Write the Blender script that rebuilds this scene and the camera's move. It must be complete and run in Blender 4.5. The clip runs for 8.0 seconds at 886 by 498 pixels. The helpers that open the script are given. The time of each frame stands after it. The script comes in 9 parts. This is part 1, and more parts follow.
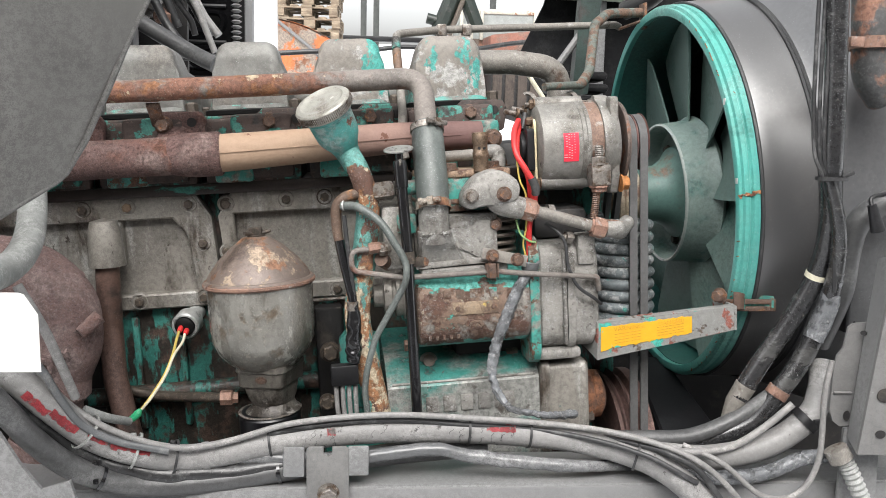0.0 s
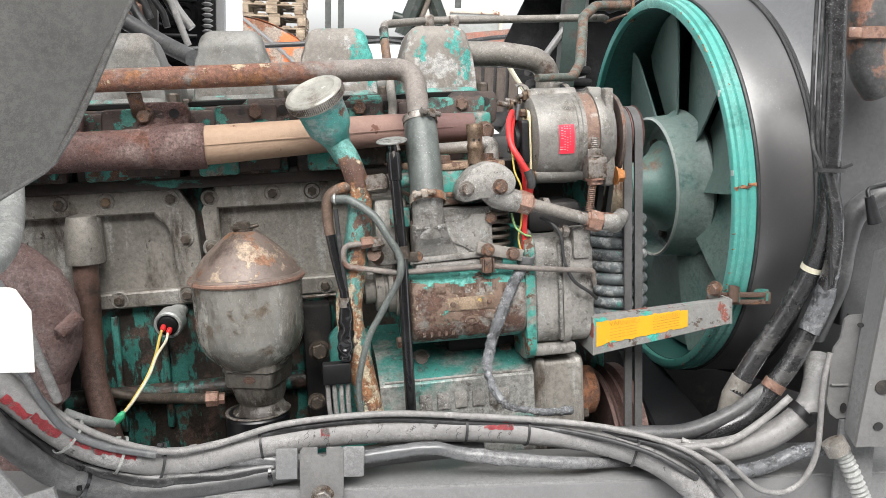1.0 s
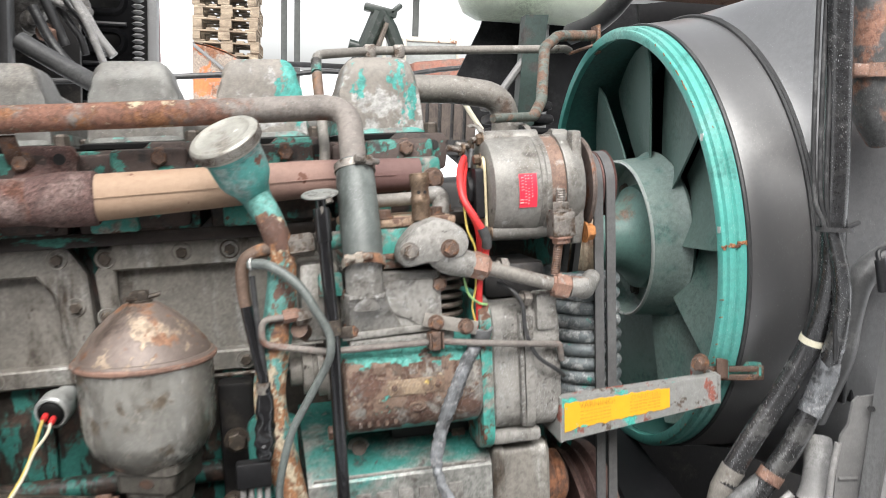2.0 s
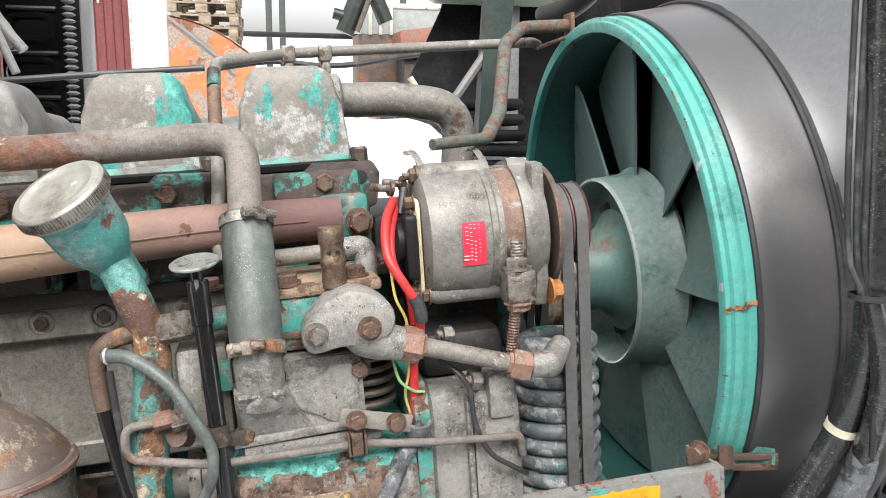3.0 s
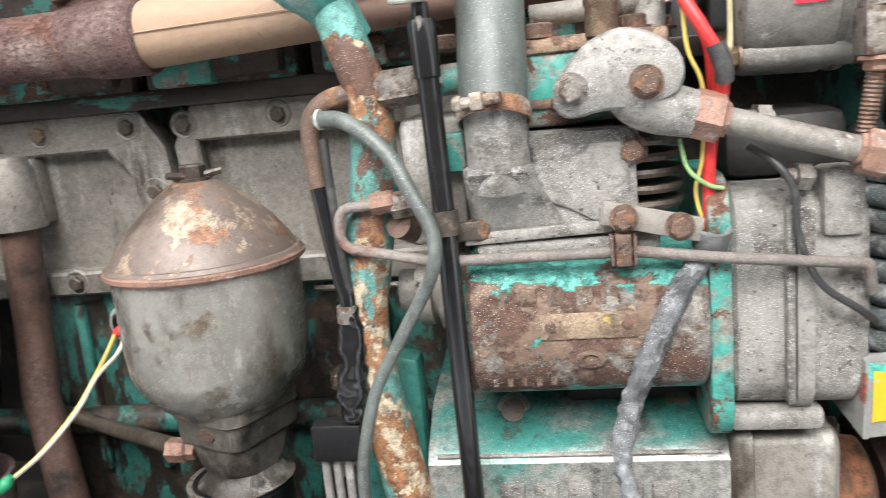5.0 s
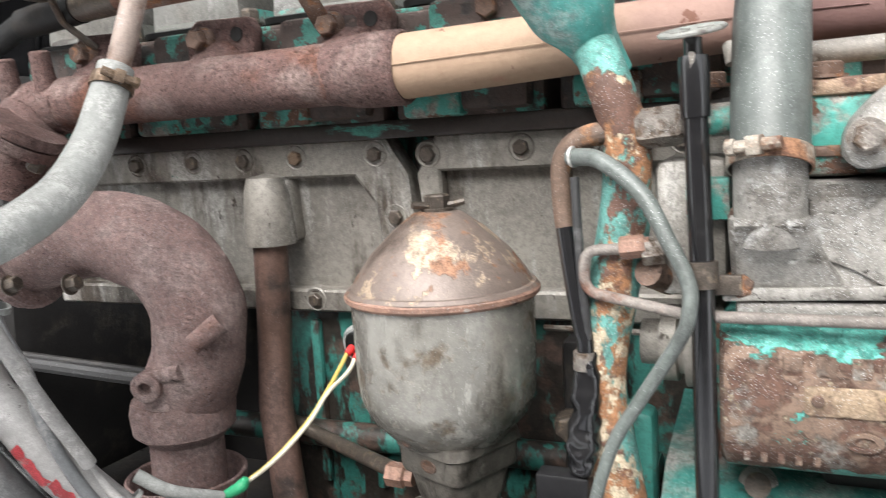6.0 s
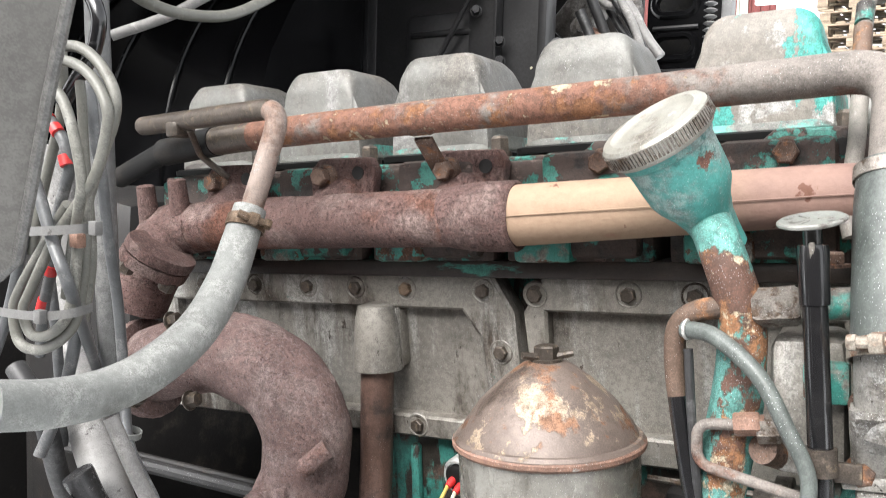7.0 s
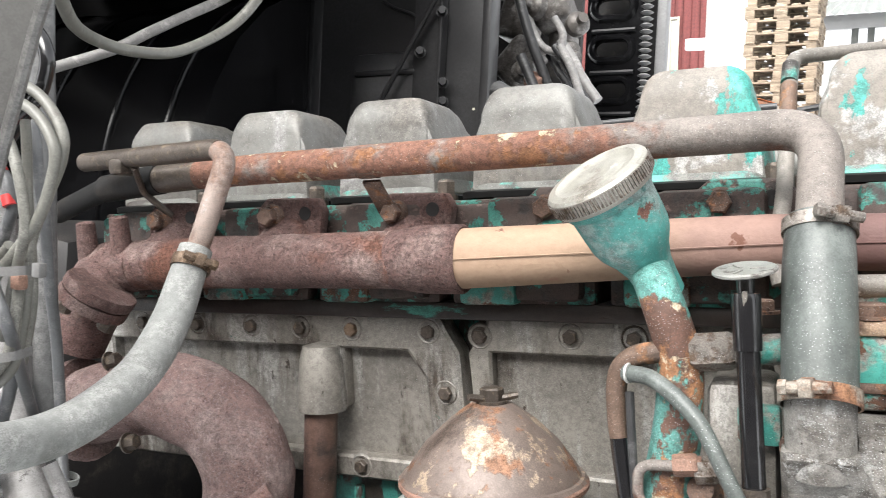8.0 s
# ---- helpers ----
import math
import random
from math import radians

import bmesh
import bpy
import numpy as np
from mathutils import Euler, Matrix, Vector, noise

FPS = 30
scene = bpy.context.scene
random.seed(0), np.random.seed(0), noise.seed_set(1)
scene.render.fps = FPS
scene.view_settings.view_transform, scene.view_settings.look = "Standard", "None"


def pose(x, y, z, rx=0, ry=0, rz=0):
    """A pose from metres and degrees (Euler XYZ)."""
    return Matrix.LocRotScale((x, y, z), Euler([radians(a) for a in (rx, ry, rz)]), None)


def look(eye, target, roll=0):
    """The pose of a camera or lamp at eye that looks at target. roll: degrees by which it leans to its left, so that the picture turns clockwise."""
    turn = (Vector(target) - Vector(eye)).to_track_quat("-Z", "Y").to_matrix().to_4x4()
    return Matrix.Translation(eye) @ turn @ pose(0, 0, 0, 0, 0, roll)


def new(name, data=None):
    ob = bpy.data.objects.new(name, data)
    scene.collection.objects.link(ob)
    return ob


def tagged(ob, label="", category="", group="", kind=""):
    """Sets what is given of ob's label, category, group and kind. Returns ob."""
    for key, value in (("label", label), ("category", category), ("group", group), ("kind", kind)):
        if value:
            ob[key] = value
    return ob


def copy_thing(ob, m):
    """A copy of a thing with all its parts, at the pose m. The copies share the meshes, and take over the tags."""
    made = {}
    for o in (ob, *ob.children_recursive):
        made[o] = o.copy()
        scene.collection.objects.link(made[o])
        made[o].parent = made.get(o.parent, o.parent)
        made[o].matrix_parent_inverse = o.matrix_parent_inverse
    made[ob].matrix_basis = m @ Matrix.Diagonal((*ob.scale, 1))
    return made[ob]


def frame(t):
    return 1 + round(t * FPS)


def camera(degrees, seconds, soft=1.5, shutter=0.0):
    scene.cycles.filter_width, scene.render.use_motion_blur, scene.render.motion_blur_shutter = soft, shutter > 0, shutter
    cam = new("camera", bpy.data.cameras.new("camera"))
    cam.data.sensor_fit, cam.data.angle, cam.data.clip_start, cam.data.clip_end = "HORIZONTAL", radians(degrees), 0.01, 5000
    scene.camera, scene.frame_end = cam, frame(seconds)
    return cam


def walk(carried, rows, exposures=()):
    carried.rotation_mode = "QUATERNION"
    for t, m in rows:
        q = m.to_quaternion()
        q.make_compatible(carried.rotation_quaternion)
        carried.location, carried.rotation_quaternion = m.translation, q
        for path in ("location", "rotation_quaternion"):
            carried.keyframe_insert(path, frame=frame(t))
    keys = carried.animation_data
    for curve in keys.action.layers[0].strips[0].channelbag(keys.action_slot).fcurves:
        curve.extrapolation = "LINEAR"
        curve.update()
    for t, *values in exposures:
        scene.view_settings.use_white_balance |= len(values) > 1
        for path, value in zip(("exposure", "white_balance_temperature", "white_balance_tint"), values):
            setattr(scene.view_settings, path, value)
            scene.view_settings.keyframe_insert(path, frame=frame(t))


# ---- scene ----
cam = camera(57.80, 8.0, soft=0.2, shutter=0.3)
PATH = [
    (0, (-0.1118, -0.0197, 1.7346), (0.0550, 1.9295, 1.3163), 1.70),
    (0.5, (-0.1239, -0.0115, 1.7295), (0.0781, 1.9335, 1.3050), 1.73),
    (1, (-0.1534, 0.0112, 1.7194), (0.1014, 1.9514, 1.3028), 1.93),
    (1.5, (-0.1619, 0.0608, 1.7128), (0.1503, 1.9983, 1.3249), 2.10),
    (2, (-0.1050, 0.2038, 1.7373), (0.2501, 2.1434, 1.3885), 2.20),
    (2.2, (-0.0648, 0.2686, 1.7636), (0.2909, 2.2078, 1.4078), 2.07),
    (3.3, (0.0133, 0.4772, 1.8024), (0.3612, 2.4020, 1.3306), 0.48),
    (3.5, (0.0095, 0.4998, 1.7985), (0.3254, 2.4229, 1.3006), 0.19),
    (4, (0.0107, 0.5502, 1.7211), (0.1957, 2.4714, 1.1644), -1.05),
    (4.2, (0.0242, 0.5746, 1.6910), (0.1106, 2.4919, 1.1077), -1.64),
    (5.3, (0.0513, 0.5998, 1.6183), (-0.5102, 2.4368, 1.0403), -2.41),
    (5.5, (0.0431, 0.6028, 1.6234), (-0.6198, 2.4076, 1.0641), -2.33),
    (6, (0.0140, 0.6120, 1.6259), (-0.8558, 2.3462, 1.1281), -2.03),
    (6.5, (-0.0021, 0.6048, 1.6683), (-1.0117, 2.2881, 1.2658), -1.62),
    (7, (-0.0026, 0.5893, 1.6983), (-1.0631, 2.2615, 1.3827), -0.85),
    (7.5, (-0.0002, 0.5771, 1.7133), (-1.0388, 2.2744, 1.4624), -0.27),
    (8, (-0.0048, 0.5758, 1.7093), (-0.9371, 2.3351, 1.4745), 0.28),
]
EXPOSURES = [(0.0, 1.25), (2.2, 1.42), (3.5, 1.32), (4.2, 1.5), (5.3, 1.8), (6.5, 1.85), (8.0, 1.75)]
walk(cam, [(t, look(eye, target, roll)) for t, eye, target, roll in PATH], EXPOSURES)

# ---- world and light: a bright overcast winter day ----
world = bpy.data.worlds.new("overcast_sky")
scene.world = world
world.use_nodes = True
wn = world.node_tree.nodes
sky = wn.new("ShaderNodeTexSky")
sky.sky_type, sky.sun_disc = "NISHITA", False
sky.sun_elevation, sky.sun_rotation = radians(50), radians(205)
sky.dust_density, sky.air_density = 4.0, 1.0
soft_sky = wn.new("ShaderNodeHueSaturation")
soft_sky.inputs["Saturation"].default_value = 0.12
world.node_tree.links.new(sky.outputs[0], soft_sky.inputs["Color"])
world.node_tree.links.new(soft_sky.outputs[0], wn["Background"].inputs["Color"])
wn["Background"].inputs["Strength"].default_value = 0.15
sun = new("sun", bpy.data.lights.new("sun", "SUN"))
sun.data.energy, sun.data.angle, sun.data.color = 1.2, radians(30), (1.0, 0.97, 0.93)
sun.matrix_world = look((0.6, -2.2, 4.5), (0, 1.3, 0))

# ---- frames of reference ----
# the engine leans up towards its fan; x runs along it, y away from the walkway, origin on the head bolts
# the truck stands on a slight side slope
TRUCK = pose(0, 1.3, 1.65, -5.0) @ pose(0, -1.3, -1.65)
ENG = TRUCK @ pose(0, 1.345, 1.679, 0, -4.0, 3.03)
YARD = Matrix()
WORLD = {}


def V(*a):
    return Vector(a)


# ---- building helpers ----
def part(name, bm, mat, parent, label="", frm=None):
    frm = ENG if frm is None else frm
    bmesh.ops.recalc_face_normals(bm, faces=bm.faces[:])
    for f in bm.faces:
        f.smooth = True
    for e in bm.edges:
        if len(e.link_faces) == 2 and e.calc_face_angle(0) > 0.6:
            e.smooth = False
    me = bpy.data.meshes.new(name)
    bm.to_mesh(me)
    bm.free()
    me.materials.append(mat)
    ob = new(name, me)
    ob.matrix_basis = frm
    WORLD[ob] = frm.copy()
    if parent is not None:
        ob.parent = parent
        ob.matrix_parent_inverse = WORLD[parent].inverted()
    if label:
        tagged(ob, label)
    return ob


def thing(name, label, category, base=(0, 0, 0), group="", kind="", frm=None):
    frm = ENG if frm is None else frm
    ob = new(name)
    ob.empty_display_size = 0.05
    ob.matrix_basis = frm @ Matrix.Translation(base)
    WORLD[ob] = ob.matrix_basis.copy()
    return tagged(ob, label, category, group, kind)


def solo(name, bm, mat, label, category, group="", kind="", frm=None):
    return tagged(part(name, bm, mat, None, "", frm), label, category, group, kind)


def axis(at, way, turn=0.0):
    return Matrix.Translation(at) @ Vector(way).to_track_quat("Z", "Y").to_matrix().to_4x4() @ Matrix.Rotation(turn, 4, "Z")


def merge(bm, other, m=None):
    if m is not None:
        other.transform(m)
    me = bpy.data.meshes.new("tmp")
    other.to_mesh(me)
    other.free()
    bm.from_mesh(me)
    bpy.data.meshes.remove(me)
    return bm


def box(c, size, bev=0.002, m=None, bm=None, seg=2):
    b = bmesh.new()
    bmesh.ops.create_cube(b, size=1.0)
    bmesh.ops.scale(b, vec=size, verts=b.verts[:])
    bev = min(bev, 0.45 * min(size))
    if bev > 0:
        bmesh.ops.bevel(b, geom=b.edges[:], offset=bev, segments=seg, profile=0.5, affect="EDGES")
    bmesh.ops.transform(b, matrix=Matrix.Translation(c) @ (m or Matrix()), verts=b.verts[:])
    return b if bm is None else merge(bm, b)


def lathe(profile, m, seg=32, bm=None, squash=1.0):
    """Turned body: profile of (radius, height) along m's z axis."""
    b = bmesh.new()
    rings = []
    for r, h in profile:
        if r < 1e-5:
            rings.append([b.verts.new(m @ V(0, 0, h))])
        else:
            rings.append([b.verts.new(m @ V(r * math.cos(a), squash * r * math.sin(a), h)) for a in (2 * math.pi * i / seg for i in range(seg))])
    for lo, hi in zip(rings, rings[1:]):
        for i in range(seg):
            j = (i + 1) % seg
            if len(lo) == 1 and len(hi) == 1:
                continue
            if len(lo) == 1:
                b.faces.new((lo[0], hi[j], hi[i]))
            elif len(hi) == 1:
                b.faces.new((lo[i], lo[j], hi[0]))
            else:
                b.faces.new((lo[i], lo[j], hi[j], hi[i]))
    for end in (rings[0], rings[-1]):
        if len(end) > 2 and profile[0] != profile[-1]:
            b.faces.new(end)
    return b if bm is None else merge(bm, b)


def fillet(pts, rad, n=6):
    """A bent-pipe line: straight runs with round corners."""
    pts = [Vector(p) for p in pts]
    rads = rad if isinstance(rad, (list, tuple)) else [rad] * (len(pts) - 2)
    out = [pts[0]]
    for a, b, c, r in zip(pts, pts[1:], pts[2:], rads):
        u, w = (a - b), (c - b)
        half = u.angle(w) / 2
        d = min(r / max(math.tan(half), 0.05), 0.48 * u.length, 0.48 * w.length)
        u, w = b + u.normalized() * d, b + w.normalized() * d
        for i in range(n + 1):
            k = i / n
            out.append(u * (1 - k) ** 2 + b * 2 * k * (1 - k) + w * k * k)
    out.append(pts[-1])
    return out


def glide(pts, n=8):
    """A smooth line through the points, with their radius as a fourth number if they have one."""
    P = [Vector(p) for p in pts]
    P = [P[0] * 2 - P[1]] + P + [P[-1] * 2 - P[-2]]
    out = []
    for a, b, c, d in zip(P, P[1:], P[2:], P[3:]):
        for i in range(n):
            t = i / n
            out.append(0.5 * (2 * b + (c - a) * t + (2 * a - 5 * b + 4 * c - d) * t * t + (3 * b - a - 3 * c + d) * t ** 3))
    out.append(P[-2])
    return out


def tube(line, r, seg=14, bm=None, cap=True, squash=None):
    """A pipe along the line. r: one radius, or one for each point."""
    b = bmesh.new()
    pts = [Vector(p[:3]) for p in line]
    rr = r if isinstance(r, (list, tuple)) else [r] * len(pts)
    if len(rr) != len(pts):
        rr = [rr[min(int(i * (len(rr) - 1) / (len(pts) - 1)), len(rr) - 2)] * (1 - (i * (len(rr) - 1) / (len(pts) - 1) - min(int(i * (len(rr) - 1) / (len(pts) - 1)), len(rr) - 2)))
              + rr[min(int(i * (len(rr) - 1) / (len(pts) - 1)), len(rr) - 2) + 1] * (i * (len(rr) - 1) / (len(pts) - 1) - min(int(i * (len(rr) - 1) / (len(pts) - 1)), len(rr) - 2))
              for i in range(len(pts))]
    ways = []
    for i in range(len(pts)):
        d = pts[min(i + 1, len(pts) - 1)] - pts[max(i - 1, 0)]
        ways.append(d.normalized() if d.length > 1e-9 else V(1, 0, 0))
    n = ways[0].orthogonal().normalized()
    rings = []
    for p, w, q in zip(pts, ways, rr):
        n = (n - w * n.dot(w)).normalized()
        s = w.cross(n)
        rings.append([b.verts.new(p + q * (math.cos(a) * n + math.sin(a) * s)) for a in (2 * math.pi * i / seg for i in range(seg))])
    for lo, hi in zip(rings, rings[1:]):
        for i in range(seg):
            j = (i + 1) % seg
            b.faces.new((lo[i], lo[j], hi[j], hi[i]))
    if cap:
        b.faces.new(rings[0][::-1])
        b.faces.new(rings[-1])
    return b if bm is None else merge(bm, b)


def slab(outline, depth, m, bev=0.001, bm=None, holes=()):
    """A plate: outline in m's x-y plane, thickness along its z axis."""
    b = bmesh.new()
    face = b.faces.new([b.verts.new((x, y, 0)) for x, y in outline])
    got = bmesh.ops.extrude_face_region(b, geom=[face])
    bmesh.ops.translate(b, vec=(0, 0, depth), verts=[v for v in got["geom"] if isinstance(v, bmesh.types.BMVert)])
    bmesh.ops.recalc_face_normals(b, faces=b.faces[:])
    if bev > 0:
        bmesh.ops.bevel(b, geom=b.edges[:], offset=bev, segments=2, profile=0.5, affect="EDGES")
    b.transform(m)
    return b if bm is None else merge(bm, b)


def rounded(w, h, r, n=4, cx=0.0, cy=0.0):
    out = []
    for sx, sy, a0 in ((1, 1, 0), (-1, 1, 90), (-1, -1, 180), (1, -1, 270)):
        for i in range(n + 1):
            a = radians(a0 + 90 * i / n)
            out.append((cx + sx * (w / 2 - r) + r * math.cos(a), cy + sy * (h / 2 - r) + r * math.sin(a)))
    return out


def loft(sections, bm=None, cap=True):
    """A skin over closed outlines of equal count, given as lists of points."""
    b = bmesh.new()
    rings = [[b.verts.new(p) for p in s] for s in sections]
    n = len(rings[0])
    for lo, hi in zip(rings, rings[1:]):
        for i in range(n):
            j = (i + 1) % n
            b.faces.new((lo[i], lo[j], hi[j], hi[i]))
    if cap:
        b.faces.new(rings[0][::-1])
        b.faces.new(rings[-1])
    return b if bm is None else merge(bm, b)


def hexbolt(at, way, s, h, washer=True, bm=None, turn=0.3):
    """A hexagon head of half width s and height h, on a washer, with a domed top."""
    m = axis(at, way, turn)
    b = bmesh.new()
    z = 0.0
    if washer:
        b = lathe([(0, 0), (s * 1.45, 0), (s * 1.45, s * 0.25), (0, s * 0.25)], m, 16)
        z = s * 0.22
    c = s * 1.12
    lathe([(0, z), (c, z), (c, z + h * 0.86), (c * 0.84, z + h), (0, z + h)], m, 6, b)
    return b if bm is None else merge(bm, b)


def stud(at, way, r, h, bm=None):
    prof = [(0, 0)]
    n = max(4, int(h / (r * 0.45)))
    for i in range(n):
        prof += [(r, h * (i + 0.2) / n), (r * 0.86, h * (i + 0.7) / n)]
    prof += [(r * 0.7, h), (0, h)]
    return lathe(prof, axis(at, way), 12, bm)


def rumple(bm, amp, scale, seed=0.0):
    """Uneven cast or hammered surface."""
    bm.normal_update()
    for v in bm.verts:
        v.co += v.normal * amp * noise.noise(v.co * scale + V(seed, seed * 1.7, 3.1))
    return bm


# ---- materials ----
class Nodes:
    def __init__(self, name):
        self.mat = bpy.data.materials.new(name)
        self.mat.use_nodes = True
        self.tree = self.mat.node_tree
        self.bsdf = self.tree.nodes["Principled BSDF"]

    def add(self, kind, **ins):
        n = self.tree.nodes.new(kind)
        for k, v in ins.items():
            self.put(v, n.inputs[k.replace("_", " ")])
        return n

    def put(self, v, socket):
        if isinstance(v, bpy.types.NodeSocket):
            self.tree.links.new(v, socket)
        else:
            socket.default_value = v

    def mix(self, f, a, b):
        n = self.tree.nodes.new("ShaderNodeMix")
        n.data_type = "RGBA"
        for k, v in ((0, f), (6, a), (7, b)):
            self.put((*v, 1.0) if isinstance(v, tuple) and len(v) == 3 else v, n.inputs[k])
        return n.outputs[2]

    def blend(self, f, a, b):
        n = self.tree.nodes.new("ShaderNodeMix")
        for k, v in ((0, f), (2, a), (3, b)):
            self.put(v, n.inputs[k])
        return n.outputs[0]

    def math(self, op, a, b=0.0):
        n = self.tree.nodes.new("ShaderNodeMath")
        n.operation = op
        self.put(a, n.inputs[0])
        self.put(b, n.inputs[1])
        return n.outputs[0]

    def step(self, v, lo, hi):
        n = self.tree.nodes.new("ShaderNodeMapRange")
        n.interpolation_type = "SMOOTHSTEP"
        for k, x in (("Value", v), ("From Min", lo), ("From Max", hi)):
            self.put(x, n.inputs[k])
        return n.outputs[0]

    def coords(self, stretch=(1, 1, 1), shift=0.0):
        tc = self.tree.nodes.new("ShaderNodeTexCoord")
        info = self.tree.nodes.new("ShaderNodeObjectInfo")
        off = self.add("ShaderNodeVectorMath")
        off.operation = "MULTIPLY_ADD"
        self.put(info.outputs["Random"], off.inputs[0])
        off.inputs[1].default_value = (7.3, 5.1, 3.7)
        self.put(tc.outputs["Object"], off.inputs[2])
        mp = self.add("ShaderNodeMapping", Vector=off.outputs[0])
        mp.inputs["Location"].default_value = (shift, shift * 0.7, shift * 1.3)
        mp.inputs["Scale"].default_value = stretch
        return mp.outputs[0]

    def noise(self, scale, detail=6, rough=0.6, stretch=(1, 1, 1), shift=0.0):
        n = self.add("ShaderNodeTexNoise", Vector=self.coords(stretch, shift), Scale=scale, Detail=detail, Roughness=rough)
        return n.outputs["Fac"]


def surf(name, base, layers=(), rough=0.6, metal=0.0, vary=0.35, grain=90, bump=0.25, bscale=260, speck=0.0, spec=0.5, coat=0.0, bias=()):
    """Worn surface. layers: (colour, scale, threshold, softness, roughness, stretch) laid over the base where a noise exceeds the threshold."""
    n = Nodes(name)
    big, fine, dust = n.noise(11, 5, 0.6), n.noise(grain * 1.5, 8, 0.72, shift=2.0), n.noise(grain * 9, 3, 0.6, shift=6.0)
    tone = n.math("ADD", n.math("MULTIPLY", big, 0.32), n.math("ADD", n.math("MULTIPLY", fine, 0.38), n.math("MULTIPLY", dust, 0.30)))
    dark, light = tuple(c * (1 - vary) for c in base), tuple(min(1, c * (1 + vary)) for c in base)
    col = n.mix(n.step(tone, 0.41, 0.59), dark, light)
    rg = n.blend(fine, max(0.03, rough - 0.1), min(1, rough + 0.12))
    height = n.math("ADD", n.math("MULTIPLY", n.noise(bscale, 5, 0.7, shift=4.0), 0.45), n.math("MULTIPLY", fine, 0.35))
    for i, (c, sc, th, so, ro, st) in enumerate(layers):
        cover = n.noise(sc * (1.7 if sc >= 7 else 1.0), 10, 0.66, st, 11.0 + 5.3 * i + len(name))
        for k, comp, x0, x1, amount in bias:
            if k == i:
                pos = n.add("ShaderNodeSeparateXYZ", Vector=n.add("ShaderNodeTexCoord").outputs["Object"])
                cover = n.math("ADD", cover, n.math("MULTIPLY", n.step(pos.outputs[comp], x0, x1), amount))
        m = n.step(cover, th - so, th + so)
        c2 = n.mix(n.step(n.math("ADD", n.math("MULTIPLY", fine, 0.6), n.math("MULTIPLY", dust, 0.4)), 0.41, 0.59), tuple(x * 0.62 for x in c), tuple(min(1, x * 1.3) for x in c))
        col = n.mix(m, col, c2)
        rg = n.blend(m, rg, ro)
        height = n.math("ADD", height, n.math("MULTIPLY", m, -0.6))
    if speck > 0:
        vor = n.add("ShaderNodeTexVoronoi", Vector=n.coords((1, 1, 1), 1.0), Scale=640.0)
        few = n.step(n.noise(22, 3, 0.5, shift=8.0), 0.36, 0.60)
        dots = n.math("MULTIPLY", n.step(vor.outputs["Distance"], 0.17 + 0.13 * speck, 0.08 + 0.06 * speck), n.math("MULTIPLY", few, n.step(n.noise(700, 1, 0.5, shift=9.0), 0.58 - 0.22 * speck, 0.62 - 0.22 * speck)))
        col = n.mix(n.math("MULTIPLY", dots, 0.85), col, (0.70, 0.72, 0.73))
        rg = n.blend(dots, rg, 0.5)
    n.put(col, n.bsdf.inputs["Base Color"])
    n.put(rg, n.bsdf.inputs["Roughness"])
    n.bsdf.inputs["Metallic"].default_value = metal
    n.bsdf.inputs["Specular IOR Level"].default_value = spec
    if coat:
        n.bsdf.inputs["Coat Weight"].default_value = coat
        n.bsdf.inputs["Coat Roughness"].default_value = 0.34
    if bump:
        b = n.add("ShaderNodeBump", Height=height, Strength=min(1.0, bump * 1.35), Distance=0.0025)
        n.put(b.outputs[0], n.bsdf.inputs["Normal"])
    return n.mat


ONE, UP, ALONG = (1, 1, 1), (1, 1, 0.18), (0.25, 1, 1)
RUST, GRIME, TEAL = (0.11, 0.055, 0.035), (0.035, 0.03, 0.027), (0.045, 0.235, 0.197)
M = {}
M["teal_clean"] = surf("turquoise_paint", (0.08, 0.33, 0.287), [((0.16, 0.33, 0.295), 4, 0.58, 0.12, 0.55, ONE), ((0.04, 0.2, 0.17), 9, 0.62, 0.08, 0.5, (1, 1, 1)), ((0.17, 0.07, 0.04), 22, 0.70, 0.015, 0.8, ONE)], 0.36, vary=0.1, bump=0.08, speck=0.25)
M["teal_wet"] = surf("oily_wet_turquoise_paint", (0.045, 0.19, 0.165), [((0.24, 0.24, 0.225), 5, 0.50, 0.05, 0.18, (0.6, 1, 1)), ((0.06, 0.05, 0.042), 13, 0.61, 0.05, 0.3, ONE), ((0.035, 0.03, 0.026), 55, 0.66, 0.02, 0.4, ONE)], 0.22, 0.12, vary=0.25, bump=0.15, speck=0.35, bias=[(0, 2, -0.405, -0.435, 0.07), (0, 0, 0.03, 0.10, -0.12)])
M["teal_worn"] = surf("worn_turquoise_paint", TEAL, [((0.20, 0.185, 0.165), 13, 0.53, 0.05, 0.6, ONE), (RUST, 24, 0.56, 0.02, 0.85, ONE), (GRIME, 11, 0.60, 0.06, 0.45, ONE)], 0.42, vary=0.25, speck=0.35)
M["teal_block"] = surf("grimy_turquoise_block", (0.035, 0.165, 0.14), [((0.03, 0.025, 0.021), 24, 0.475, 0.03, 0.4, (1, 1, 0.3)), ((0.07, 0.045, 0.035), 14, 0.56, 0.05, 0.6, ONE)], 0.45, vary=0.3)
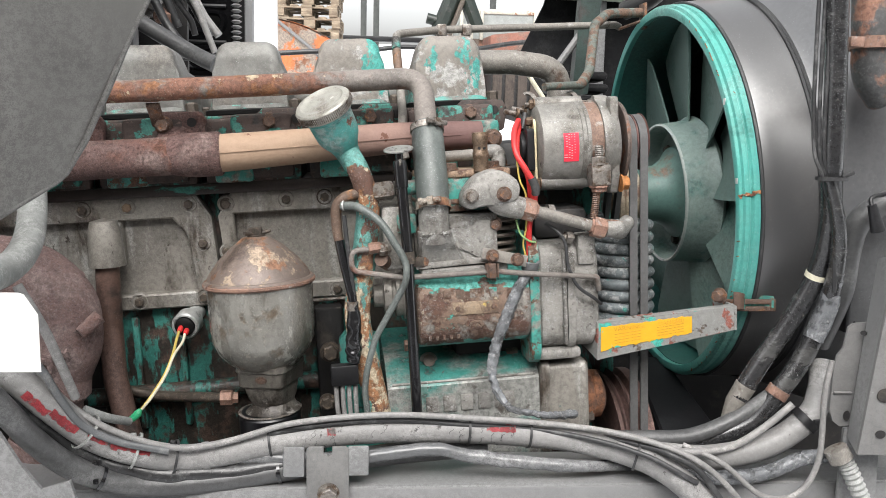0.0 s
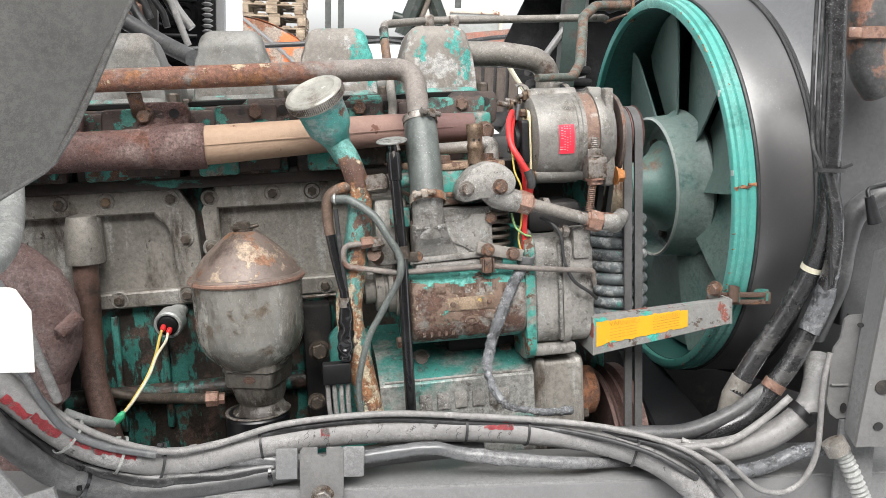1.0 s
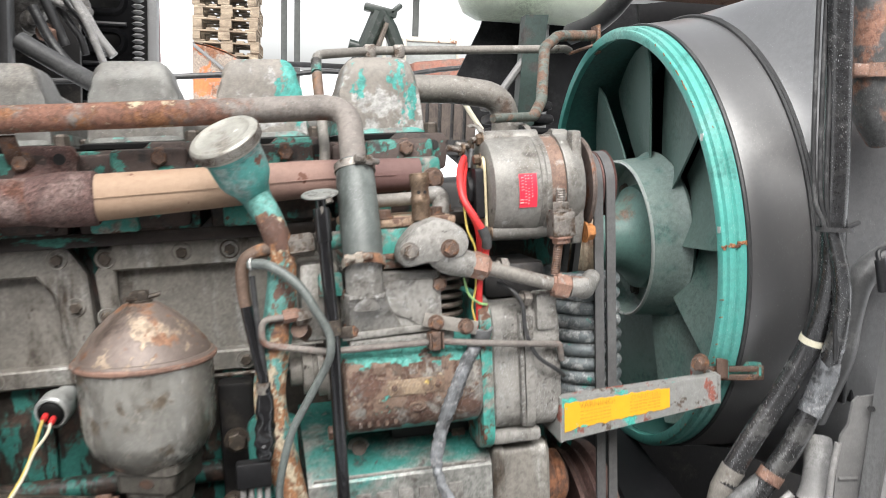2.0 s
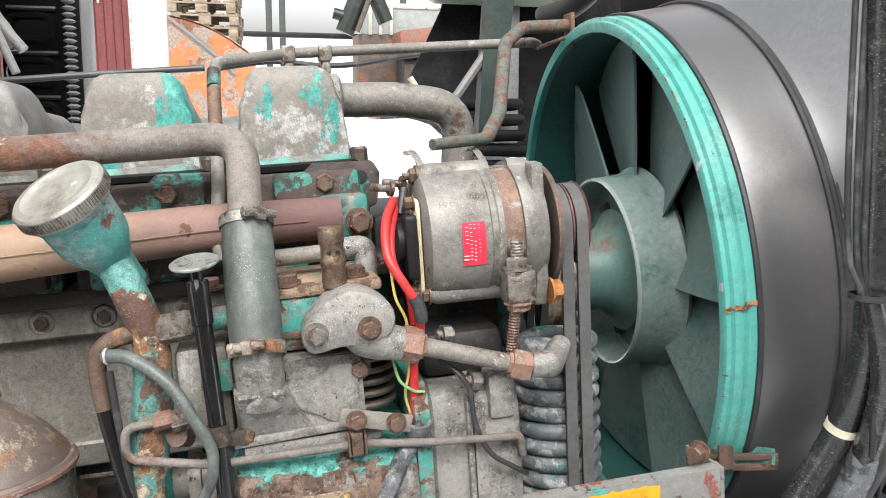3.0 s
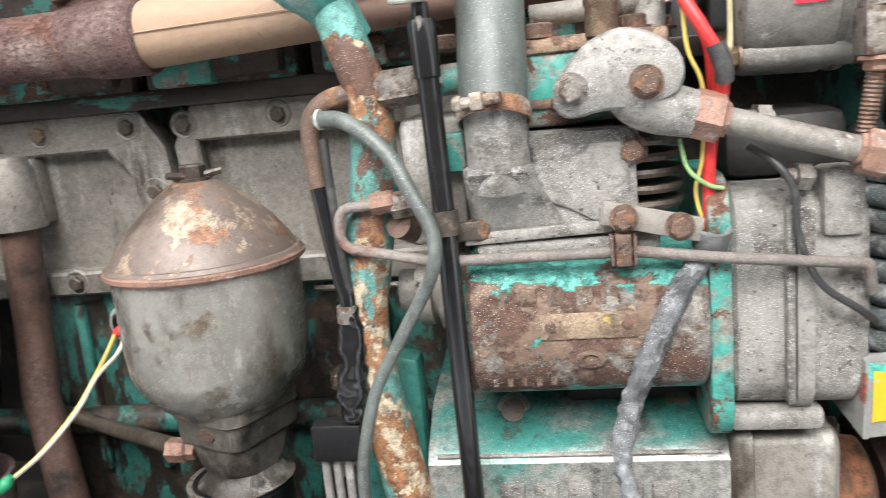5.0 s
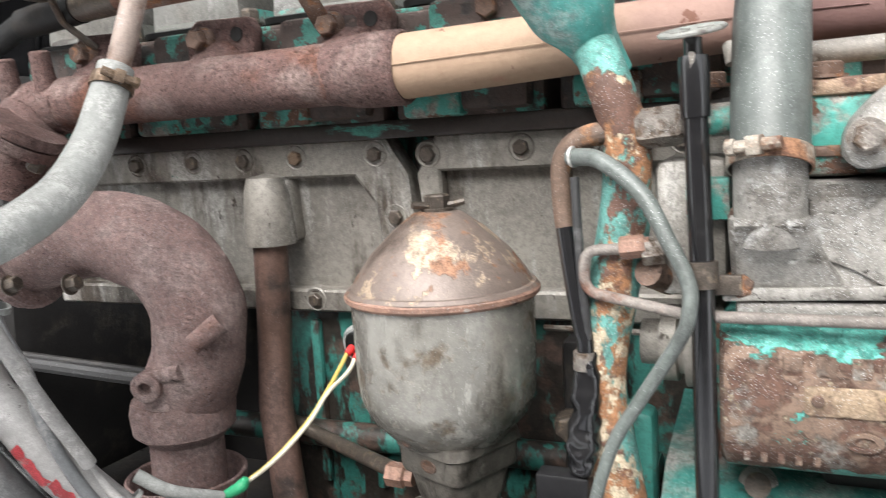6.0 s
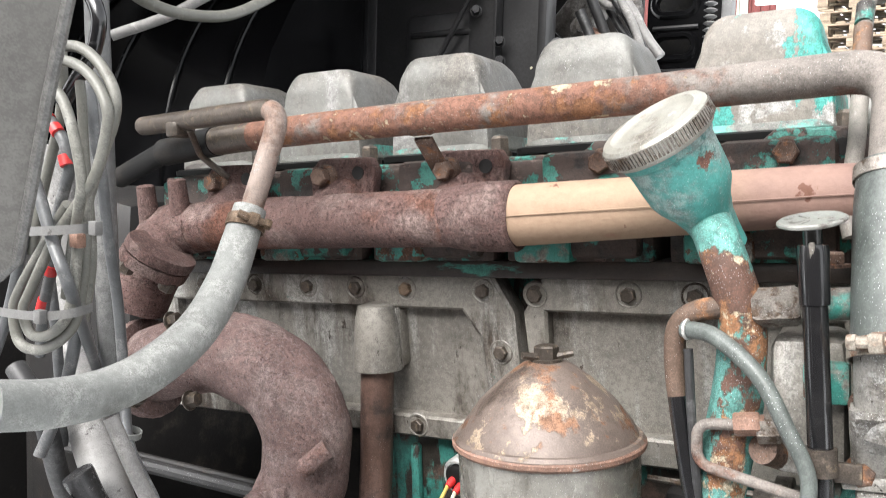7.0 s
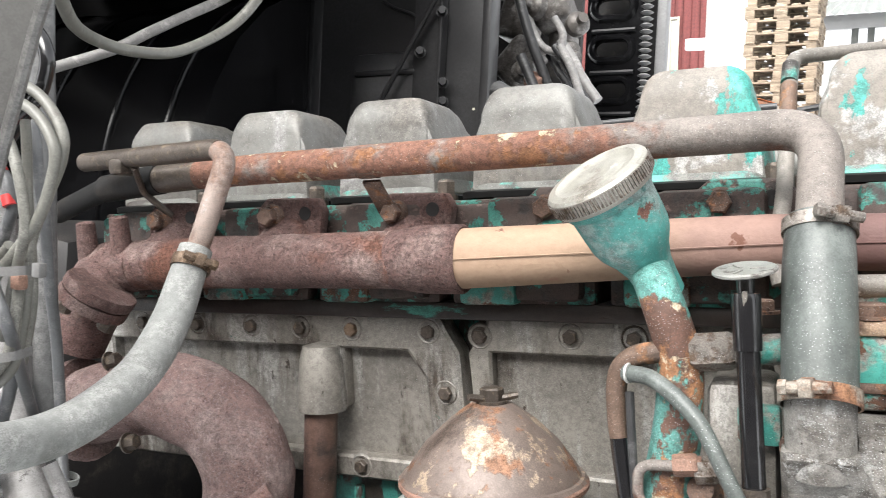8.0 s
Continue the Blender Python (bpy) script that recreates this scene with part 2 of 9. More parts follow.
M["teal_rust"] = surf("rust_eaten_turquoise_paint", (0.130, 0.086, 0.062), [((0.085, 0.045, 0.032), 22, 0.53, 0.04, 0.9, ONE), ((0.20, 0.185, 0.165), 16, 0.60, 0.05, 0.7, ONE), ((0.30, 0.25, 0.18), 50, 0.63, 0.03, 0.8, ONE), ((0.065, 0.275, 0.235), 14, 0.64, 0.015, 0.5, (1, 1, 1.8))], 0.7, bump=0.6, speck=0.7, bias=[(0, 2, -0.31, -0.335, 0.05), (1, 0, 0.02, 0.075, 0.10), (3, 2, -0.284, -0.257, 0.27), (3, 2, -0.346, -0.361, 0.20)])
M["filler_teal"] = surf("faded_turquoise_paint", (0.06, 0.26, 0.235), [((0.22, 0.29, 0.275), 12, 0.55, 0.07, 0.6, ONE), ((0.03, 0.12, 0.11), 20, 0.60, 0.05, 0.5, ONE), ((0.12, 0.055, 0.04), 15, 0.645, 0.02, 0.85, ONE)], 0.5, vary=0.2, speck=0.35)
M["filler_rust"] = surf("rusty_flaking_tube", (0.115, 0.060, 0.043), [((0.30, 0.145, 0.07), 20, 0.57, 0.05, 0.8, ONE), ((0.50, 0.42, 0.30), 30, 0.60, 0.03, 0.8, ONE), ((0.10, 0.27, 0.24), 10, 0.590, 0.014, 0.5, (1, 1, 0.6))], 0.6, bump=0.5, speck=0.6, bias=[(0, 2, -0.20, -0.25, 0.11), (1, 2, -0.20, -0.26, 0.08), (2, 2, -0.085, -0.055, 0.25), (2, 2, -0.10, -0.14, 0.10), (2, 2, -0.20, -0.26, -0.05)])
M["alu"] = surf("dull_cast_aluminium", (0.235, 0.225, 0.208), [((0.11, 0.10, 0.088), 13, 0.57, 0.08, 0.7, ONE), ((0.06, 0.052, 0.045), 90, 0.64, 0.03, 0.8, ONE), ((0.36, 0.355, 0.34), 40, 0.62, 0.05, 0.7, ONE)], 0.55, 0.2, vary=0.3, bump=0.5, speck=0.95)
M["alu_dark"] = surf("oil_stained_aluminium", (0.22, 0.205, 0.183), [((0.06, 0.047, 0.036), 7, 0.57, 0.07, 0.35, (1, 1, 0.4)), ((0.33, 0.32, 0.30), 11, 0.57, 0.06, 0.4, UP), ((0.05, 0.038, 0.03), 40, 0.66, 0.03, 0.5, (1, 1, 0.5)), ((0.06, 0.12, 0.10), 33, 0.69, 0.02, 0.6, ONE)], 0.42, 0.25, vary=0.28, bump=0.35, speck=0.25)
M["cover"] = surf("weathered_aluminium_cover", (0.150, 0.150, 0.140), [((0.125, 0.113, 0.098), 6, 0.55, 0.12, 0.55, ONE), ((0.25, 0.247, 0.24), 14, 0.60, 0.08, 0.5, UP), ((0.08, 0.075, 0.066), 5, 0.58, 0.12, 0.5, ONE)], 0.45, 0.15, vary=0.15, bump=0.2, speck=0.25)
M["cover_teal"] = surf("flaking_turquoise_on_aluminium", (0.185, 0.168, 0.147), [((0.34, 0.335, 0.32), 17, 0.60, 0.05, 0.8, ONE), ((0.05, 0.27, 0.235), 11, 0.615, 0.014, 0.45, (1.2, 1, 0.7))], 0.55, 0.05, vary=0.25, bump=0.25, bias=[(0, 2, 0.112, 0.06, 0.09), (1, 0, 0.02, 0.075, 0.11), (1, 2, 0.125, 0.08, 0.03)])
M["head"] = surf("rusty_head_casting", (0.06, 0.042, 0.036), [((0.035, 0.19, 0.155), 11, 0.55, 0.012, 0.45, ONE), ((0.16, 0.115, 0.10), 40, 0.62, 0.04, 0.8, ONE), ((0.03, 0.026, 0.024), 14, 0.57, 0.06, 0.6, ONE)], 0.7, vary=0.3, bump=0.4)
M["skirt"] = surf("grimy_cover_skirt", (0.080, 0.082, 0.072), [((0.045, 0.20, 0.168), 8, 0.555, 0.03, 0.45, (1, 1, 1.6)), ((0.035, 0.030, 0.026), 14, 0.56, 0.05, 0.5, ONE)], 0.5, vary=0.3, bump=0.2, speck=0.2)
M["skirt_teal"] = surf("turquoise_cover_skirt", (0.05, 0.24, 0.205), [((0.13, 0.13, 0.118), 11, 0.53, 0.05, 0.6, ONE), ((0.045, 0.038, 0.032), 14, 0.58, 0.05, 0.5, ONE)], 0.42, vary=0.2, bump=0.15, speck=0.2)
M["manifold"] = surf("scaled_rusty_cast_iron", (0.188, 0.122, 0.111), [((0.26, 0.195, 0.188), 190, 0.56, 0.08, 0.9, ONE), ((0.075, 0.042, 0.038), 130, 0.64, 0.06, 0.9, ONE), ((0.17, 0.082, 0.058), 5, 0.62, 0.07, 0.85, ONE), ((0.31, 0.24, 0.225), 9, 0.57, 0.12, 0.85, ONE)], 0.8, vary=0.3, bump=0.6, bscale=420, spec=0.4)
M["manifold_pipe"] = surf("dark_scaled_cast_iron", (0.125, 0.072, 0.064), [((0.20, 0.135, 0.125), 190, 0.57, 0.08, 0.9, ONE), ((0.055, 0.03, 0.027), 130, 0.62, 0.06, 0.9, ONE), ((0.14, 0.06, 0.04), 5, 0.60, 0.07, 0.85, ONE), ((0.23, 0.165, 0.15), 9, 0.58, 0.10, 0.85, ONE)], 0.75, vary=0.35, bump=0.7, bscale=420, spec=0.4)
M["rust_pipe"] = surf("rusty_grey_pipe", (0.17, 0.15, 0.135), [((0.165, 0.078, 0.052), 7, 0.41, 0.06, 0.8, ONE), ((0.235, 0.108, 0.052), 16, 0.56, 0.05, 0.9, ONE), ((0.36, 0.29, 0.20), 26, 0.61, 0.02, 0.85, ONE)], 0.65, vary=0.32, bump=0.6, speck=0.2, bias=[(0, 0, -0.32, -0.1, -0.19), (1, 0, -0.32, -0.1, -0.16), (2, 0, -0.32, -0.1, -0.10)])
M["grey_pipe"] = surf("grimy_grey_steel_pipe", (0.20, 0.185, 0.165), [((0.09, 0.06, 0.045), 12, 0.6, 0.06, 0.8, ONE), ((0.33, 0.32, 0.3), 40, 0.63, 0.05, 0.8, ONE)], 0.6, 0.2, vary=0.25, bump=0.35, speck=0.4)
M["brown_pipe"] = surf("browned_steel_pipe", (0.13, 0.085, 0.062), [((0.27, 0.14, 0.075), 18, 0.58, 0.04, 0.85, ONE), ((0.05, 0.045, 0.042), 11, 0.58, 0.08, 0.6, ONE)], 0.6, 0.2, vary=0.3, bump=0.35, speck=0.3)
M["bolt"] = surf("browned_bolt", (0.13, 0.085, 0.065), [((0.26, 0.13, 0.07), 60, 0.58, 0.06, 0.8, ONE), ((0.05, 0.03, 0.025), 40, 0.62, 0.05, 0.7, ONE)], 0.55, 0.4, bump=0.4, speck=0.4)
M["bolt_grey"] = surf("grey_steel_bolt", (0.22, 0.20, 0.18), [((0.10, 0.07, 0.05), 50, 0.56, 0.08, 0.7, ONE)], 0.45, 0.6, bump=0.35, speck=0.4)
M["bolt_dark"] = surf("oily_dark_bolt", (0.085, 0.07, 0.058), [((0.18, 0.14, 0.10), 60, 0.6, 0.08, 0.6, ONE)], 0.4, 0.4, bump=0.25)
M["zinc"] = surf("bright_zinc", (0.58, 0.58, 0.56), [((0.3, 0.28, 0.25), 40, 0.62, 0.06, 0.6, ONE)], 0.32, 0.45, vary=0.12, bump=0.1)
M["brass"] = surf("tarnished_brass", (0.18, 0.128, 0.09), [((0.12, 0.08, 0.05), 45, 0.56, 0.08, 0.7, ONE)], 0.45, 0.6, bump=0.2, speck=0.3)
M["copper_nut"] = surf("brown_union_nut", (0.23, 0.135, 0.10), [((0.33, 0.3, 0.28), 60, 0.62, 0.05, 0.8, ONE), ((0.11, 0.06, 0.045), 20, 0.6, 0.06, 0.8, ONE)], 0.6, 0.2, bump=0.35, speck=0.4)
M["rubber"] = surf("black_rubber", (0.022, 0.022, 0.023), [((0.06, 0.06, 0.058), 14, 0.58, 0.1, 0.7, ONE)], 0.5, vary=0.3, bump=0.15, speck=0.3)
M["hose_wet"] = surf("wet_speckled_black_hose", (0.022, 0.022, 0.023), [((0.055, 0.054, 0.053), 12, 0.58, 0.08, 0.3, ALONG), ((0.15, 0.13, 0.11), 45, 0.68, 0.03, 0.6, ONE)], 0.22, vary=0.25, bump=0.12, speck=0.45, spec=0.7)
M["plastic_black"] = surf("smooth_black_plastic", (0.008, 0.008, 0.009), [((0.02, 0.02, 0.02), 12, 0.62, 0.1, 0.25, ONE)], 0.16, vary=0.1, bump=0.0, spec=0.8)
M["hose_black"] = surf("matt_black_hose", (0.012, 0.012, 0.012), [((0.03, 0.026, 0.023), 14, 0.58, 0.1, 0.7, ONE)], 0.55, vary=0.3, bump=0.15, spec=0.25)
M["mud_rubber"] = surf("matt_black_flap_rubber", (0.008, 0.008, 0.009), [((0.02, 0.02, 0.021), 8, 0.56, 0.12, 0.6, ONE)], 0.6, vary=0.25, bump=0.1, spec=0.15)
M["rubber_plain"] = surf("clean_black_rubber", (0.022, 0.022, 0.023), [((0.055, 0.055, 0.055), 8, 0.56, 0.12, 0.6, ONE)], 0.5, vary=0.25, bump=0.1)
M["hose_grey"] = surf("dusty_grey_hose", (0.235, 0.242, 0.232), [((0.32, 0.323, 0.31), 22, 0.56, 0.14, 0.75, ONE), ((0.40, 0.24, 0.11), 9, 0.70, 0.03, 0.9, ONE)], 0.65, vary=0.15, bump=0.15)
M["hose_dark"] = surf("speckled_coolant_hose", (0.085, 0.097, 0.091), [((0.15, 0.165, 0.157), 16, 0.55, 0.12, 0.6, UP), ((0.045, 0.05, 0.048), 13, 0.58, 0.10, 0.5, UP)], 0.42, vary=0.25, bump=0.15, speck=0.42)
M["conduit"] = surf("chalky_grey_conduit", (0.205, 0.200, 0.196), [((0.28, 0.274, 0.268), 12, 0.55, 0.1, 0.7, ALONG), ((0.095, 0.088, 0.086), 34, 0.64, 0.02, 0.8, (1.6, 1, 1))], 0.48, vary=0.16, bump=0.2)
M["conduit_dark"] = surf("dark_grey_conduit", (0.055, 0.055, 0.056), [((0.11, 0.11, 0.11), 10, 0.58, 0.12, 0.5, ALONG)], 0.38, vary=0.25, bump=0.12)
M["wire_grey"] = surf("grey_cable", (0.19, 0.185, 0.18), [((0.28, 0.27, 0.26), 18, 0.58, 0.1, 0.6, ONE)], 0.5, vary=0.2, bump=0.1)
M["wire_black"] = surf("black_cable", (0.025, 0.025, 0.026), [((0.09, 0.09, 0.09), 18, 0.6, 0.1, 0.5, ONE)], 0.45, vary=0.2, bump=0.1)
M["red"] = surf("red_insulation", (0.55, 0.03, 0.03), [((0.3, 0.02, 0.02), 20, 0.6, 0.1, 0.5, ONE)], 0.4, vary=0.15, bump=0.05)
M["yellow_wire"] = surf("yellow_insulation", (0.52, 0.40, 0.10), (), 0.5, vary=0.12, bump=0.05)
M["white_wire"] = surf("dirty_white_insulation", (0.62, 0.58, 0.45), (), 0.5, vary=0.12, bump=0.05)
M["green_tape"] = surf("green_tape", (0.03, 0.33, 0.15), (), 0.45, vary=0.15, bump=0.1)
M["tape_dark"] = surf("glossy_grey_tape", (0.10, 0.102, 0.105), [((0.17, 0.17, 0.172), 10, 0.56, 0.08, 0.25, ALONG)], 0.22, vary=0.12, bump=0.15, bscale=60)
M["tape"] = surf("crinkled_grey_tape", (0.13, 0.135, 0.142), [((0.06, 0.062, 0.065), 22, 0.56, 0.05, 0.3, ONE), ((0.23, 0.23, 0.235), 40, 0.60, 0.06, 0.3, ONE)], 0.24, vary=0.3, bump=0.6, bscale=110, speck=0.6)
M["black_metal"] = surf("satin_black_sheet", (0.009, 0.009, 0.010), [((0.022, 0.022, 0.024), 5, 0.56, 0.12, 0.45, ONE), ((0.11, 0.11, 0.11), 60, 0.75, 0.012, 0.6, ONE)], 0.42, vary=0.3, bump=0.06, spec=0.35)
M["bulkhead"] = surf("satin_black_bulkhead", (0.02, 0.02, 0.021), [((0.034, 0.034, 0.035), 4, 0.55, 0.15, 0.35, ONE), ((0.12, 0.12, 0.12), 60, 0.76, 0.012, 0.6, ONE)], 0.33, vary=0.2, bump=0.04, spec=0.6)
M["black_gloss"] = surf("glossy_black_paint", (0.005, 0.005, 0.006), [((0.02, 0.02, 0.02), 12, 0.64, 0.06, 0.4, ONE)], 0.3, vary=0.2, bump=0.02)
M["cab_black"] = surf("old_black_cab_paint", (0.0035, 0.0035, 0.004), [((0.010, 0.010, 0.011), 4, 0.58, 0.12, 0.25, ONE), ((0.10, 0.10, 0.10), 60, 0.76, 0.01, 0.6, ONE)], 0.17, vary=0.25, bump=0.06, spec=0.28)
M["shroud"] = surf("dusty_black_rubber_cuff", (0.046, 0.045, 0.045), [((0.062, 0.061, 0.06), 2.5, 0.55, 0.2, 0.42, ONE), ((0.036, 0.035, 0.035), 6, 0.62, 0.1, 0.42, ONE)], 0.40, vary=0.03, bump=0.008, speck=0.16, spec=1.0, coat=1.0)
M["rad_panel"] = surf("grey_radiator_panel", (0.06, 0.061, 0.063), [((0.10, 0.102, 0.105), 2.5, 0.55, 0.2, 0.36, ONE)], 0.34, vary=0.03, bump=0.008, speck=0.14, spec=1.0, coat=1.0)
M["frame_grey"] = surf("grey_chassis_paint", (0.175, 0.175, 0.176), [((0.205, 0.205, 0.204), 6, 0.56, 0.15, 0.45, ALONG), ((0.10, 0.095, 0.09), 30, 0.70, 0.03, 0.7, ONE)], 0.36, vary=0.08, bump=0.06)
M["bracket_grey"] = surf("grey_bracket_paint", (0.145, 0.143, 0.14), [((0.07, 0.065, 0.06), 25, 0.68, 0.03, 0.7, ONE), ((0.3, 0.3, 0.3), 50, 0.72, 0.02, 0.5, ONE)], 0.45, vary=0.15, bump=0.1)
M["flap"] = surf("scuffed_grey_plastic", (0.105, 0.103, 0.098), [((0.135, 0.133, 0.128), 1.6, 0.52, 0.16, 0.5, (2.0, 1, 0.7)), ((0.075, 0.073, 0.07), 2.2, 0.57, 0.14, 0.5, (1.4, 1, 1.6)), ((0.30, 0.30, 0.29), 60, 0.76, 0.012, 0.6, ONE)], 0.42, vary=0.025, bump=0.05)
M["ledge"] = surf("oily_brown_ledge", (0.028, 0.021, 0.018), [((0.075, 0.045, 0.033), 9, 0.60, 0.06, 0.35, ALONG), ((0.04, 0.19, 0.155), 14, 0.62, 0.02, 0.4, ALONG)], 0.34, 0.1, vary=0.3, bump=0.25)
# oily black metal, also used for added sheets that stand in for shade
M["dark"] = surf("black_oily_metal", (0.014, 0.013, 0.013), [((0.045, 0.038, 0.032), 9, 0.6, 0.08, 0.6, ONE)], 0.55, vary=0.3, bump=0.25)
M["gasket"] = surf("black_gasket_rubber", (0.006, 0.006, 0.006), (), 0.5, vary=0.2, bump=0.1, spec=0.25)
M["snow"] = surf("trodden_snow", (0.80, 0.82, 0.84), [((0.62, 0.62, 0.61), 1.5, 0.6, 0.1, 0.8, ONE)], 0.8, vary=0.05, grain=20, bump=0.2, bscale=30)

# ================= engine: block, heads, covers =================
PITCH, HEAD6 = 0.1696, 0.018
X, Z = V(1, 0, 0), V(0, 0, 1)


def rimmed(outer, inner, y0, ydeep, yback, edge=0.003):
    """A cast lid: a raised rim round a sunken panel, in the x-z plane."""
    cx, cz = sum(p[0] for p in outer) / len(outer), sum(p[1] for p in outer) / len(outer)

    def ring(pts, y, k=0.0):
        return [V(x + (k if x < cx else -k), y, z + (k if z < cz else -k)) for x, z in pts]
    return loft([ring(outer, yback), ring(outer, y0 + edge), ring(outer, y0, edge), ring(inner, y0, -edge), ring(inner, y0 + edge), ring(inner, ydeep)])


block = thing("engine_block", "grimy turquoise cast iron six-cylinder engine block, oil streaked", "engine block", (-0.3, 0.2, -0.62))
b = box((-0.15, 0.235, -0.377), (0.92, 0.35, 0.526), 0.004)
part("crankcase", b, M["teal_block"], block)
b = box((-0.33, 0.21, -0.1055), (1.28, 0.40, 0.019), 0.003)
part("deck_ledge", b, M["ledge"], block, "dark oily ledge under the cylinder heads")
b = box((-0.33, 0.2, -0.70), (1.2, 0.26, 0.13), 0.02)
part("sump", b, M["dark"], block)
# added dark sheet: stands in for the shade in the gaps between heads
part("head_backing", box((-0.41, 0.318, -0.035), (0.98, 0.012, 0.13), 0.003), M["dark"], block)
for x in (-0.545, -0.47, -0.2):
    part("casting_rib", box((x, 0.056, -0.42), (0.012, 0.012, 0.20), 0.004), M["teal_block"], block)
part("oil_gallery", tube([(-0.7, 0.045, -0.455), (-0.15, 0.045, -0.455)], 0.016), M["teal_block"], block)

oa = [(-0.97, -0.118), (-0.436, -0.118), (-0.412, -0.160), (-0.405, -0.300), (-0.42, -0.322), (-0.97, -0.322)]
ia = [(-0.945, -0.160), (-0.478, -0.160), (-0.455, -0.192), (-0.447, -0.290), (-0.450, -0.294), (-0.945, -0.294)]
ob_ = [(-0.374, -0.118), (-0.05, -0.118), (-0.045, -0.13), (-0.045, -0.322), (-0.39, -0.322), (-0.400, -0.160)]
ib = [(-0.372, -0.158), (-0.08, -0.158), (-0.076, -0.17), (-0.076, -0.29), (-0.362, -0.29), (-0.372, -0.20)]
# the crankcase covers lean back a little towards the sump
LIDS = ENG @ pose(-0.0062, -0.020, -0.0038, 5.0) @ Matrix.Scale(0.955, 4)
for outer, inner, bolts in ((oa, ia, ((-0.885, -0.136), (-0.79, -0.136), (-0.70, -0.136), (-0.625, -0.136), (-0.551, -0.136), (-0.448, -0.136), (-0.430, -0.2066), (-0.437, -0.305), (-0.549, -0.306), (-0.80, -0.306))),
                            (ob_, ib, ((-0.384, -0.139), (-0.2796, -0.136), (-0.212, -0.136), (-0.12, -0.136), (-0.388, -0.225), (-0.33, -0.307), (-0.2, -0.307)))):
    lid = thing("side_cover", "oil-stained grey aluminium crankcase side cover bolted to the block", "engine cover", (outer[0][0], 0.06, -0.32), "crankcase covers", frm=LIDS)
    part("panel", rimmed(outer, inner, 0.034, 0.052, 0.065), M["alu_dark"], lid, frm=LIDS)
    for i, (x, z) in enumerate(bolts):
        p = part("bolt_pad", lathe([(0, 0.01), (0.0155, 0.01), (0.0155, -0.001), (0.0135, -0.003), (0.0105, -0.001), (0, -0.001)], axis((x, 0.036, z), (0, -1, 0)).to_4x4() @ Matrix.Scale(-1, 4, V(0, 0, 1)), 20), M["alu_dark"], lid, frm=LIDS)
        part("bolt", hexbolt((x, 0.036, z), (0, -1, 0), 0.0075, 0.007, True, turn=i * 0.7), M["brass"] if i == 4 and outer is oa else M["bolt_dark"], p, frm=LIDS)
    if outer is oa:
        boss = lathe([(0, -0.225), (0.029, -0.225), (0.030, -0.222), (0.0255, -0.165), (0.022, -0.15), (0, -0.145)], Matrix.Translation((-0.5705, 0.018, 0)), 28)
        box((-0.5705, 0.043, -0.188), (0.052, 0.045, 0.072), 0.006, None, boss)
        part("pipe_boss", boss, M["alu_dark"], lid)

drain = tube(fillet([(-0.5705, 0.016, -0.215), (-0.5745, 0.014, -0.33), (-0.572, 0.0, -0.41), (-0.545, -0.02, -0.55)], 0.06), 0.0195, 18)
solo("breather_pipe", drain, surf("oily_mauve_brown_pipe", (0.112, 0.068, 0.054), [((0.15, 0.095, 0.08), 12, 0.58, 0.08, 0.6, UP), ((0.04, 0.03, 0.027), 8, 0.60, 0.08, 0.35, ONE)], 0.4, 0.15, vary=0.25, bump=0.2, speck=0.15), "browned steel breather pipe running down from the side cover", "pipe")


def head_unit(cx):
    h = thing("cylinder_head", "rusty turquoise cylinder head with black gasket line", "cylinder head", (cx, 0.15, -0.1), "cylinder heads")
    part("casting", box((cx, 0.165, -0.046), (0.156, 0.31, 0.108), 0.006), M["head"], h)
    part("port_block", box((cx + 0.018, 0.008, -0.040), (0.098, 0.03, 0.106), 0.008), M["head"], h)
    part("lower_lug", box((cx - 0.03, 0.006, -0.082), (0.062, 0.035, 0.03), 0.006), M["teal_worn"], h)
    part("top_flange", box((cx, 0.150, 0.0085), (0.160, 0.262, 0.009), 0.003), M["head"], h)
    for dx, dy in ((0.0735, 0.040), (-0.0735, 0.20), (0.0735, 0.20)):
        n = lathe([(0, 0.012), (0.0135, 0.012), (0.0135, 0.020), (0, 0.020)], Matrix.Translation((cx + dx, dy, 0)), 18)
        lathe([(0, 0.020), (0.0105, 0.020), (0.0105, 0.034), (0.008, 0.037), (0, 0.037)], Matrix.Translation((cx + dx, dy, 0)), 6, n)
        part("head_bolt", n, M["bolt_dark"], h)
    return h


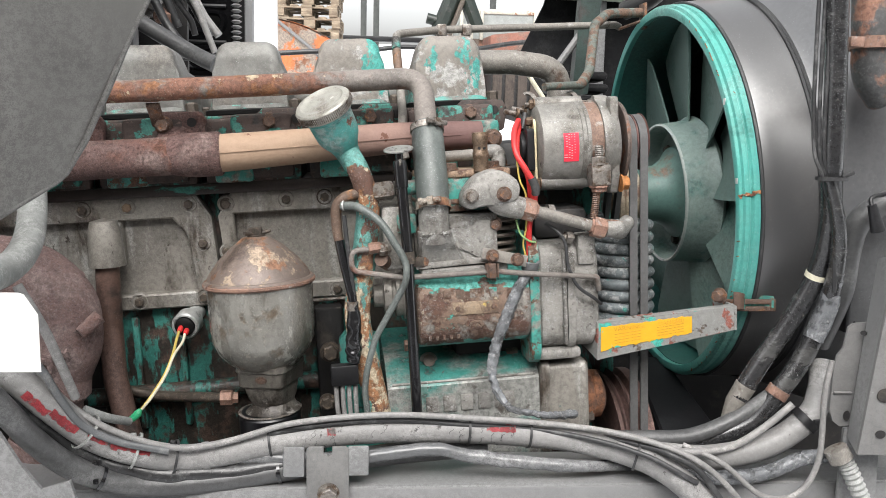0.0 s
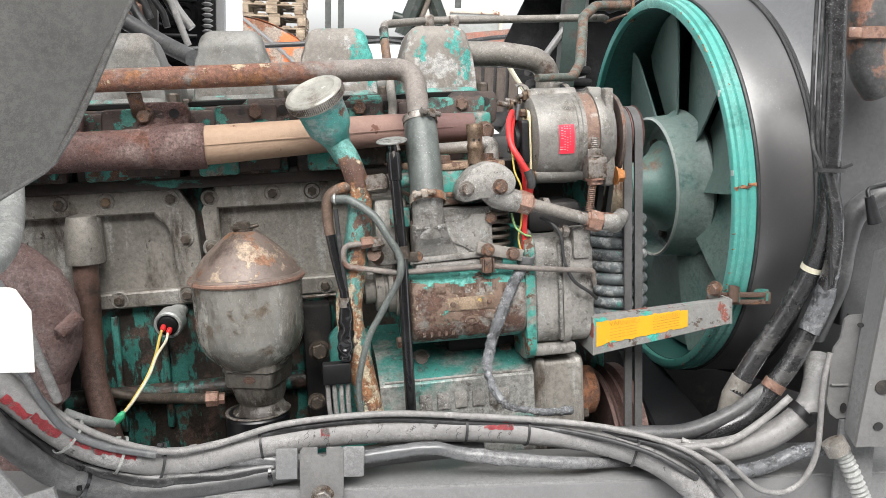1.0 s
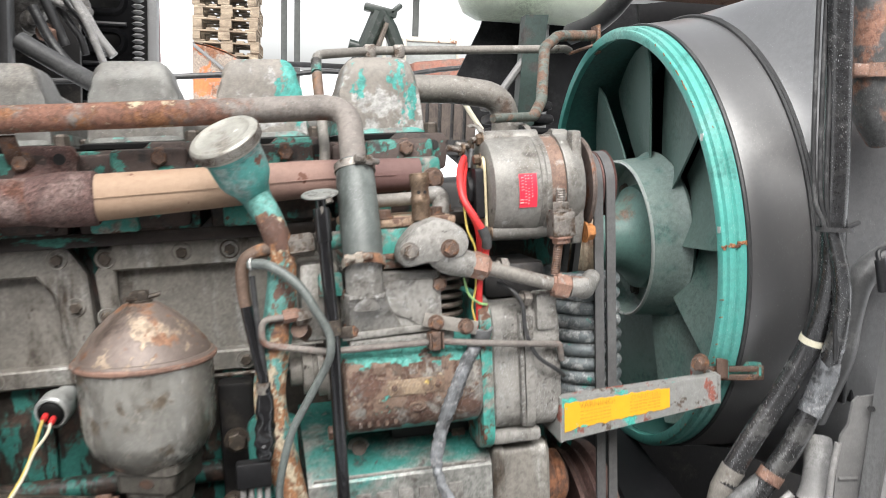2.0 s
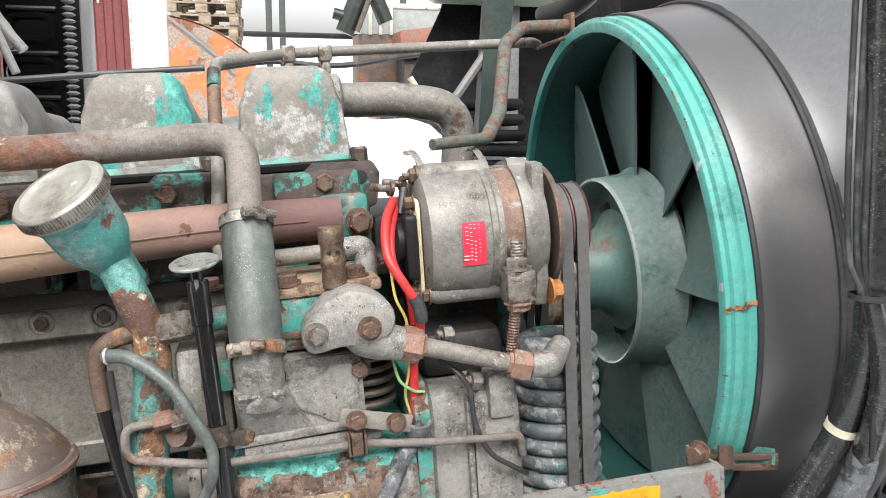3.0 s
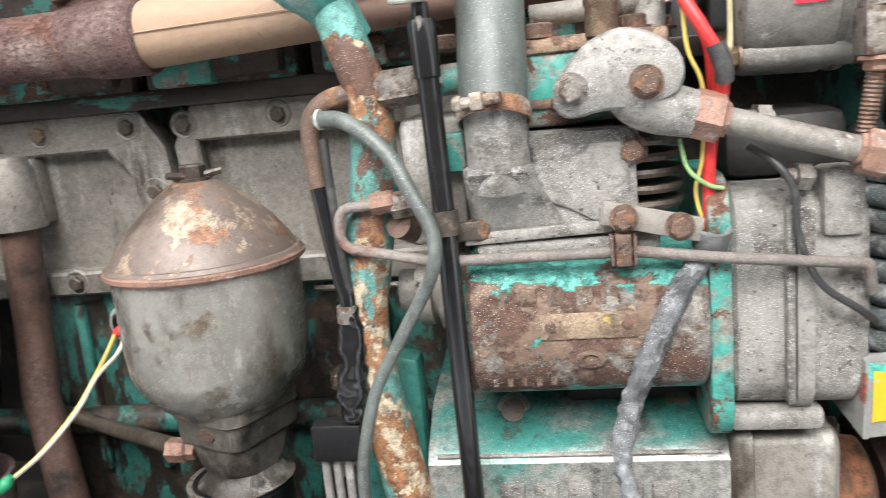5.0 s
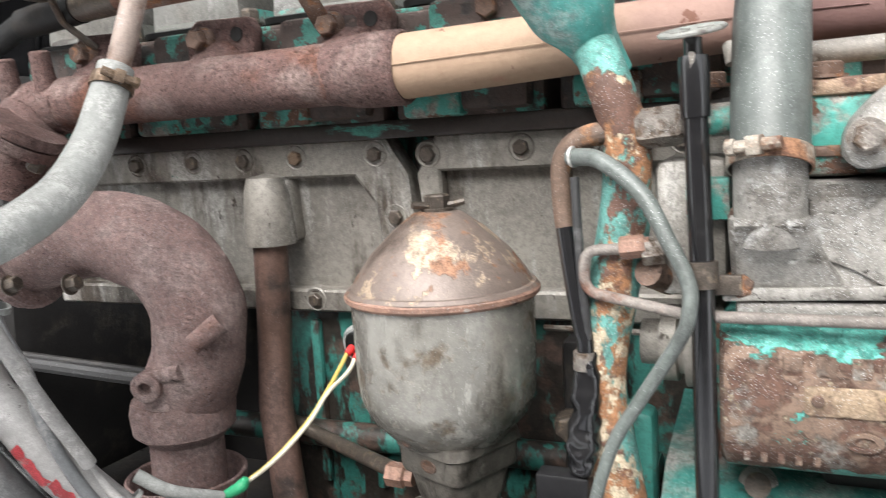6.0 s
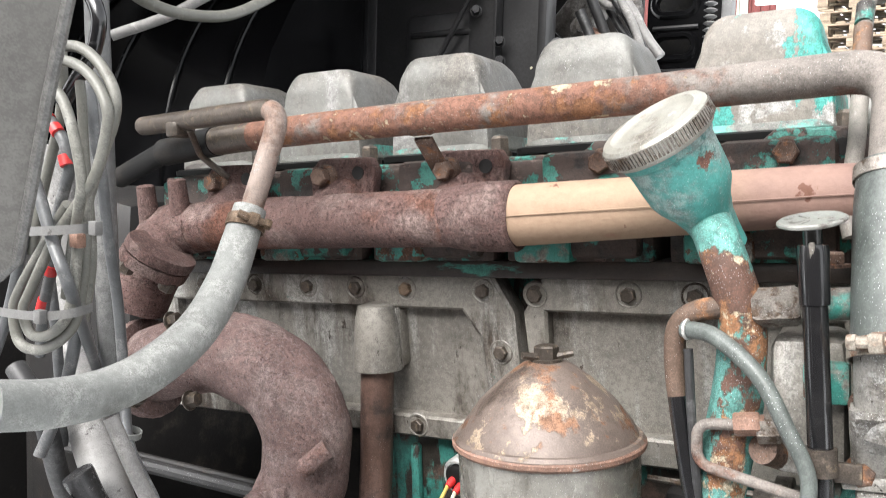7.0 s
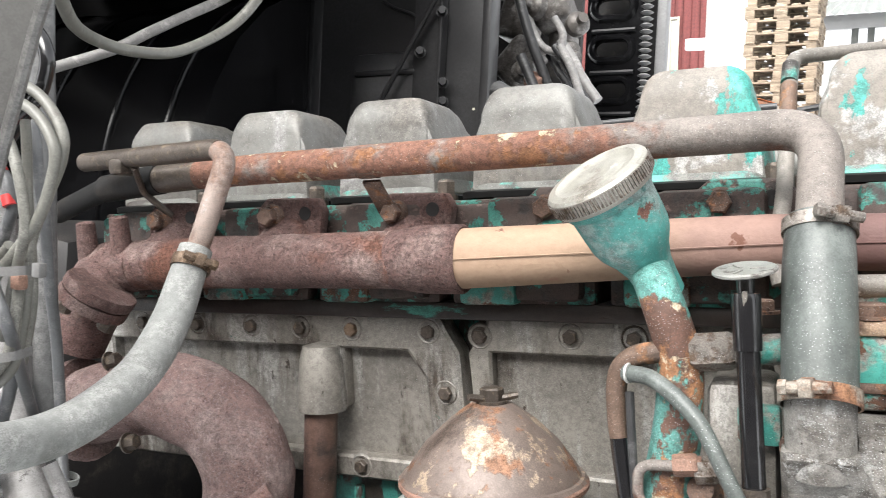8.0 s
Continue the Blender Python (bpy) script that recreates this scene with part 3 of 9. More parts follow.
def cover_unit(cx, mat, label):
    c = thing("rocker_cover", label, "engine cover", (cx, 0.15, 0.03), "rocker covers")
    part("gasket", rumple(loft([[V(cx + x, 0.148 + y, z) for x, y in rounded(w_, w_ * 1.70, 0.024)] for z, w_ in ((0.0130, 0.1440), (0.0145, 0.1500), (0.0210, 0.1505), (0.0225, 0.1460))]), 0.0012, 45, cx * 5), M["gasket"], c, "black rubber gasket")
    prof = [(0.036, 0.72, 0.94), (0.0395, 0.9, 0.97), (0.047, 0.985, 0.99), (0.058, 1.0, 1.0), (0.125, 1.0, 1.0), (0.142, 0.96, 1.0), (0.158, 0.82, 1.0), (0.178, 0.74, 1.0), (0.285, 0.72, 1.0), (0.302, 0.68, 0.985), (0.312, 0.54, 0.95)]
    secs = []
    for y, hk, wk in prof:
        hgt = 0.101 * hk
        half = lambda z: (0.0655 - 0.0135 * (z / 0.101) ** 1.5) * wk
        pts = [(half(0), 0.0), (half(hgt * 0.3), hgt * 0.3), (half(hgt * 0.6), hgt * 0.6)]
        r, top = 0.024, half(hgt)
        for i in range(7):
            a = radians(90 * i / 6)
            pts.append((top - r + r * math.cos(a), hgt - r + r * math.sin(a)))
        line = pts + [(-x, z) for x, z in reversed(pts)]
        secs.append([V(cx + x, y, 0.0255 + z * 1.084) for x, z in line])
    body = loft(secs)
    rumple(body, 0.0012, 30, cx * 3)
    part("shell", body, mat, c)
    rim = loft([[V(cx + x, 0.148 + y, z) for x, y in rounded(w_, w_ * 1.66, 0.022)] for z, w_ in ((0.0215, 0.1390), (0.0235, 0.1405), (0.0270, 0.1395), (0.0310, 0.1345), (0.0390, 0.1325), (0.0410, 0.1310))])
    part("foot_rim", rim, M["skirt"], c, "grimy skirt with patches of turquoise paint")
    return c


head = head_unit(HEAD6)
cover = cover_unit(HEAD6, M["cover"], "weathered grey aluminium rocker cover on its cylinder head")
for i in range(1, 6):
    copy_thing(head, ENG @ Matrix.Translation((HEAD6 - PITCH * i, 0.15, -0.1)))
for i in range(2, 6):
    copy_thing(cover, ENG @ Matrix.Translation((HEAD6 - PITCH * i, 0.15, 0.03)))
for o in cover.children:
    if o.name.startswith("shell"):
        o.data.materials[0] = M["cover_teal"]
cover5 = copy_thing(cover, ENG @ Matrix.Translation((HEAD6 - PITCH, 0.15, 0.03)))
for i, c in enumerate((cover, cover5)):
    tagged(c, "grey aluminium rocker cover with flaking turquoise paint patches")
    for o in c.children:
        if o.name.startswith("foot_rim"):
            o.data = o.data.copy()
            o.data.materials[0] = M["skirt_teal"]
# the four plain covers have their own mesh with plain paint
for o in bpy.data.objects:
    if o.name.startswith("shell") and o.parent not in (cover, cover5):
        kind = o.name.split(".")[0]
        for q in bpy.data.objects:
            if q.name.startswith(kind) and q.parent not in (cover, cover5) and q.data is not o.data and q.data.materials[0] is M["cover"]:
                o.data = q.data
                break
        else:
            o.data = o.data.copy()
            o.data.materials[0] = M["cover"]

solo("intake_manifold", tube([(-0.9, 0.345, 0.055), (0.075, 0.345, 0.055)], 0.036, 20), M["cover"], "grey aluminium intake pipe along the back of the heads", "engine pipe")
coolant_out = thing("outlet_pipe", "thick grimy grey steel pipe curving down from the rocker cover", "pipe", (0.1, 0.14, 0.1))
part("collar", lathe([(0.0, 0), (0.034, 0), (0.036, 0.004), (0.036, 0.016), (0.03, 0.02), (0, 0.02)], axis((0.068, 0.145, 0.095), X), 28), M["alu"], coolant_out)
part("pipe", tube(fillet([(0.075, 0.145, 0.097), (0.1562, 0.145, 0.094), (0.2479, 0.15, 0.0791), (0.2389, 0.16, -0.0273)], [0.05, 0.09], 8), 0.0225, 20), M["grey_pipe"], coolant_out)

# ---- exhaust manifold, old section and newer tan section ----
tan = Nodes("heat_tinted_new_casting")
tc = tan.tree.nodes.new("ShaderNodeTexCoord")
sx = tan.add("ShaderNodeSeparateXYZ", Vector=tc.outputs["Object"])
wob = tan.math("ADD", sx.outputs[0], tan.math("MULTIPLY", tan.math("SUBTRACT", tan.noise(14, 4), 0.5), 0.10))
heat = tan.step(wob, -0.24, -0.12)
fine = tan.noise(120, 5)
c0 = tan.mix(fine, (0.25, 0.163, 0.108), (0.385, 0.272, 0.19))
c1 = tan.mix(fine, (0.19, 0.115, 0.095), (0.30, 0.19, 0.155))
c0 = tan.mix(tan.step(tan.noise(16, 6, 0.6, (1, 1, 1), 5.0), 0.58, 0.68), c0, (0.31, 0.17, 0.12))
c2 = tan.mix(heat, c0, c1)
c2 = tan.mix(tan.step(wob, -0.10, 0.0), c2, tan.mix(fine, (0.11, 0.06, 0.055), (0.17, 0.095, 0.085)))
c2 = tan.mix(tan.step(tan.noise(30, 5, 0.5, (1, 1, 1), 9.0), 0.69, 0.71), c2, (0.13, 0.055, 0.035))
tan.put(c2, tan.bsdf.inputs["Base Color"])
tan.bsdf.inputs["Roughness"].default_value = 0.75
tan.put(tan.add("ShaderNodeBump", Height=tan.noise(300, 4), Strength=0.3, Distance=0.002).outputs[0], tan.bsdf.inputs["Normal"])
M["tan"] = tan.mat


def port(parent, hx, mat, deep=0.0):
    """An exhaust port: flange plate, neck and fixing bolt."""
    f0 = ENG @ Matrix.Translation((0, deep, 0))
    out = [(-0.024, 0.010), (-0.010, 0.022), (0.058, 0.020), (0.066, 0.006), (0.060, -0.030), (0.0, -0.052), (-0.024, -0.03)]
    fl = slab(out, 0.016, Matrix.Translation((hx, 0.003, 0)) @ Matrix.Rotation(radians(90), 4, "X"), 0.003)
    f = part("port_flange", fl, mat, parent, frm=f0)
    neck = loft([[V(hx + 0.02 + 0.036 * math.cos(a), 0.0, -0.018 + 0.024 * math.sin(a)) for a in (2 * math.pi * i / 16 for i in range(16))],
                 [V(hx + 0.015 + 0.030 * math.cos(a), -0.018, -0.026 + 0.022 * math.sin(a)) for a in (2 * math.pi * i / 16 for i in range(16))],
                 [V(hx + 0.005 + 0.030 * math.cos(a), -0.036, -0.045 + 0.02 * math.sin(a)) for a in (2 * math.pi * i / 16 for i in range(16))]])
    part("port_neck", neck, mat, parent, frm=f0)
    part("hole", lathe([(0, 0.0), (0.0075, 0.0), (0.0075, 0.002), (0, 0.002)], axis((hx + 0.043, -0.0125, 0.003), (0, -1, 0)), 16), M["dark"], f, frm=f0)
    nb = lathe([(0, 0.0), (0.015, 0.0), (0.0145, 0.010), (0.0115, 0.014), (0, 0.014)], axis((hx, -0.008, 0), (0, -1, 0)), 20)
    hexbolt((hx, -0.021, 0), (0, -1, 0), 0.0098, 0.012, False, nb, hx * 9)
    part("bolt", nb, M["bolt"], f, frm=f0)


old = thing("exhaust_manifold", "scaled mauve-brown rusty cast iron exhaust manifold section", "exhaust manifold", (-0.58, -0.03, -0.08), "exhaust manifold sections")
line = [(-0.83, -0.03, -0.055), (-0.7, -0.03, -0.0515), (-0.425, -0.03, -0.0492)]
part("pipe", rumple(tube(glide(line, 20), 0.0305, 32), 0.0012, 45), M["manifold_pipe"], old)
part("collar", rumple(lathe([(0.0, -0.445), (0.0305, -0.445), (0.0345, -0.418), (0.0355, -0.405), (0.0355, -0.368), (0.033, -0.365), (0.029, -0.366), (0.029, -0.372), (0, -0.372)], Matrix.Translation((0, -0.03, -0.049)) @ Matrix.Rotation(radians(90), 4, "Y"), 40), 0.0008, 60), M["manifold_pipe"], old)
PORTS = ((0.0444, 0.02), (-0.1245, 0.0165), (-0.2894, 0.0165), (-0.4553, 0.0076), (-0.6103, -0.001), (-0.772, -0.006))
for hx, deep in PORTS[3:]:
    port(old, hx, M["manifold_pipe"], deep)
newer = thing("exhaust_manifold", "newer tan heat-tinted exhaust manifold section, brown towards its end", "exhaust manifold", (-0.16, -0.03, -0.08), "exhaust manifold sections")
sec, n = [], 30
for i in range(n + 1):
    k = i / n
    x = -0.368 + 0.425 * k
    ry, rz = 0.031 - 0.007 * k, 0.0305 - 0.008 * k
    sec.append([V(x, -0.03 + 0.004 * k - ry * math.copysign(abs(math.cos(a)) ** 0.92, math.cos(a)), -0.0485 + 0.011 * min(1, k * 1.5) + rz * math.copysign(abs(math.sin(a)) ** 0.92, math.sin(a))) for a in (2 * math.pi * j / 32 for j in range(32))])
part("pipe", loft(sec), M["tan"], newer)
part("casting_seam", tube([(-0.365, -0.0618, -0.0485), (-0.25, -0.0595, -0.0440), (-0.08, -0.055, -0.0378), (0.02, -0.0515, -0.0375)], 0.0006, 6), M["tan"], newer)
for hx, deep in PORTS[2::-1]:
    port(newer, hx, M["head"], deep)
part("end_block", rumple(box((0.062, -0.008, -0.040), (0.056, 0.036, 0.052), 0.008), 0.001, 40), M["teal_worn"], newer)
part("end_bolt", hexbolt((0.0773, -0.024, -0.0455), (0, -1, 0), 0.011, 0.012, True), M["bolt"], newer)

# turbine elbow with its flanges
elbow = thing("exhaust_elbow", "large scaled rusty cast iron exhaust elbow with bolted flanges", "exhaust pipe", (-0.65, -0.06, -0.5))
up = [(-0.80, -0.03, -0.055), (-0.845, -0.035, -0.062), (-0.8479, -0.07, -0.1118), (-0.8614, -0.08, -0.1521)]
part("upper_neck", rumple(tube(glide(up, 6), [0.031, 0.036, 0.04, 0.036, 0.036], 24), 0.002, 40), M["manifold_pipe"], elbow)
nrm = V(-0.52, -0.22, -0.82)
fc = V(*(-0.813, -0.085, -0.0882))
for off in (-0.007, 0.008):
    fl = lathe([(0, -0.0065), (0.049, -0.0065), (0.05, -0.0045), (0.05, 0.0045), (0.049, 0.0065), (0, 0.0065)], axis(fc + nrm.normalized() * off, nrm), 28, None, 0.82)
    part("flange", rumple(fl, 0.001, 50), M["manifold_pipe"], elbow)
for a in (20, 110, 200, 290):
    m = axis(fc, nrm)
    p = m @ V(0.041 * math.cos(radians(a)), 0.034 * math.sin(radians(a)), 0.013)
    part("flange_bolt", hexbolt(p, nrm, 0.0085, 0.012, False), M["bolt_dark"], elbow)
for p in (V(*(-0.8564, -0.06, -0.0195)), V(*(-0.8123, -0.05, -0.0134))):
    part("stub", lathe([(0, -0.03), (0.013, -0.03), (0.011, 0.018), (0.008, 0.020), (0, 0.012)], axis(p, (0.05, -0.15, 1)), 14), M["manifold_pipe"], elbow)
run = [(-0.8358, -0.08, -0.22), (-0.7786, -0.075, -0.2063), (-0.7258, -0.065, -0.2013), (-0.6606, -0.06, -0.2233), (-0.619, -0.06, -0.2733), (-0.617, -0.065, -0.3288), (-0.6393, -0.065, -0.3765), (-0.6528, -0.065, -0.4012)]
part("bend", rumple(tube(glide(run, 8), [0.046, 0.047, 0.049, 0.05, 0.05, 0.049, 0.05, 0.052], 36), 0.0022, 32), M["manifold"], elbow)
end = V(*(-0.6528, -0.065, -0.4012))
part("collar", rumple(lathe([(0.0, 0.0), (0.054, 0.0), (0.057, -0.012), (0.055, -0.035), (0.04, -0.048), (0.04, -0.10), (0, -0.10)], Matrix.Translation(end + V(0.005, 0, 0.02)), 36), 0.0015, 40), M["manifold"], elbow)
part("base_cup", rumple(lathe([(0.045, -0.125), (0.050, -0.12), (0.0615, -0.070), (0.064, -0.068), (0.066, -0.070), (0.060, -0.125), (0.045, -0.16)], Matrix.Translation(end), 32), 0.001, 40), M["manifold"], elbow)
part("port", lathe([(0, -0.02), (0.016, -0.02), (0.0165, 0.008), (0.014, 0.010), (0.0075, 0.010), (0.0075, 0.002), (0, 0.002)], axis((-0.6411, -0.118, -0.3528), (0.25, -0.95, -0.1)), 20), M["manifold"], elbow)
part("lug", tube([(-0.5839, -0.112, -0.3081), (-0.5594, -0.095, -0.2868)], [0.010, 0.0115], 14), M["manifold"], elbow)
part("lug", tube([(-0.6364, -0.112, -0.3444), (-0.603, -0.11, -0.3378)], 0.009, 12), M["manifold"], elbow)
part("lug", lathe([(0, -0.014), (0.014, -0.014), (0.008, 0.008), (0, 0.010)], axis((-0.600, -0.045, -0.2307), (0.8, -0.3, 0.5)), 14), M["manifold"], elbow)
part("lower_flange", rumple(lathe([(0, -0.008), (0.060, -0.008), (0.062, 0), (0.060, 0.008), (0, 0.008)], axis((-0.8407, -0.082, -0.224), (1, 0.1, 0.25)), 28), 0.0012, 45), M["manifold"], elbow)
for px in ((-0.7804, -0.1, -0.162), (-0.7451, -0.11, -0.2499), (-0.8121, -0.13, -0.2486)):
    part("flange_bolt", hexbolt(px, (1, 0.1, 0.25), 0.008, 0.012), M["bolt_dark"], elbow)

# ---- pipes along the top ----
top_pipe = thing("coolant_pipe", "long rusty steel coolant pipe with an elbow down into a hose", "pipe", (-0.3, -0.13, 0.04))
part("rear_hose", tube(fillet([(-0.978, 0, 0.0160), (-0.860, -0.028, 0.0420), (-0.752, -0.0415, 0.0490)], 0.05, 10), [0.0140, 0.0142, 0.0145, 0.0152, 0.0182], 22), M["hose_black"], top_pipe, "black rubber hose pushed over the pipe")
part("sooty_stretch", tube([(-0.765, -0.0405, 0.0485), (-0.73, -0.0432, 0.0495), (-0.688, -0.0464, 0.0507)], 0.0169, 22), M["bolt_dark"], top_pipe, "dark brown stretch of the pipe")
part("pipe", tube(fillet([(-0.70, -0.0455, 0.0505), (-0.6, -0.053, 0.0518), (-0.3, -0.056, 0.0535), (-0.12, -0.056, 0.0552), (-0.0405, -0.056, 0.0565), (-0.0447, -0.128, -0.0384)], [0.08, 0.3, 0.3, 0.05], 10), 0.0168, 22), M["rust_pipe"], top_pipe)
strap = box((-0.4615, -0.030, 0.016), (0.021, 0.004, 0.050), 0.001, Matrix.Rotation(radians(48), 4, "X"))
tube([(-0.4615 - 0.0105, -0.0530, 0.0515), (-0.4615 + 0.0105, -0.0530, 0.0515)], 0.0168, 20, strap)
part("strap", strap, M["bolt"], top_pipe, "browned pipe strap")
coolant_hose = thing("coolant_hose", "dark speckled rubber coolant hose with two steel clamps", "hose", (-0.04, -0.19, -0.12))
part("hose", tube(glide([(-0.0436, -0.116, -0.0204), (-0.0447, -0.134, -0.0577), (-0.0449, -0.152, -0.0998), (-0.0453, -0.167, -0.1421)], 6), [0.0235, 0.0248, 0.025, 0.025, 0.0245], 28), M["hose_dark"], coolant_hose)
hdir = V(*(-0.0453, -0.167, -0.1421)) - V(*(-0.0436, -0.116, -0.0204))


def clamp(parent, at, way, r, mat, screw=V(0, -1, 0), w=0.006):
    c = lathe([(r, -w), (r + 0.0016, -w), (r + 0.0016, w), (r, w), (r, -w)], axis(at, way), 30)
    side = screw - Vector(way).normalized() * screw.dot(Vector(way).normalized())
    side.normalize()
    tang = Vector(way).normalized().cross(side)
    p = Vector(at) + side * (r + 0.005)
    box(p, (0.012, 0.012, 0.009), 0.001, axis((0, 0, 0), tang).to_3x3().to_4x4(), c)
    tube([p - tang * 0.016, p + tang * 0.014], 0.004, 10, c)
    hexbolt(p + tang * 0.012, tang, 0.005, 0.006, False, c)
    return part("hose_clamp", c, mat, parent, "worm-drive steel clamp")


clamp(coolant_hose, (-0.0437, -0.118, -0.0263), hdir, 0.0246, M["bolt_grey"], V(0.5, -1, 0.2), 0.005)
clamp(coolant_hose, (-0.0453, -0.167, -0.1421), hdir, 0.0254, surf("rust_stained_zinc_clamp", (0.36, 0.32, 0.27), [((0.24, 0.125, 0.07), 13, 0.52, 0.06, 0.8, ONE), ((0.14, 0.07, 0.045), 24, 0.58, 0.05, 0.8, ONE)], 0.45, 0.4, bump=0.3), V(-0.25, -1, 0))

side_hose = thing("heater_hose", "dusty grey rubber hose clamped to a browned pipe", "hose", (-0.62, -0.15, -0.1))
hp = fillet([(-0.8398, -0.075, 0.0709), (-0.5874, -0.115, 0.0684), (-0.6079, -0.148, -0.0431)], 0.028, 8)
part("pipe", tube(hp[:4], 0.0112, 18), M["bolt_dark"], side_hose, "dark oily steel pipe")
part("bend", tube(hp[3:], 0.0113, 18), surf("tan_grey_steel_pipe", (0.24, 0.19, 0.165), [((0.16, 0.10, 0.075), 12, 0.57, 0.08, 0.7, ONE), ((0.33, 0.30, 0.28), 20, 0.60, 0.06, 0.6, ONE)], 0.6, 0.1, vary=0.2, bump=0.25), side_hose, "pale tan-grey stretch of the pipe")
part("hose", tube(glide([(-0.6089, -0.145, -0.0342), (-0.6089, -0.16, -0.0637), (-0.6028, -0.19, -0.1047), (-0.5946, -0.235, -0.1423), (-0.5907, -0.288, -0.1662), (-0.5986, -0.33, -0.179), (-0.6005, -0.38, -0.178), (-0.6074, -0.42, -0.1713)], 8), [0.0165, 0.0178, 0.0187, 0.019, 0.019, 0.019, 0.019], 24), M["hose_grey"], side_hose)
clamp(side_hose, (-0.6087, -0.152, -0.0497), V(*(-0.6089, -0.145, -0.0342)) - V(*(-0.6089, -0.16, -0.0637)), 0.0182, M["brass"], V(0.9, -0.6, 0))
pipe_stay = tube(fillet([(-0.7459, -0.09, 0.0589), (-0.7723, -0.05, 0.0329), (-0.7579, -0.02, 0.0061)], 0.02), 0.004, 8)
box((-0.766, -0.085, 0.0603), (0.02, 0.03, 0.018), 0.004, None, pipe_stay)
solo("pipe_bracket", pipe_stay, M["bolt_dark"], "dark bent steel pipe bracket", "bracket")

# thin steam pipe over the covers
steam = thing("bleed_pipe", "thin steel bleed pipe with clips, running to the fan cowl", "pipe", (0.1, 0.19, 0.13))
part("riser", tube(fillet([(-0.0729, -0.045, -0.0717), (-0.077, -0.04, -0.0523), (-0.0708, -0.01, 0.0043), (-0.067, 0.08, 0.1123), (-0.0643, 0.11, 0.1473), (0.0263, 0.185, 0.1626), (0.3879, 0.235, 0.1688), (0.3978, 0.24, 0.1652)], [0.03, 0.03, 0.05, 0.022, 0.06, 0.02], 6), 0.0072, 14), M["grey_pipe"], steam)
part("rust_sleeve", tube([(-0.068, 0.078, 0.1134), (-0.0693, 0.027, 0.0471)], 0.0079, 14), M["brown_pipe"], steam, "rust-brown stretch of the pipe")
for px in ((0.0275, 0.185, 0.1611), (0.0765, 0.193, 0.1611)):
    cl = box(px, (0.018, 0.026, 0.022), 0.003)
    box(Vector(px) + V(0, 0, -0.02), (0.012, 0.02, 0.026), 0.003, None, cl)
    part("clip", cl, M["bolt_grey"], steam)
part("paint_band", tube([(-0.0678, 0.082, 0.1174), (-0.0665, 0.097, 0.1372)], 0.0078, 14), M["teal_worn"], steam, "turquoise painted pipe end")

# ================= oil filler, dipstick, filter =================
filler = thing("oil_filler", "turquoise oil filler tube with a knurled dull metal cap", "oil filler", (-0.1, -0.15, -0.5))
fw = V(-0.36, -0.46, 0.81).normalized()
cap_at = V(-0.1962, -0.150, 0.0090)
capm = axis(cap_at, fw)
cap = lathe([(0, -0.004), (0.0405, -0.004), (0.0425, 0.0), (0.0425, 0.011), (0.0405, 0.0135), (0.034, 0.0145), (0.030, 0.0125), (0.022, 0.0118), (0.018, 0.0135), (0.010, 0.0122), (0.0, 0.0122)], capm, 48)
capo = part("cap", cap, surf("dull_zinc_cap", (0.36, 0.35, 0.31), [((0.22, 0.2, 0.17), 16, 0.55, 0.1, 0.5, ONE), ((0.55, 0.54, 0.5), 30, 0.64, 0.05, 0.4, ONE)], 0.4, 0.45, vary=0.15, bump=0.1, speck=0.4), filler, "dull metal screw cap with a knurled edge")
kn = bmesh.new()
for i in range(90):
    a = 2 * math.pi * i / 90
    box(capm @ V(0.0428 * math.cos(a), 0.0428 * math.sin(a), 0.005), (0.0018, 0.0016, 0.010), 0.0, capm.to_3x3().to_4x4() @ Matrix.Rotation(a, 4, "Z"), kn)
tagged(part("knurling", kn, M["bolt_grey"], capo), kind="stuff")
part("funnel", lathe([(0, -0.070), (0.0168, -0.105), (0.0178, -0.090), (0.0196, -0.076), (0.0238, -0.064), (0.0305, -0.052), (0.0328, -0.044), (0.0338, -0.030), (0.0346, -0.012), (0.0365, -0.010), (0.0365, -0.003), (0.036, 0.0), (0, 0.0)], capm, 40), M["filler_teal"], filler)
part("tube", tube(fillet([cap_at - fw * 0.072, V(*(-0.1543, -0.142, -0.0775)), (-0.1407, -0.136, -0.1244), (-0.1454, -0.13, -0.1841), (-0.1706, -0.13, -0.3066), (-0.1441, -0.13, -0.4685)], [0.12, 0.10, 0.3, 0.16], 10), [0.0162, 0.0164, 0.0168, 0.0190, 0.0198, 0.0198], 24), M["filler_rust"], filler)

dip = thing("dipstick", "black oil dipstick tube with a flat round handle", "dipstick", (0.0, -0.2, -0.5))
d0, d1, d2 = V(*(-0.0928, -0.16, -0.0553)), V(*(-0.0877, -0.168, -0.2126)), V(*(-0.0858, -0.16, -0.4637))
part("tube", tube(fillet([d0 + (d1 - d0) * 0.2, d1, d2], 0.3), 0.0082, 18), M["plastic_black"], dip)
part("grip", tube([d0 + (d1 - d0) * k for k in (0.03, 0.10, 0.105, 0.13, 0.34, 0.36, 0.365)], [0.0062, 0.0062, 0.0098, 0.0105, 0.0100, 0.0098, 0.0085], 22), M["plastic_black"], dip)
hm = axis(d0, (d0 - d1).normalized() + V(-0.05, -0.28, 0.1))
hd = lathe([(0, -0.0015), (0.021, -0.0015), (0.0225, -0.0005), (0.0225, 0.0010), (0.021, 0.0020), (0.017, 0.0012), (0, 0.0012)], hm, 36)
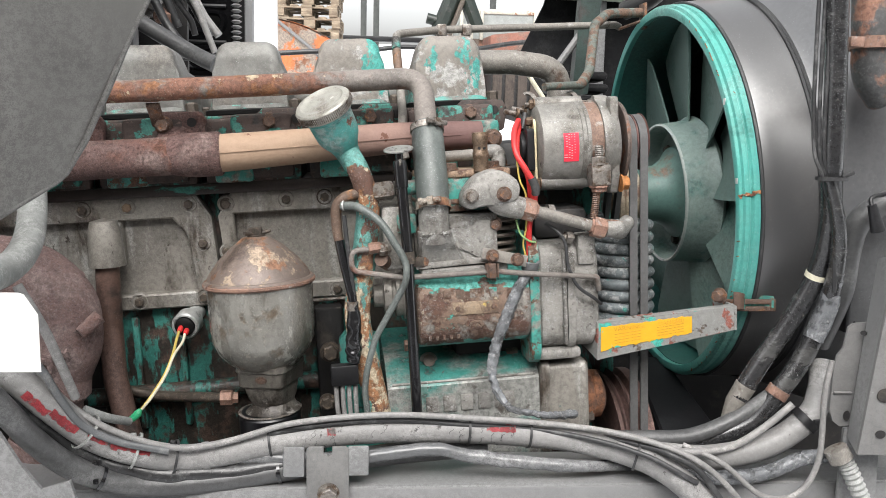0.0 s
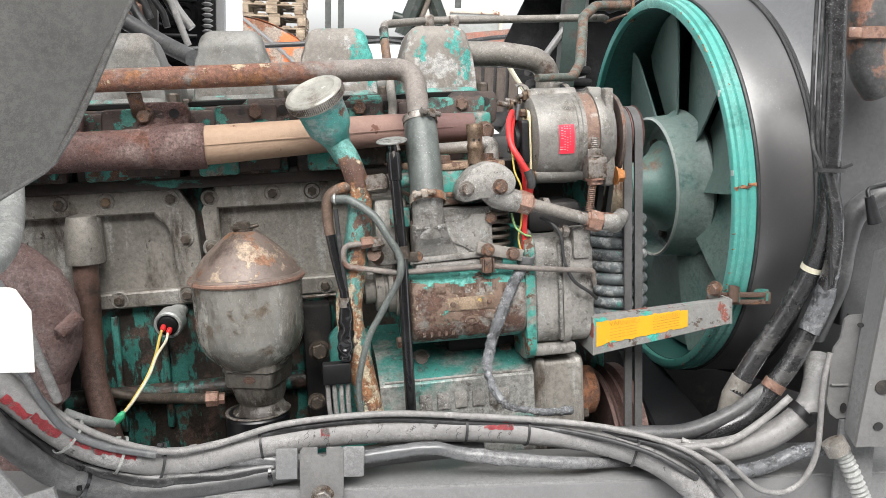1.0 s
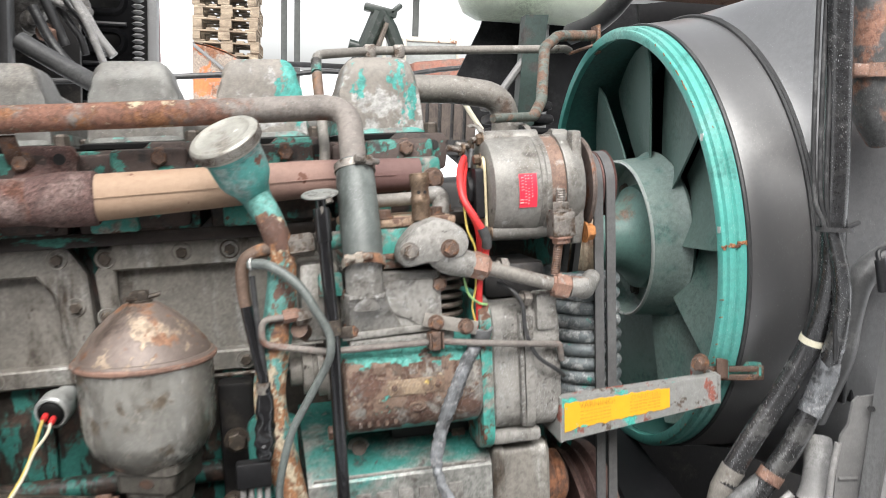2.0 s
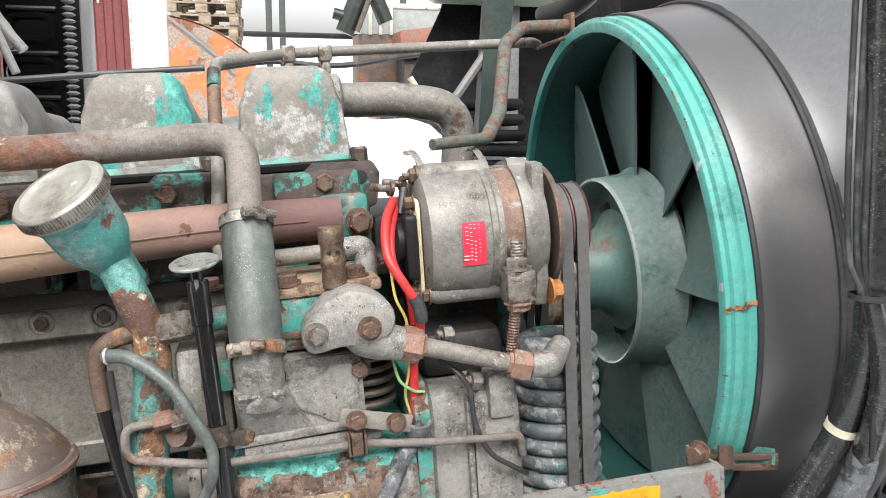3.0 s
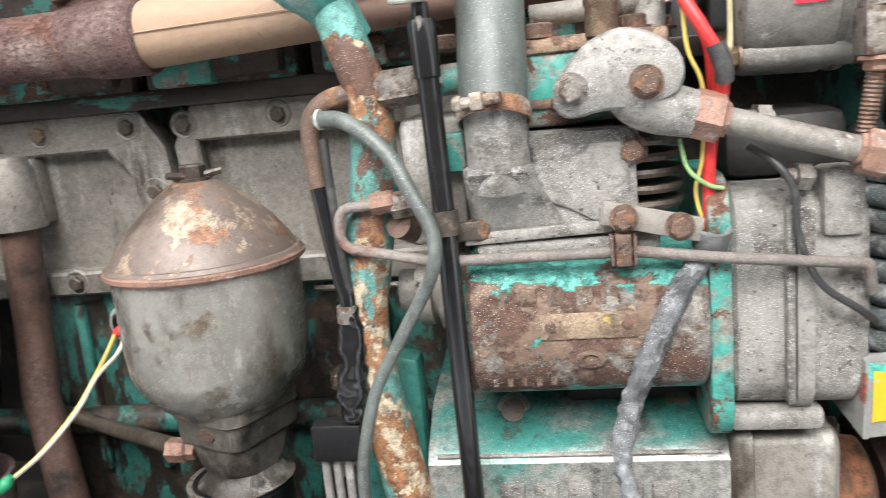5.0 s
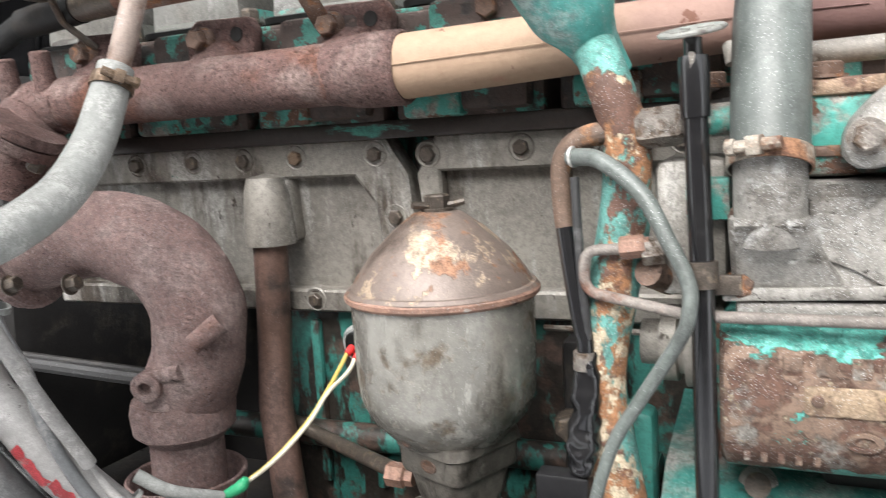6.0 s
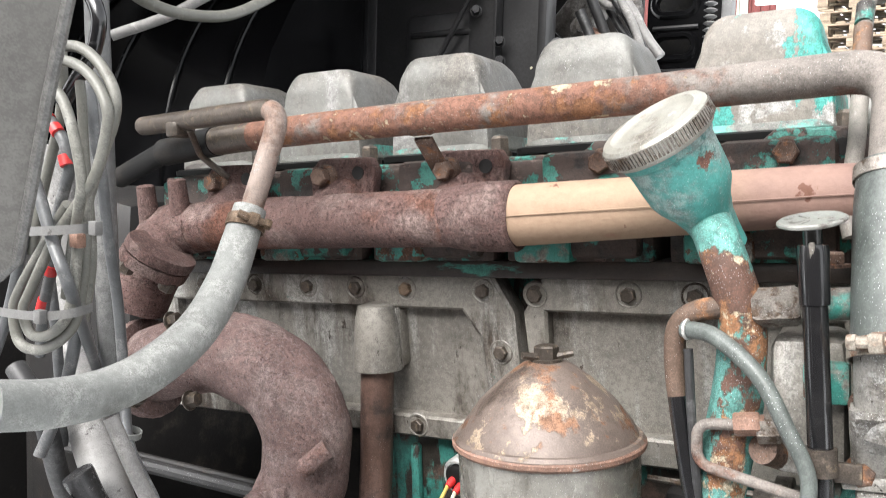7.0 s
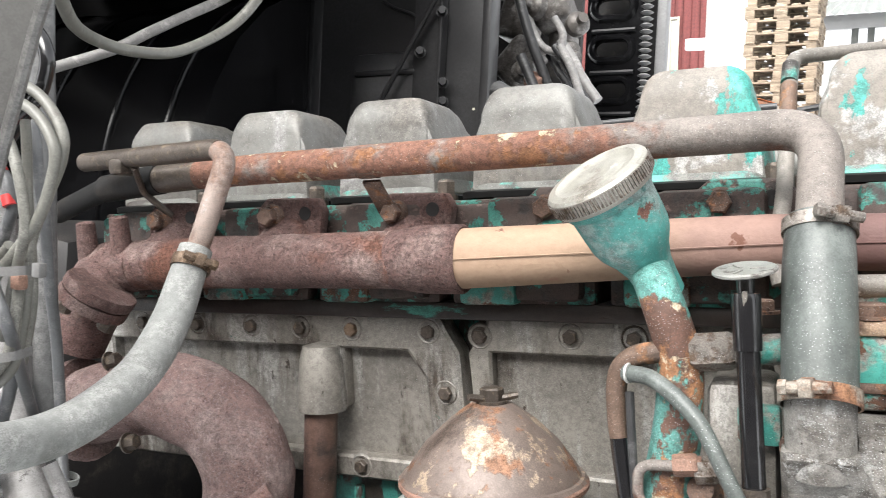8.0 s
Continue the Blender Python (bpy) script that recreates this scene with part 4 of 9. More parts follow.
for a in range(3):
    box(hm @ V(0.009 * math.cos(a * 2.1 + 0.4), 0.009 * math.sin(a * 2.1 + 0.4), 0.0015), (0.011, 0.0022, 0.0012), 0.0004, hm.to_3x3().to_4x4() @ Matrix.Rotation(a * 2.1 + 0.4, 4, "Z"), hd)
part("handle", hd, surf("worn_pressed_zinc", (0.30, 0.30, 0.28), [((0.12, 0.11, 0.10), 40, 0.58, 0.06, 0.5, ONE)], 0.4, 0.5, vary=0.2, bump=0.1), dip, "worn grey pressed steel handle")
part("slot", box(d0 + (d1 - d0) * 0.13 + V(0, -0.0085, 0), (0.004, 0.004, 0.013), 0.001), M["bolt_grey"], dip)

fm = Matrix.Translation((-0.3165, -0.088, 0)) @ pose(0, 0, 0, 0, 0, 0)
filt = thing("centrifugal_oil_filter", "grey bowl-shaped oil centrifuge with a rusty domed lid and centre bolt", "oil filter", (-0.317, -0.088, -0.50))
# pale streak layer imitates reflections on the bowl; darker layers are stains
tin = surf("oily_tin_grey_paint", (0.26, 0.25, 0.225), [((0.095, 0.085, 0.07), 7, 0.59, 0.06, 0.35, (1, 1, 0.35)), ((0.42, 0.41, 0.375), 9, 0.58, 0.04, 0.4, (1.3, 1, 0.4)), ((0.13, 0.10, 0.07), 14, 0.60, 0.05, 0.5, ONE)], 0.22, 0.35, vary=0.25, bump=0.2, speck=0.35, spec=0.7)
lidmat = surf("rusted_cream_lid", (0.165, 0.130, 0.112), [((0.34, 0.265, 0.195), 13, 0.56, 0.02, 0.45, ONE), ((0.22, 0.115, 0.068), 17, 0.57, 0.04, 0.6, ONE), ((0.09, 0.068, 0.056), 9, 0.60, 0.06, 0.4, ONE)], 0.44, 0.25, vary=0.2, bump=0.25)
z0 = -0.252
part("bowl", rumple(lathe([(0, z0 - 0.13), (0.050, z0 - 0.13), (0.056, z0 - 0.124), (0.071, z0 - 0.108), (0.0785, z0 - 0.090), (0.0805, z0 - 0.07), (0.0815, z0 - 0.01), (0.082, z0), (0, z0)], fm, 56), 0.0008, 25), tin, filt)
lid_ = part("lid", rumple(lathe([(0, z0), (0.083, z0), (0.0855, z0 + 0.002), (0.0855, z0 + 0.006), (0.083, z0 + 0.009), (0.080, z0 + 0.0095), (0.076, z0 + 0.018), (0.062, z0 + 0.037), (0.040, z0 + 0.058), (0.022, z0 + 0.071), (0.0165, z0 + 0.073), (0.0, z0 + 0.0735)], fm, 56), 0.0007, 28), lidmat, filt, "rust-stained domed lid")
part("rim_band", lathe([(0.0845, z0 - 0.002), (0.087, z0 + 0.0005), (0.087, z0 + 0.004), (0.0845, z0 + 0.0065)], fm, 56), M["copper_nut"], lid_)
nb = hexbolt(fm @ V(0, 0, z0 + 0.073), Z, 0.010, 0.012, True, None, 0.4)
for a in (0.4, 2.2, 4.0):
    tube([fm @ V(0.008 * math.cos(a), 0.008 * math.sin(a), z0 + 0.077), fm @ V(0.024 * math.cos(a), 0.024 * math.sin(a), z0 + 0.080)], [0.004, 0.003], 8, nb)
part("centre_bolt", nb, M["bolt_dark"], lid_)
bmx = fm @ Matrix.Translation((0.007, 0, 0)) @ Matrix.Rotation(radians(-24), 4, "Z") @ Matrix.Diagonal((0.86, 0.86, 1.0, 1.0))
low = rumple(loft([[bmx @ V(x, y, z) for x, y in rounded(w, d, r, 5)] for z, w, d, r in ((-0.374, 0.088, 0.094, 0.030), (-0.3790, 0.100, 0.104, 0.020), (-0.3875, 0.101, 0.105, 0.018), (-0.3895, 0.094, 0.098, 0.014), (-0.4090, 0.092, 0.096, 0.013), (-0.4120, 0.089, 0.094, 0.013), (-0.4145, 0.078, 0.084, 0.014), (-0.4360, 0.074, 0.078, 0.020), (-0.4440, 0.073, 0.076, 0.032), (-0.4520, 0.084, 0.085, 0.040), (-0.4580, 0.103, 0.103, 0.050))]), 0.0010, 40)
part("base_casting", low, surf("oil_blackened_casting", (0.13, 0.12, 0.105), [((0.03, 0.025, 0.021), 9, 0.53, 0.07, 0.3, (1, 1, 0.5)), ((0.2, 0.19, 0.175), 18, 0.62, 0.05, 0.35, ONE)], 0.3, 0.3, vary=0.3, bump=0.4), filt, "oil-blackened cast base")
part("recess_plug", lathe([(0, 0), (0.010, 0), (0.0095, 0.0015), (0.006, 0.0018), (0, 0.001)], axis(bmx @ V(0.006, -0.0485, -0.3990), (bmx.to_3x3() @ V(0, -1, 0)).normalized()), 14, None, 0.6), M["bolt"], filt)
part("sealing_ring", lathe([(0.0440, -0.4610), (0.0482, -0.4606), (0.0492, -0.4596), (0.0490, -0.4582), (0.0470, -0.4576), (0.0440, -0.4584), (0.0440, -0.4610)], fm, 48), M["bolt_grey"], filt, "bright metal ring")
part("canister", lathe([(0, -0.56), (0.046, -0.56), (0.0485, -0.555), (0.0485, -0.465), (0.044, -0.4585), (0, -0.4585)], fm, 40), M["black_gloss"], filt, "glossy black spin-on canister")
canl = bmesh.new()
for i in range(6):
    a = -1.2 + i * 0.13
    box(fm @ V(0.0487 * math.cos(a), 0.0487 * math.sin(a), -0.484), (0.0006, 0.0045, 0.012 if i % 2 else 0.008), 0.0, Matrix.Rotation(a, 4, "Z"), canl)
part("printed_bars", canl, M["white_wire"], filt, "white printed bars")
fitp = thing("oil_pipe", "brown oil pipe with a union nut at the filter base", "pipe", (-0.45, -0.02, -0.45))
part("pipe", tube(glide([(-0.5741, 0.03, -0.4375), (-0.5013, 0.01, -0.4508), (-0.3885, -0.06, -0.4417)], 8), 0.0085, 14), M["bolt_dark"], fitp)
part("union_nut", lathe([(0, 0), (0.012, 0), (0.012, 0.018), (0.009, 0.02), (0.009, 0.028), (0, 0.028)], axis((-0.3941, -0.07, -0.4389), (1, 0, -0.05)), 6), M["copper_nut"], fitp)

# pressure sender with its two wires
snd = thing("pressure_sender", "zinc oil pressure sender with red capped terminals", "sensor", (-0.4556, 0.02, -0.3341))
sw = V(-0.16, -0.93, -0.18)
sc = V(*(-0.4498, -0.005, -0.3289))
sm = axis(sc, sw)
part("body", lathe([(0, -0.06), (0.014, -0.06), (0.014, -0.03), (0.0205, -0.026), (0.0228, -0.02), (0.0228, 0.004), (0.0206, 0.007), (0.018, 0.007), (0.018, 0.003), (0, 0.003)], sm, 32), surf("dull_zinc_sender", (0.40, 0.41, 0.40), [((0.22, 0.22, 0.21), 40, 0.58, 0.06, 0.5, ONE)], 0.35, 0.4, vary=0.12, bump=0.05), snd)
part("insulator", lathe([(0, 0), (0.0165, 0), (0.016, 0.009), (0.013, 0.011), (0, 0.0125)], sm, 24), M["gasket"], snd)
ts = [sm @ V(-0.0045, 0.001, 0.011), sm @ V(0.0045, -0.004, 0.011)]
for p in ts:
    part("terminal_cap", lathe([(0, 0), (0.0042, 0), (0.0046, 0.005), (0.0036, 0.011), (0, 0.012)], axis(p, sw + V(0, 0, -0.3)), 14), M["red"], snd)
we = V(*(-0.5028, -0.16, -0.427))
sendw = thing("sender_wire", "thin yellow and white wire pair joined by green tape", "wire", we)
for p, m_, dx in ((ts[0], "yellow_wire", -0.002), (ts[1], "white_wire", 0.002)):
    part("strand", tube(glide([p + sw * 0.008, p + sw * 0.02 + V(-0.002, 0, -0.012), V(-0.4640, -0.060, -0.3660) + V(dx * 0.5, 0, 0), V(-0.4735, -0.085, -0.3900) + V(dx * 0.5, 0, 0), V(-0.4905, -0.12, -0.4150) + V(dx * 0.4, 0, 0), we], 8), 0.0022, 8), M[m_], sendw)
part("green_tape", tube(glide([we + V(0.006, 0.003, 0.008), we, V(*(-0.5103, -0.18, -0.4297))], 6), [0.003, 0.006, 0.0055, 0.004], 12), M["green_tape"], sendw, "green insulating tape")
part("sleeve", tube(glide([V(*(-0.5086, -0.18, -0.429)), V(*(-0.5274, -0.22, -0.4073)), V(*(-0.5513, -0.235, -0.3885))], 6), 0.0062, 12), M["hose_grey"], sendw)

# ================= air compressor =================
comp = thing("air_compressor", "rusty turquoise and grey piston air compressor bolted to the engine", "compressor", (0.01, -0.09, -0.38))
sec = []
for x, k in ((-0.078, 0.93), (-0.074, 1.0), (0.094, 1.0), (0.099, 0.95)):
    ring = []
    for j in range(40):
        a = 2 * math.pi * j / 40
        c, s = math.cos(a), math.sin(a)
        ring.append(V(x, -0.088 - 0.082 * k * math.copysign(abs(c) ** 0.62, c), -0.308 + 0.060 * k * math.copysign(abs(s) ** 0.7, s)))
    sec.append(ring)
crank = part("crankcase", rumple(loft(sec), 0.0012, 30), M["teal_rust"], comp, "rust-eaten turquoise crankcase")
for i, x in enumerate((-0.052, -0.031, -0.011, 0.010, 0.024, 0.040)):
    part("raised_mark", box((x, -0.1666, -0.2790), (0.012 if i != 4 else 0.004, 0.0030, 0.015), 0.0010), M["teal_rust"], crank, "worn raised casting mark")
pl = slab(rounded(0.072, 0.020, 0.003), 0.0018, Matrix.Translation((0.012, -0.1695, -0.3005)) @ Matrix.Rotation(radians(90), 4, "X"), 0.0004)
plate = part("type_plate", pl, surf("painted_over_plate", (0.27, 0.20, 0.135), [((0.15, 0.10, 0.07), 18, 0.52, 0.06, 0.7, ONE), ((0.46, 0.33, 0.10), 26, 0.62, 0.03, 0.6, ONE), (TEAL, 22, 0.66, 0.02, 0.5, ONE)], 0.6, 0.1, bump=0.5, speck=0.5), crank, "rusted-over type plate with flecks of yellow")
for x in (-0.016, 0.040):
    part("rivet", lathe([(0, 0), (0.0045, 0), (0.0035, 0.002), (0, 0.0026)], axis((x, -0.171, -0.3005), (0, -1, 0)), 12), M["bolt"], plate)
part("mark_disc", lathe([(0.006, 0), (0.0115, 0), (0.011, 0.002), (0.0065, 0.002), (0.006, 0)], axis((0.012, -0.169, -0.327), (0, -1, 0)), 24, None, 0.6), M["teal_rust"], crank)
for i in range(5):
    part("cast_bar", box((-0.060 + 0.011 * i, -0.1645, -0.345), (0.0045, 0.0026, 0.007), 0.0008), M["teal_rust"], crank)
part("cylinder", rumple(loft([[V(-0.004 + x, -0.092 + y, z) for x, y in rounded(w, d, r)] for z, w, d, r in ((-0.249, 0.120, 0.112, 0.012), (-0.24, 0.124, 0.118, 0.014), (-0.236, 0.112, 0.108, 0.02), (-0.180, 0.112, 0.108, 0.02), (-0.172, 0.122, 0.118, 0.012), (-0.158, 0.122, 0.118, 0.012))]), 0.001, 40), M["alu"], comp, "frosted grey aluminium cylinder")
sl = slab([(-0.066, -0.235), (-0.052, -0.235), (-0.052, -0.168), (-0.066, -0.160)], 0.01, Matrix.Translation((0, -0.142, 0)) @ Matrix.Rotation(radians(90), 4, "X"), 0.002)
part("side_lug", sl, M["alu"], comp)
part("lower_flange", box((0.0, -0.092, -0.243), (0.135, 0.128, 0.013), 0.004), M["alu"], comp)
for x, z in ((-0.0605, -0.181), (0.050, -0.176), (-0.0635, -0.2271)):
    part("bolt", hexbolt((x, -0.150, z), (0, -1, 0), 0.008, 0.008), M["bolt"], comp)
part("head", rumple(box((0.006, -0.073, -0.128), (0.138, 0.125, 0.056), 0.007), 0.001, 40), M["teal_worn"], comp, "flaking turquoise cylinder head")
part("gasket_line", rumple(box((0.006, -0.0745, -0.139), (0.1405, 0.128, 0.007), 0.002), 0.0012, 60), M["bolt"], comp)
part("top_plate", box((0.01, -0.073, -0.0970), (0.142, 0.130, 0.012), 0.004), surf("tan_rusty_plate", (0.30, 0.21, 0.145), [((0.12, 0.07, 0.05), 20, 0.56, 0.05, 0.8, ONE), (TEAL, 12, 0.65, 0.02, 0.5, ONE)], 0.65, 0.1, bump=0.4, speck=0.3), comp, "tan rusty top plate")
for px in ((-0.0104, -0.115, -0.0834), (-0.0119, -0.125, -0.1009), (0.0575, -0.115, -0.0906), (0.0831, -0.06, -0.0885), (-0.0852, -0.1, -0.0945)):
    part("head_bolt", hexbolt((px[0], px[1], -0.0912), Z, 0.0095, 0.009, True, turn=px[0] * 30), M["bolt"], comp)
part("inlet_neck", rumple(tube([(-0.0450, -0.160, -0.128), (-0.0452, -0.1610, -0.1450), (-0.0452, -0.1600, -0.1650), (-0.0450, -0.1580, -0.1850), (-0.0450, -0.1560, -0.1950)], [0.0230, 0.0232, 0.0230, 0.0228, 0.0226], 28), 0.0008, 40), M["alu"], comp)
part("neck_base", rumple(loft([[V(x, y, z) for x, y in ((-0.0700, -0.140), (-0.0700, yf + 0.006), (-0.0660, yf), (xr - 0.004, yf), (xr, yf + 0.005), (xr, -0.140))] for z, yf, xr in ((-0.2300, -0.1550, 0.004), (-0.2150, -0.1600, -0.006), (-0.1930, -0.1740, -0.018), (-0.1830, -0.1810, -0.0205), (-0.1790, -0.1800, -0.0210))]), 0.0008, 40), M["alu"], comp)
part("neck_foot", rumple(loft([[V(x, y, z) for x, z in ((-0.052, -0.236), (0.051, -0.236), (0.053, -0.225), (0.052, -0.166), (0.047, -0.160), (-0.046, -0.160), (-0.052, -0.166))] for y in (-0.130, -0.150, -0.153)]), 0.0008, 35), M["alu"], comp)
part("cast_pad", rumple(loft([[V(x + k, y, z - k) for x, z in ((-0.022, -0.168), (0.040, -0.168), (0.046, -0.176), (0.046, -0.226), (0.028, -0.229), (0.004, -0.214), (-0.022, -0.204))] for y, k in ((-0.150, 0.0), (-0.1545, 0.0), (-0.1560, 0.001))]), 0.0006, 35), M["alu"], comp)
for i in range(5):
    part("cooling_fin", lathe([(0, -0.003), (0.032, -0.003), (0.033, 0), (0.032, 0.003), (0, 0.003)], Matrix.Translation((0.058, -0.11, -0.172 - 0.012 * i)), 24), M["bolt_dark"], comp)

# outlet elbow, delivery pipe and unions
outl = thing("delivery_pipe", "grey cast outlet elbow and pipe with brown union nuts", "pipe", (0.1, -0.19, -0.15))
o1, o2, oc = V(*(0.0090, -0.182, -0.1290)), V(*(0.0585, -0.182, -0.1285)), V(*(0.0413, -0.182, -0.1162))
um = Matrix.Rotation(radians(90), 4, "X")
fl = slab([(-0.046, -0.020), (-0.042, -0.030), (-0.032, -0.034), (-0.012, -0.029), (0.020, -0.030), (0.040, -0.022), (0.045, -0.006), (0.040, 0.008), (0.022, 0.021), (0.002, 0.026), (-0.020, 0.018), (-0.040, -0.002)], 0.050, Matrix.Translation(oc + V(0, 0.046, 0)) @ um, 0.007)
part("flange", fl, M["alu"], outl)
n1, n2 = V(*(0.1009, -0.163, -0.1555)), V(*(0.2106, -0.165, -0.1903))
body = tube(glide([oc + V(-0.016, 0.020, -0.002), oc + V(0.004, 0.014, -0.004), o2 + V(0.000, 0.016, -0.014), n1 + V(-0.010, 0.0, 0.002)], 8), [0.014, 0.0205, 0.021, 0.0185, 0.0165], 24)
part("elbow", rumple(body, 0.001, 40), M["alu"], outl)
for p, s_ in ((o1, "bolt_grey"), (o2, "bolt")):
    part("flange_bolt", hexbolt(p + V(0, -0.004 if p is o1 else -0.006, 0), (0, -1, 0), 0.0080, 0.009, True), M[s_], outl)
dd = (n2 - n1).normalized()


def union(parent, at, way, r, h, mat):
    return part("union_nut", lathe([(0, -h), (r * 0.9, -h), (r, -h * 0.85), (r, h * 0.85), (r * 0.9, h), (r * 0.72, h), (r * 0.70, h * 1.35), (0, h * 1.35)], axis(at, way, 0.25), 6), mat, parent)


union(outl, n1, dd, 0.0178, 0.0105, M["copper_nut"])
part("pipe", tube([n1, n2], 0.0092, 18), M["grey_pipe"], outl)
union(outl, n2, dd * -1, 0.0165, 0.0105, M["copper_nut"])
eb = V(*(0.2446, -0.162, -0.1983))
part("end_elbow", tube(glide([n2 + dd * 0.010, eb + V(-0.004, 0, 0.004), eb + V(0.006, 0.016, 0.0), (0.275, -0.115, -0.190)], 8), [0.0115, 0.0145, 0.0145, 0.012], 20), M["alu"], outl)
part("lock_nut", lathe([(0, 0), (0.0135, 0), (0.0135, 0.008), (0, 0.008)], axis(eb + V(-0.006, 0.004, 0.008), (0.3, 0.2, 1)), 6), M["copper_nut"], outl)

# safety valve and the small pipe behind it
sv = thing("safety_valve", "tarnished brass safety valve on the compressor head", "valve", (0.04, -0.14, -0.073))
vm = Matrix.Translation(((0.034, -0.142, -0.0901)[0], -0.142, -0.0185))
part("body", lathe([(0, -0.076), (0.0115, -0.076), (0.012, -0.070), (0.0115, -0.056), (0.0125, -0.054), (0.0125, -0.048), (0.0112, -0.046), (0.0112, -0.034), (0.0125, -0.032), (0.0128, -0.020), (0.0115, -0.017), (0, -0.0165)], vm, 20), M["brass"], sv)
for a in (-1.9, -1.2):
    part("vent_hole", lathe([(0, 0), (0.0022, 0), (0.0022, 0.001), (0, 0.001)], axis(vm @ V(0.0112 * math.cos(a), 0.0112 * math.sin(a), -0.041), (math.cos(a), math.sin(a), 0)), 10), M["dark"], sv)
sp = thing("water_pipe", "grey pipe with an angle fitting behind the compressor", "pipe", (0.05, -0.09, -0.06))
part("pipe", tube([(-0.0186, -0.07, -0.0712), (0.0581, -0.07, -0.0694)], 0.009, 16), M["grey_pipe"], sp)
part("angle_fitting", tube(fillet([(0.055, -0.075, -0.0669), (0.0749, -0.08, -0.0655), (0.0726, -0.085, -0.0979)], 0.012), 0.0118, 18), M["alu"], sp)

# fittings on the compressor's near end
lf = thing("pipe_union", "grey hexagon union with a browned brake pipe hooked round it", "pipe fitting", (-0.11, -0.14, -0.11))
f1 = V(*(-0.1182, -0.14, -0.1171))
part("hex_nut", lathe([(0, -0.016), (0.0125, -0.016), (0.0145, -0.013), (0.0145, 0.013), (0.0125, 0.016), (0, 0.016)], axis(f1, (1, 0.1, 0.08), 0.5), 6), M["bolt_grey"], lf)
part("hex_nut", lathe([(0, 0.0), (0.0125, 0.0), (0.0125, 0.016), (0, 0.016)], axis(f1 + V(0.018, 0.002, 0.002), (1, 0.1, 0.08), 0.2), 6), M["bolt_grey"], lf)
part("pipe", tube(glide([f1 + V(-0.012, 0, -0.002), (-0.151, -0.14, -0.1187), (-0.1744, -0.14, -0.1227), (-0.1891, -0.138, -0.1377), (-0.1906, -0.138, -0.1708), (-0.1868, -0.141, -0.2000), (-0.1840, -0.143, -0.215)], 8), [0.0085, 0.0085, 0.0085, 0.0082, 0.0075, 0.007], 16), M["brown_pipe"], lf)
part("collar", tube([f1 + V(0.03, 0.004, 0.002), f1 + V(0.06, 0.01, 0.004)], 0.0115, 16), M["teal_worn"], lf)
bh = thing("rubber_hose", "speckled grey rubber hose looping down past the dipstick", "hose", (-0.1, -0.2, -0.5))
part("hose", tube(glide([(-0.1817, -0.146, -0.1351), (-0.1573, -0.158, -0.138), (-0.1265, -0.172, -0.161), (-0.1067, -0.183, -0.1944), (-0.0945, -0.189, -0.2190), (-0.0935, -0.194, -0.2370), (-0.0995, -0.197, -0.2560), (-0.1253, -0.197, -0.2983), (-0.1469, -0.197, -0.3365), (-0.1634, -0.197, -0.3956), (-0.1633, -0.2, -0.4427)], 8), [0.0066, 0.0062, 0.0058, 0.0054, 0.0050, 0.0048, 0.0047, 0.0047], 16), M["hose_dark"], bh)
part("end_ring", lathe([(0.0066, -0.001), (0.0080, -0.001), (0.0080, 0.001), (0.0066, 0.001)], axis((-0.1786, -0.148, -0.135), (1, -0.3, 0)), 18), M["zinc"], bh)
bp = thing("brake_pipe", "thin rusty steel pipe clipped across the compressor", "pipe", (0.0, -0.18, -0.26))
part("pipe", tube(fillet([(-0.1279, -0.154, -0.2011), (-0.1717, -0.154, -0.2037), (-0.1723, -0.154, -0.234), (-0.0958, -0.162, -0.248), (0.0467, -0.168, -0.2471), (0.1132, -0.168, -0.2563), (0.2089, -0.158, -0.2682), (0.2139, -0.15, -0.2914)], [0.012, 0.014, 0.1, 0.1, 0.1, 0.005], 6), 0.0042, 12), M["rust_pipe"], bp)
union(bp, (-0.1367, -0.154, -0.2008), (1, 0.1, 0.1), 0.0085, 0.009, M["copper_nut"])
union(bp, (-0.1226, -0.15, -0.2038), (1, 0.1, 0.1), 0.0105, 0.008, M["bolt_grey"])
part("union_boss", tube([(-0.127, -0.148, -0.2193), (-0.1156, -0.12, -0.2316)], 0.011, 14), M["bolt"], bp)
cl = box((0.0397, -0.168, -0.245), (0.012, 0.014, 0.024), 0.002)
for dx in (-0.008, 0.008):
    box(V(*(0.0397, -0.168, -0.245)) + V(dx, 0, 0), (0.0022, 0.019, 0.021), 0.0006, None, cl)
part("clip", cl, M["bolt"], bp)
bar = thing("support_bar", "flat rusty steel support bar with two bolts", "bracket", (0.05, -0.18, -0.23))
ba, bb = V(*(0.0316, -0.166, -0.2193)), V(*(0.0895, -0.164, -0.2338))
part("bar", box((ba + bb) / 2, ((bb - ba).length + 0.012, 0.004, 0.0175), 0.001, Matrix.Rotation(-math.atan2(bb.z - ba.z, bb.x - ba.x), 4, "Y")), M["grey_pipe"], bar)
for px in ((0.041, -0.169, -0.2227), (0.0798, -0.167, -0.2313)):
    part("bolt", hexbolt(px, (0, -1, 0), 0.0072, 0.007), M["bolt"], bar)
ms = thing("dipstick_clamp", "black steel tube clamp on the dipstick", "clamp", (-0.07, -0.18, -0.23))
cb_ = lathe([(0.0085, -0.009), (0.0115, -0.009), (0.0115, 0.009), (0.0085, 0.009)], axis(V(*(-0.0882, -0.169, -0.2173)), d0 - d1), 18)
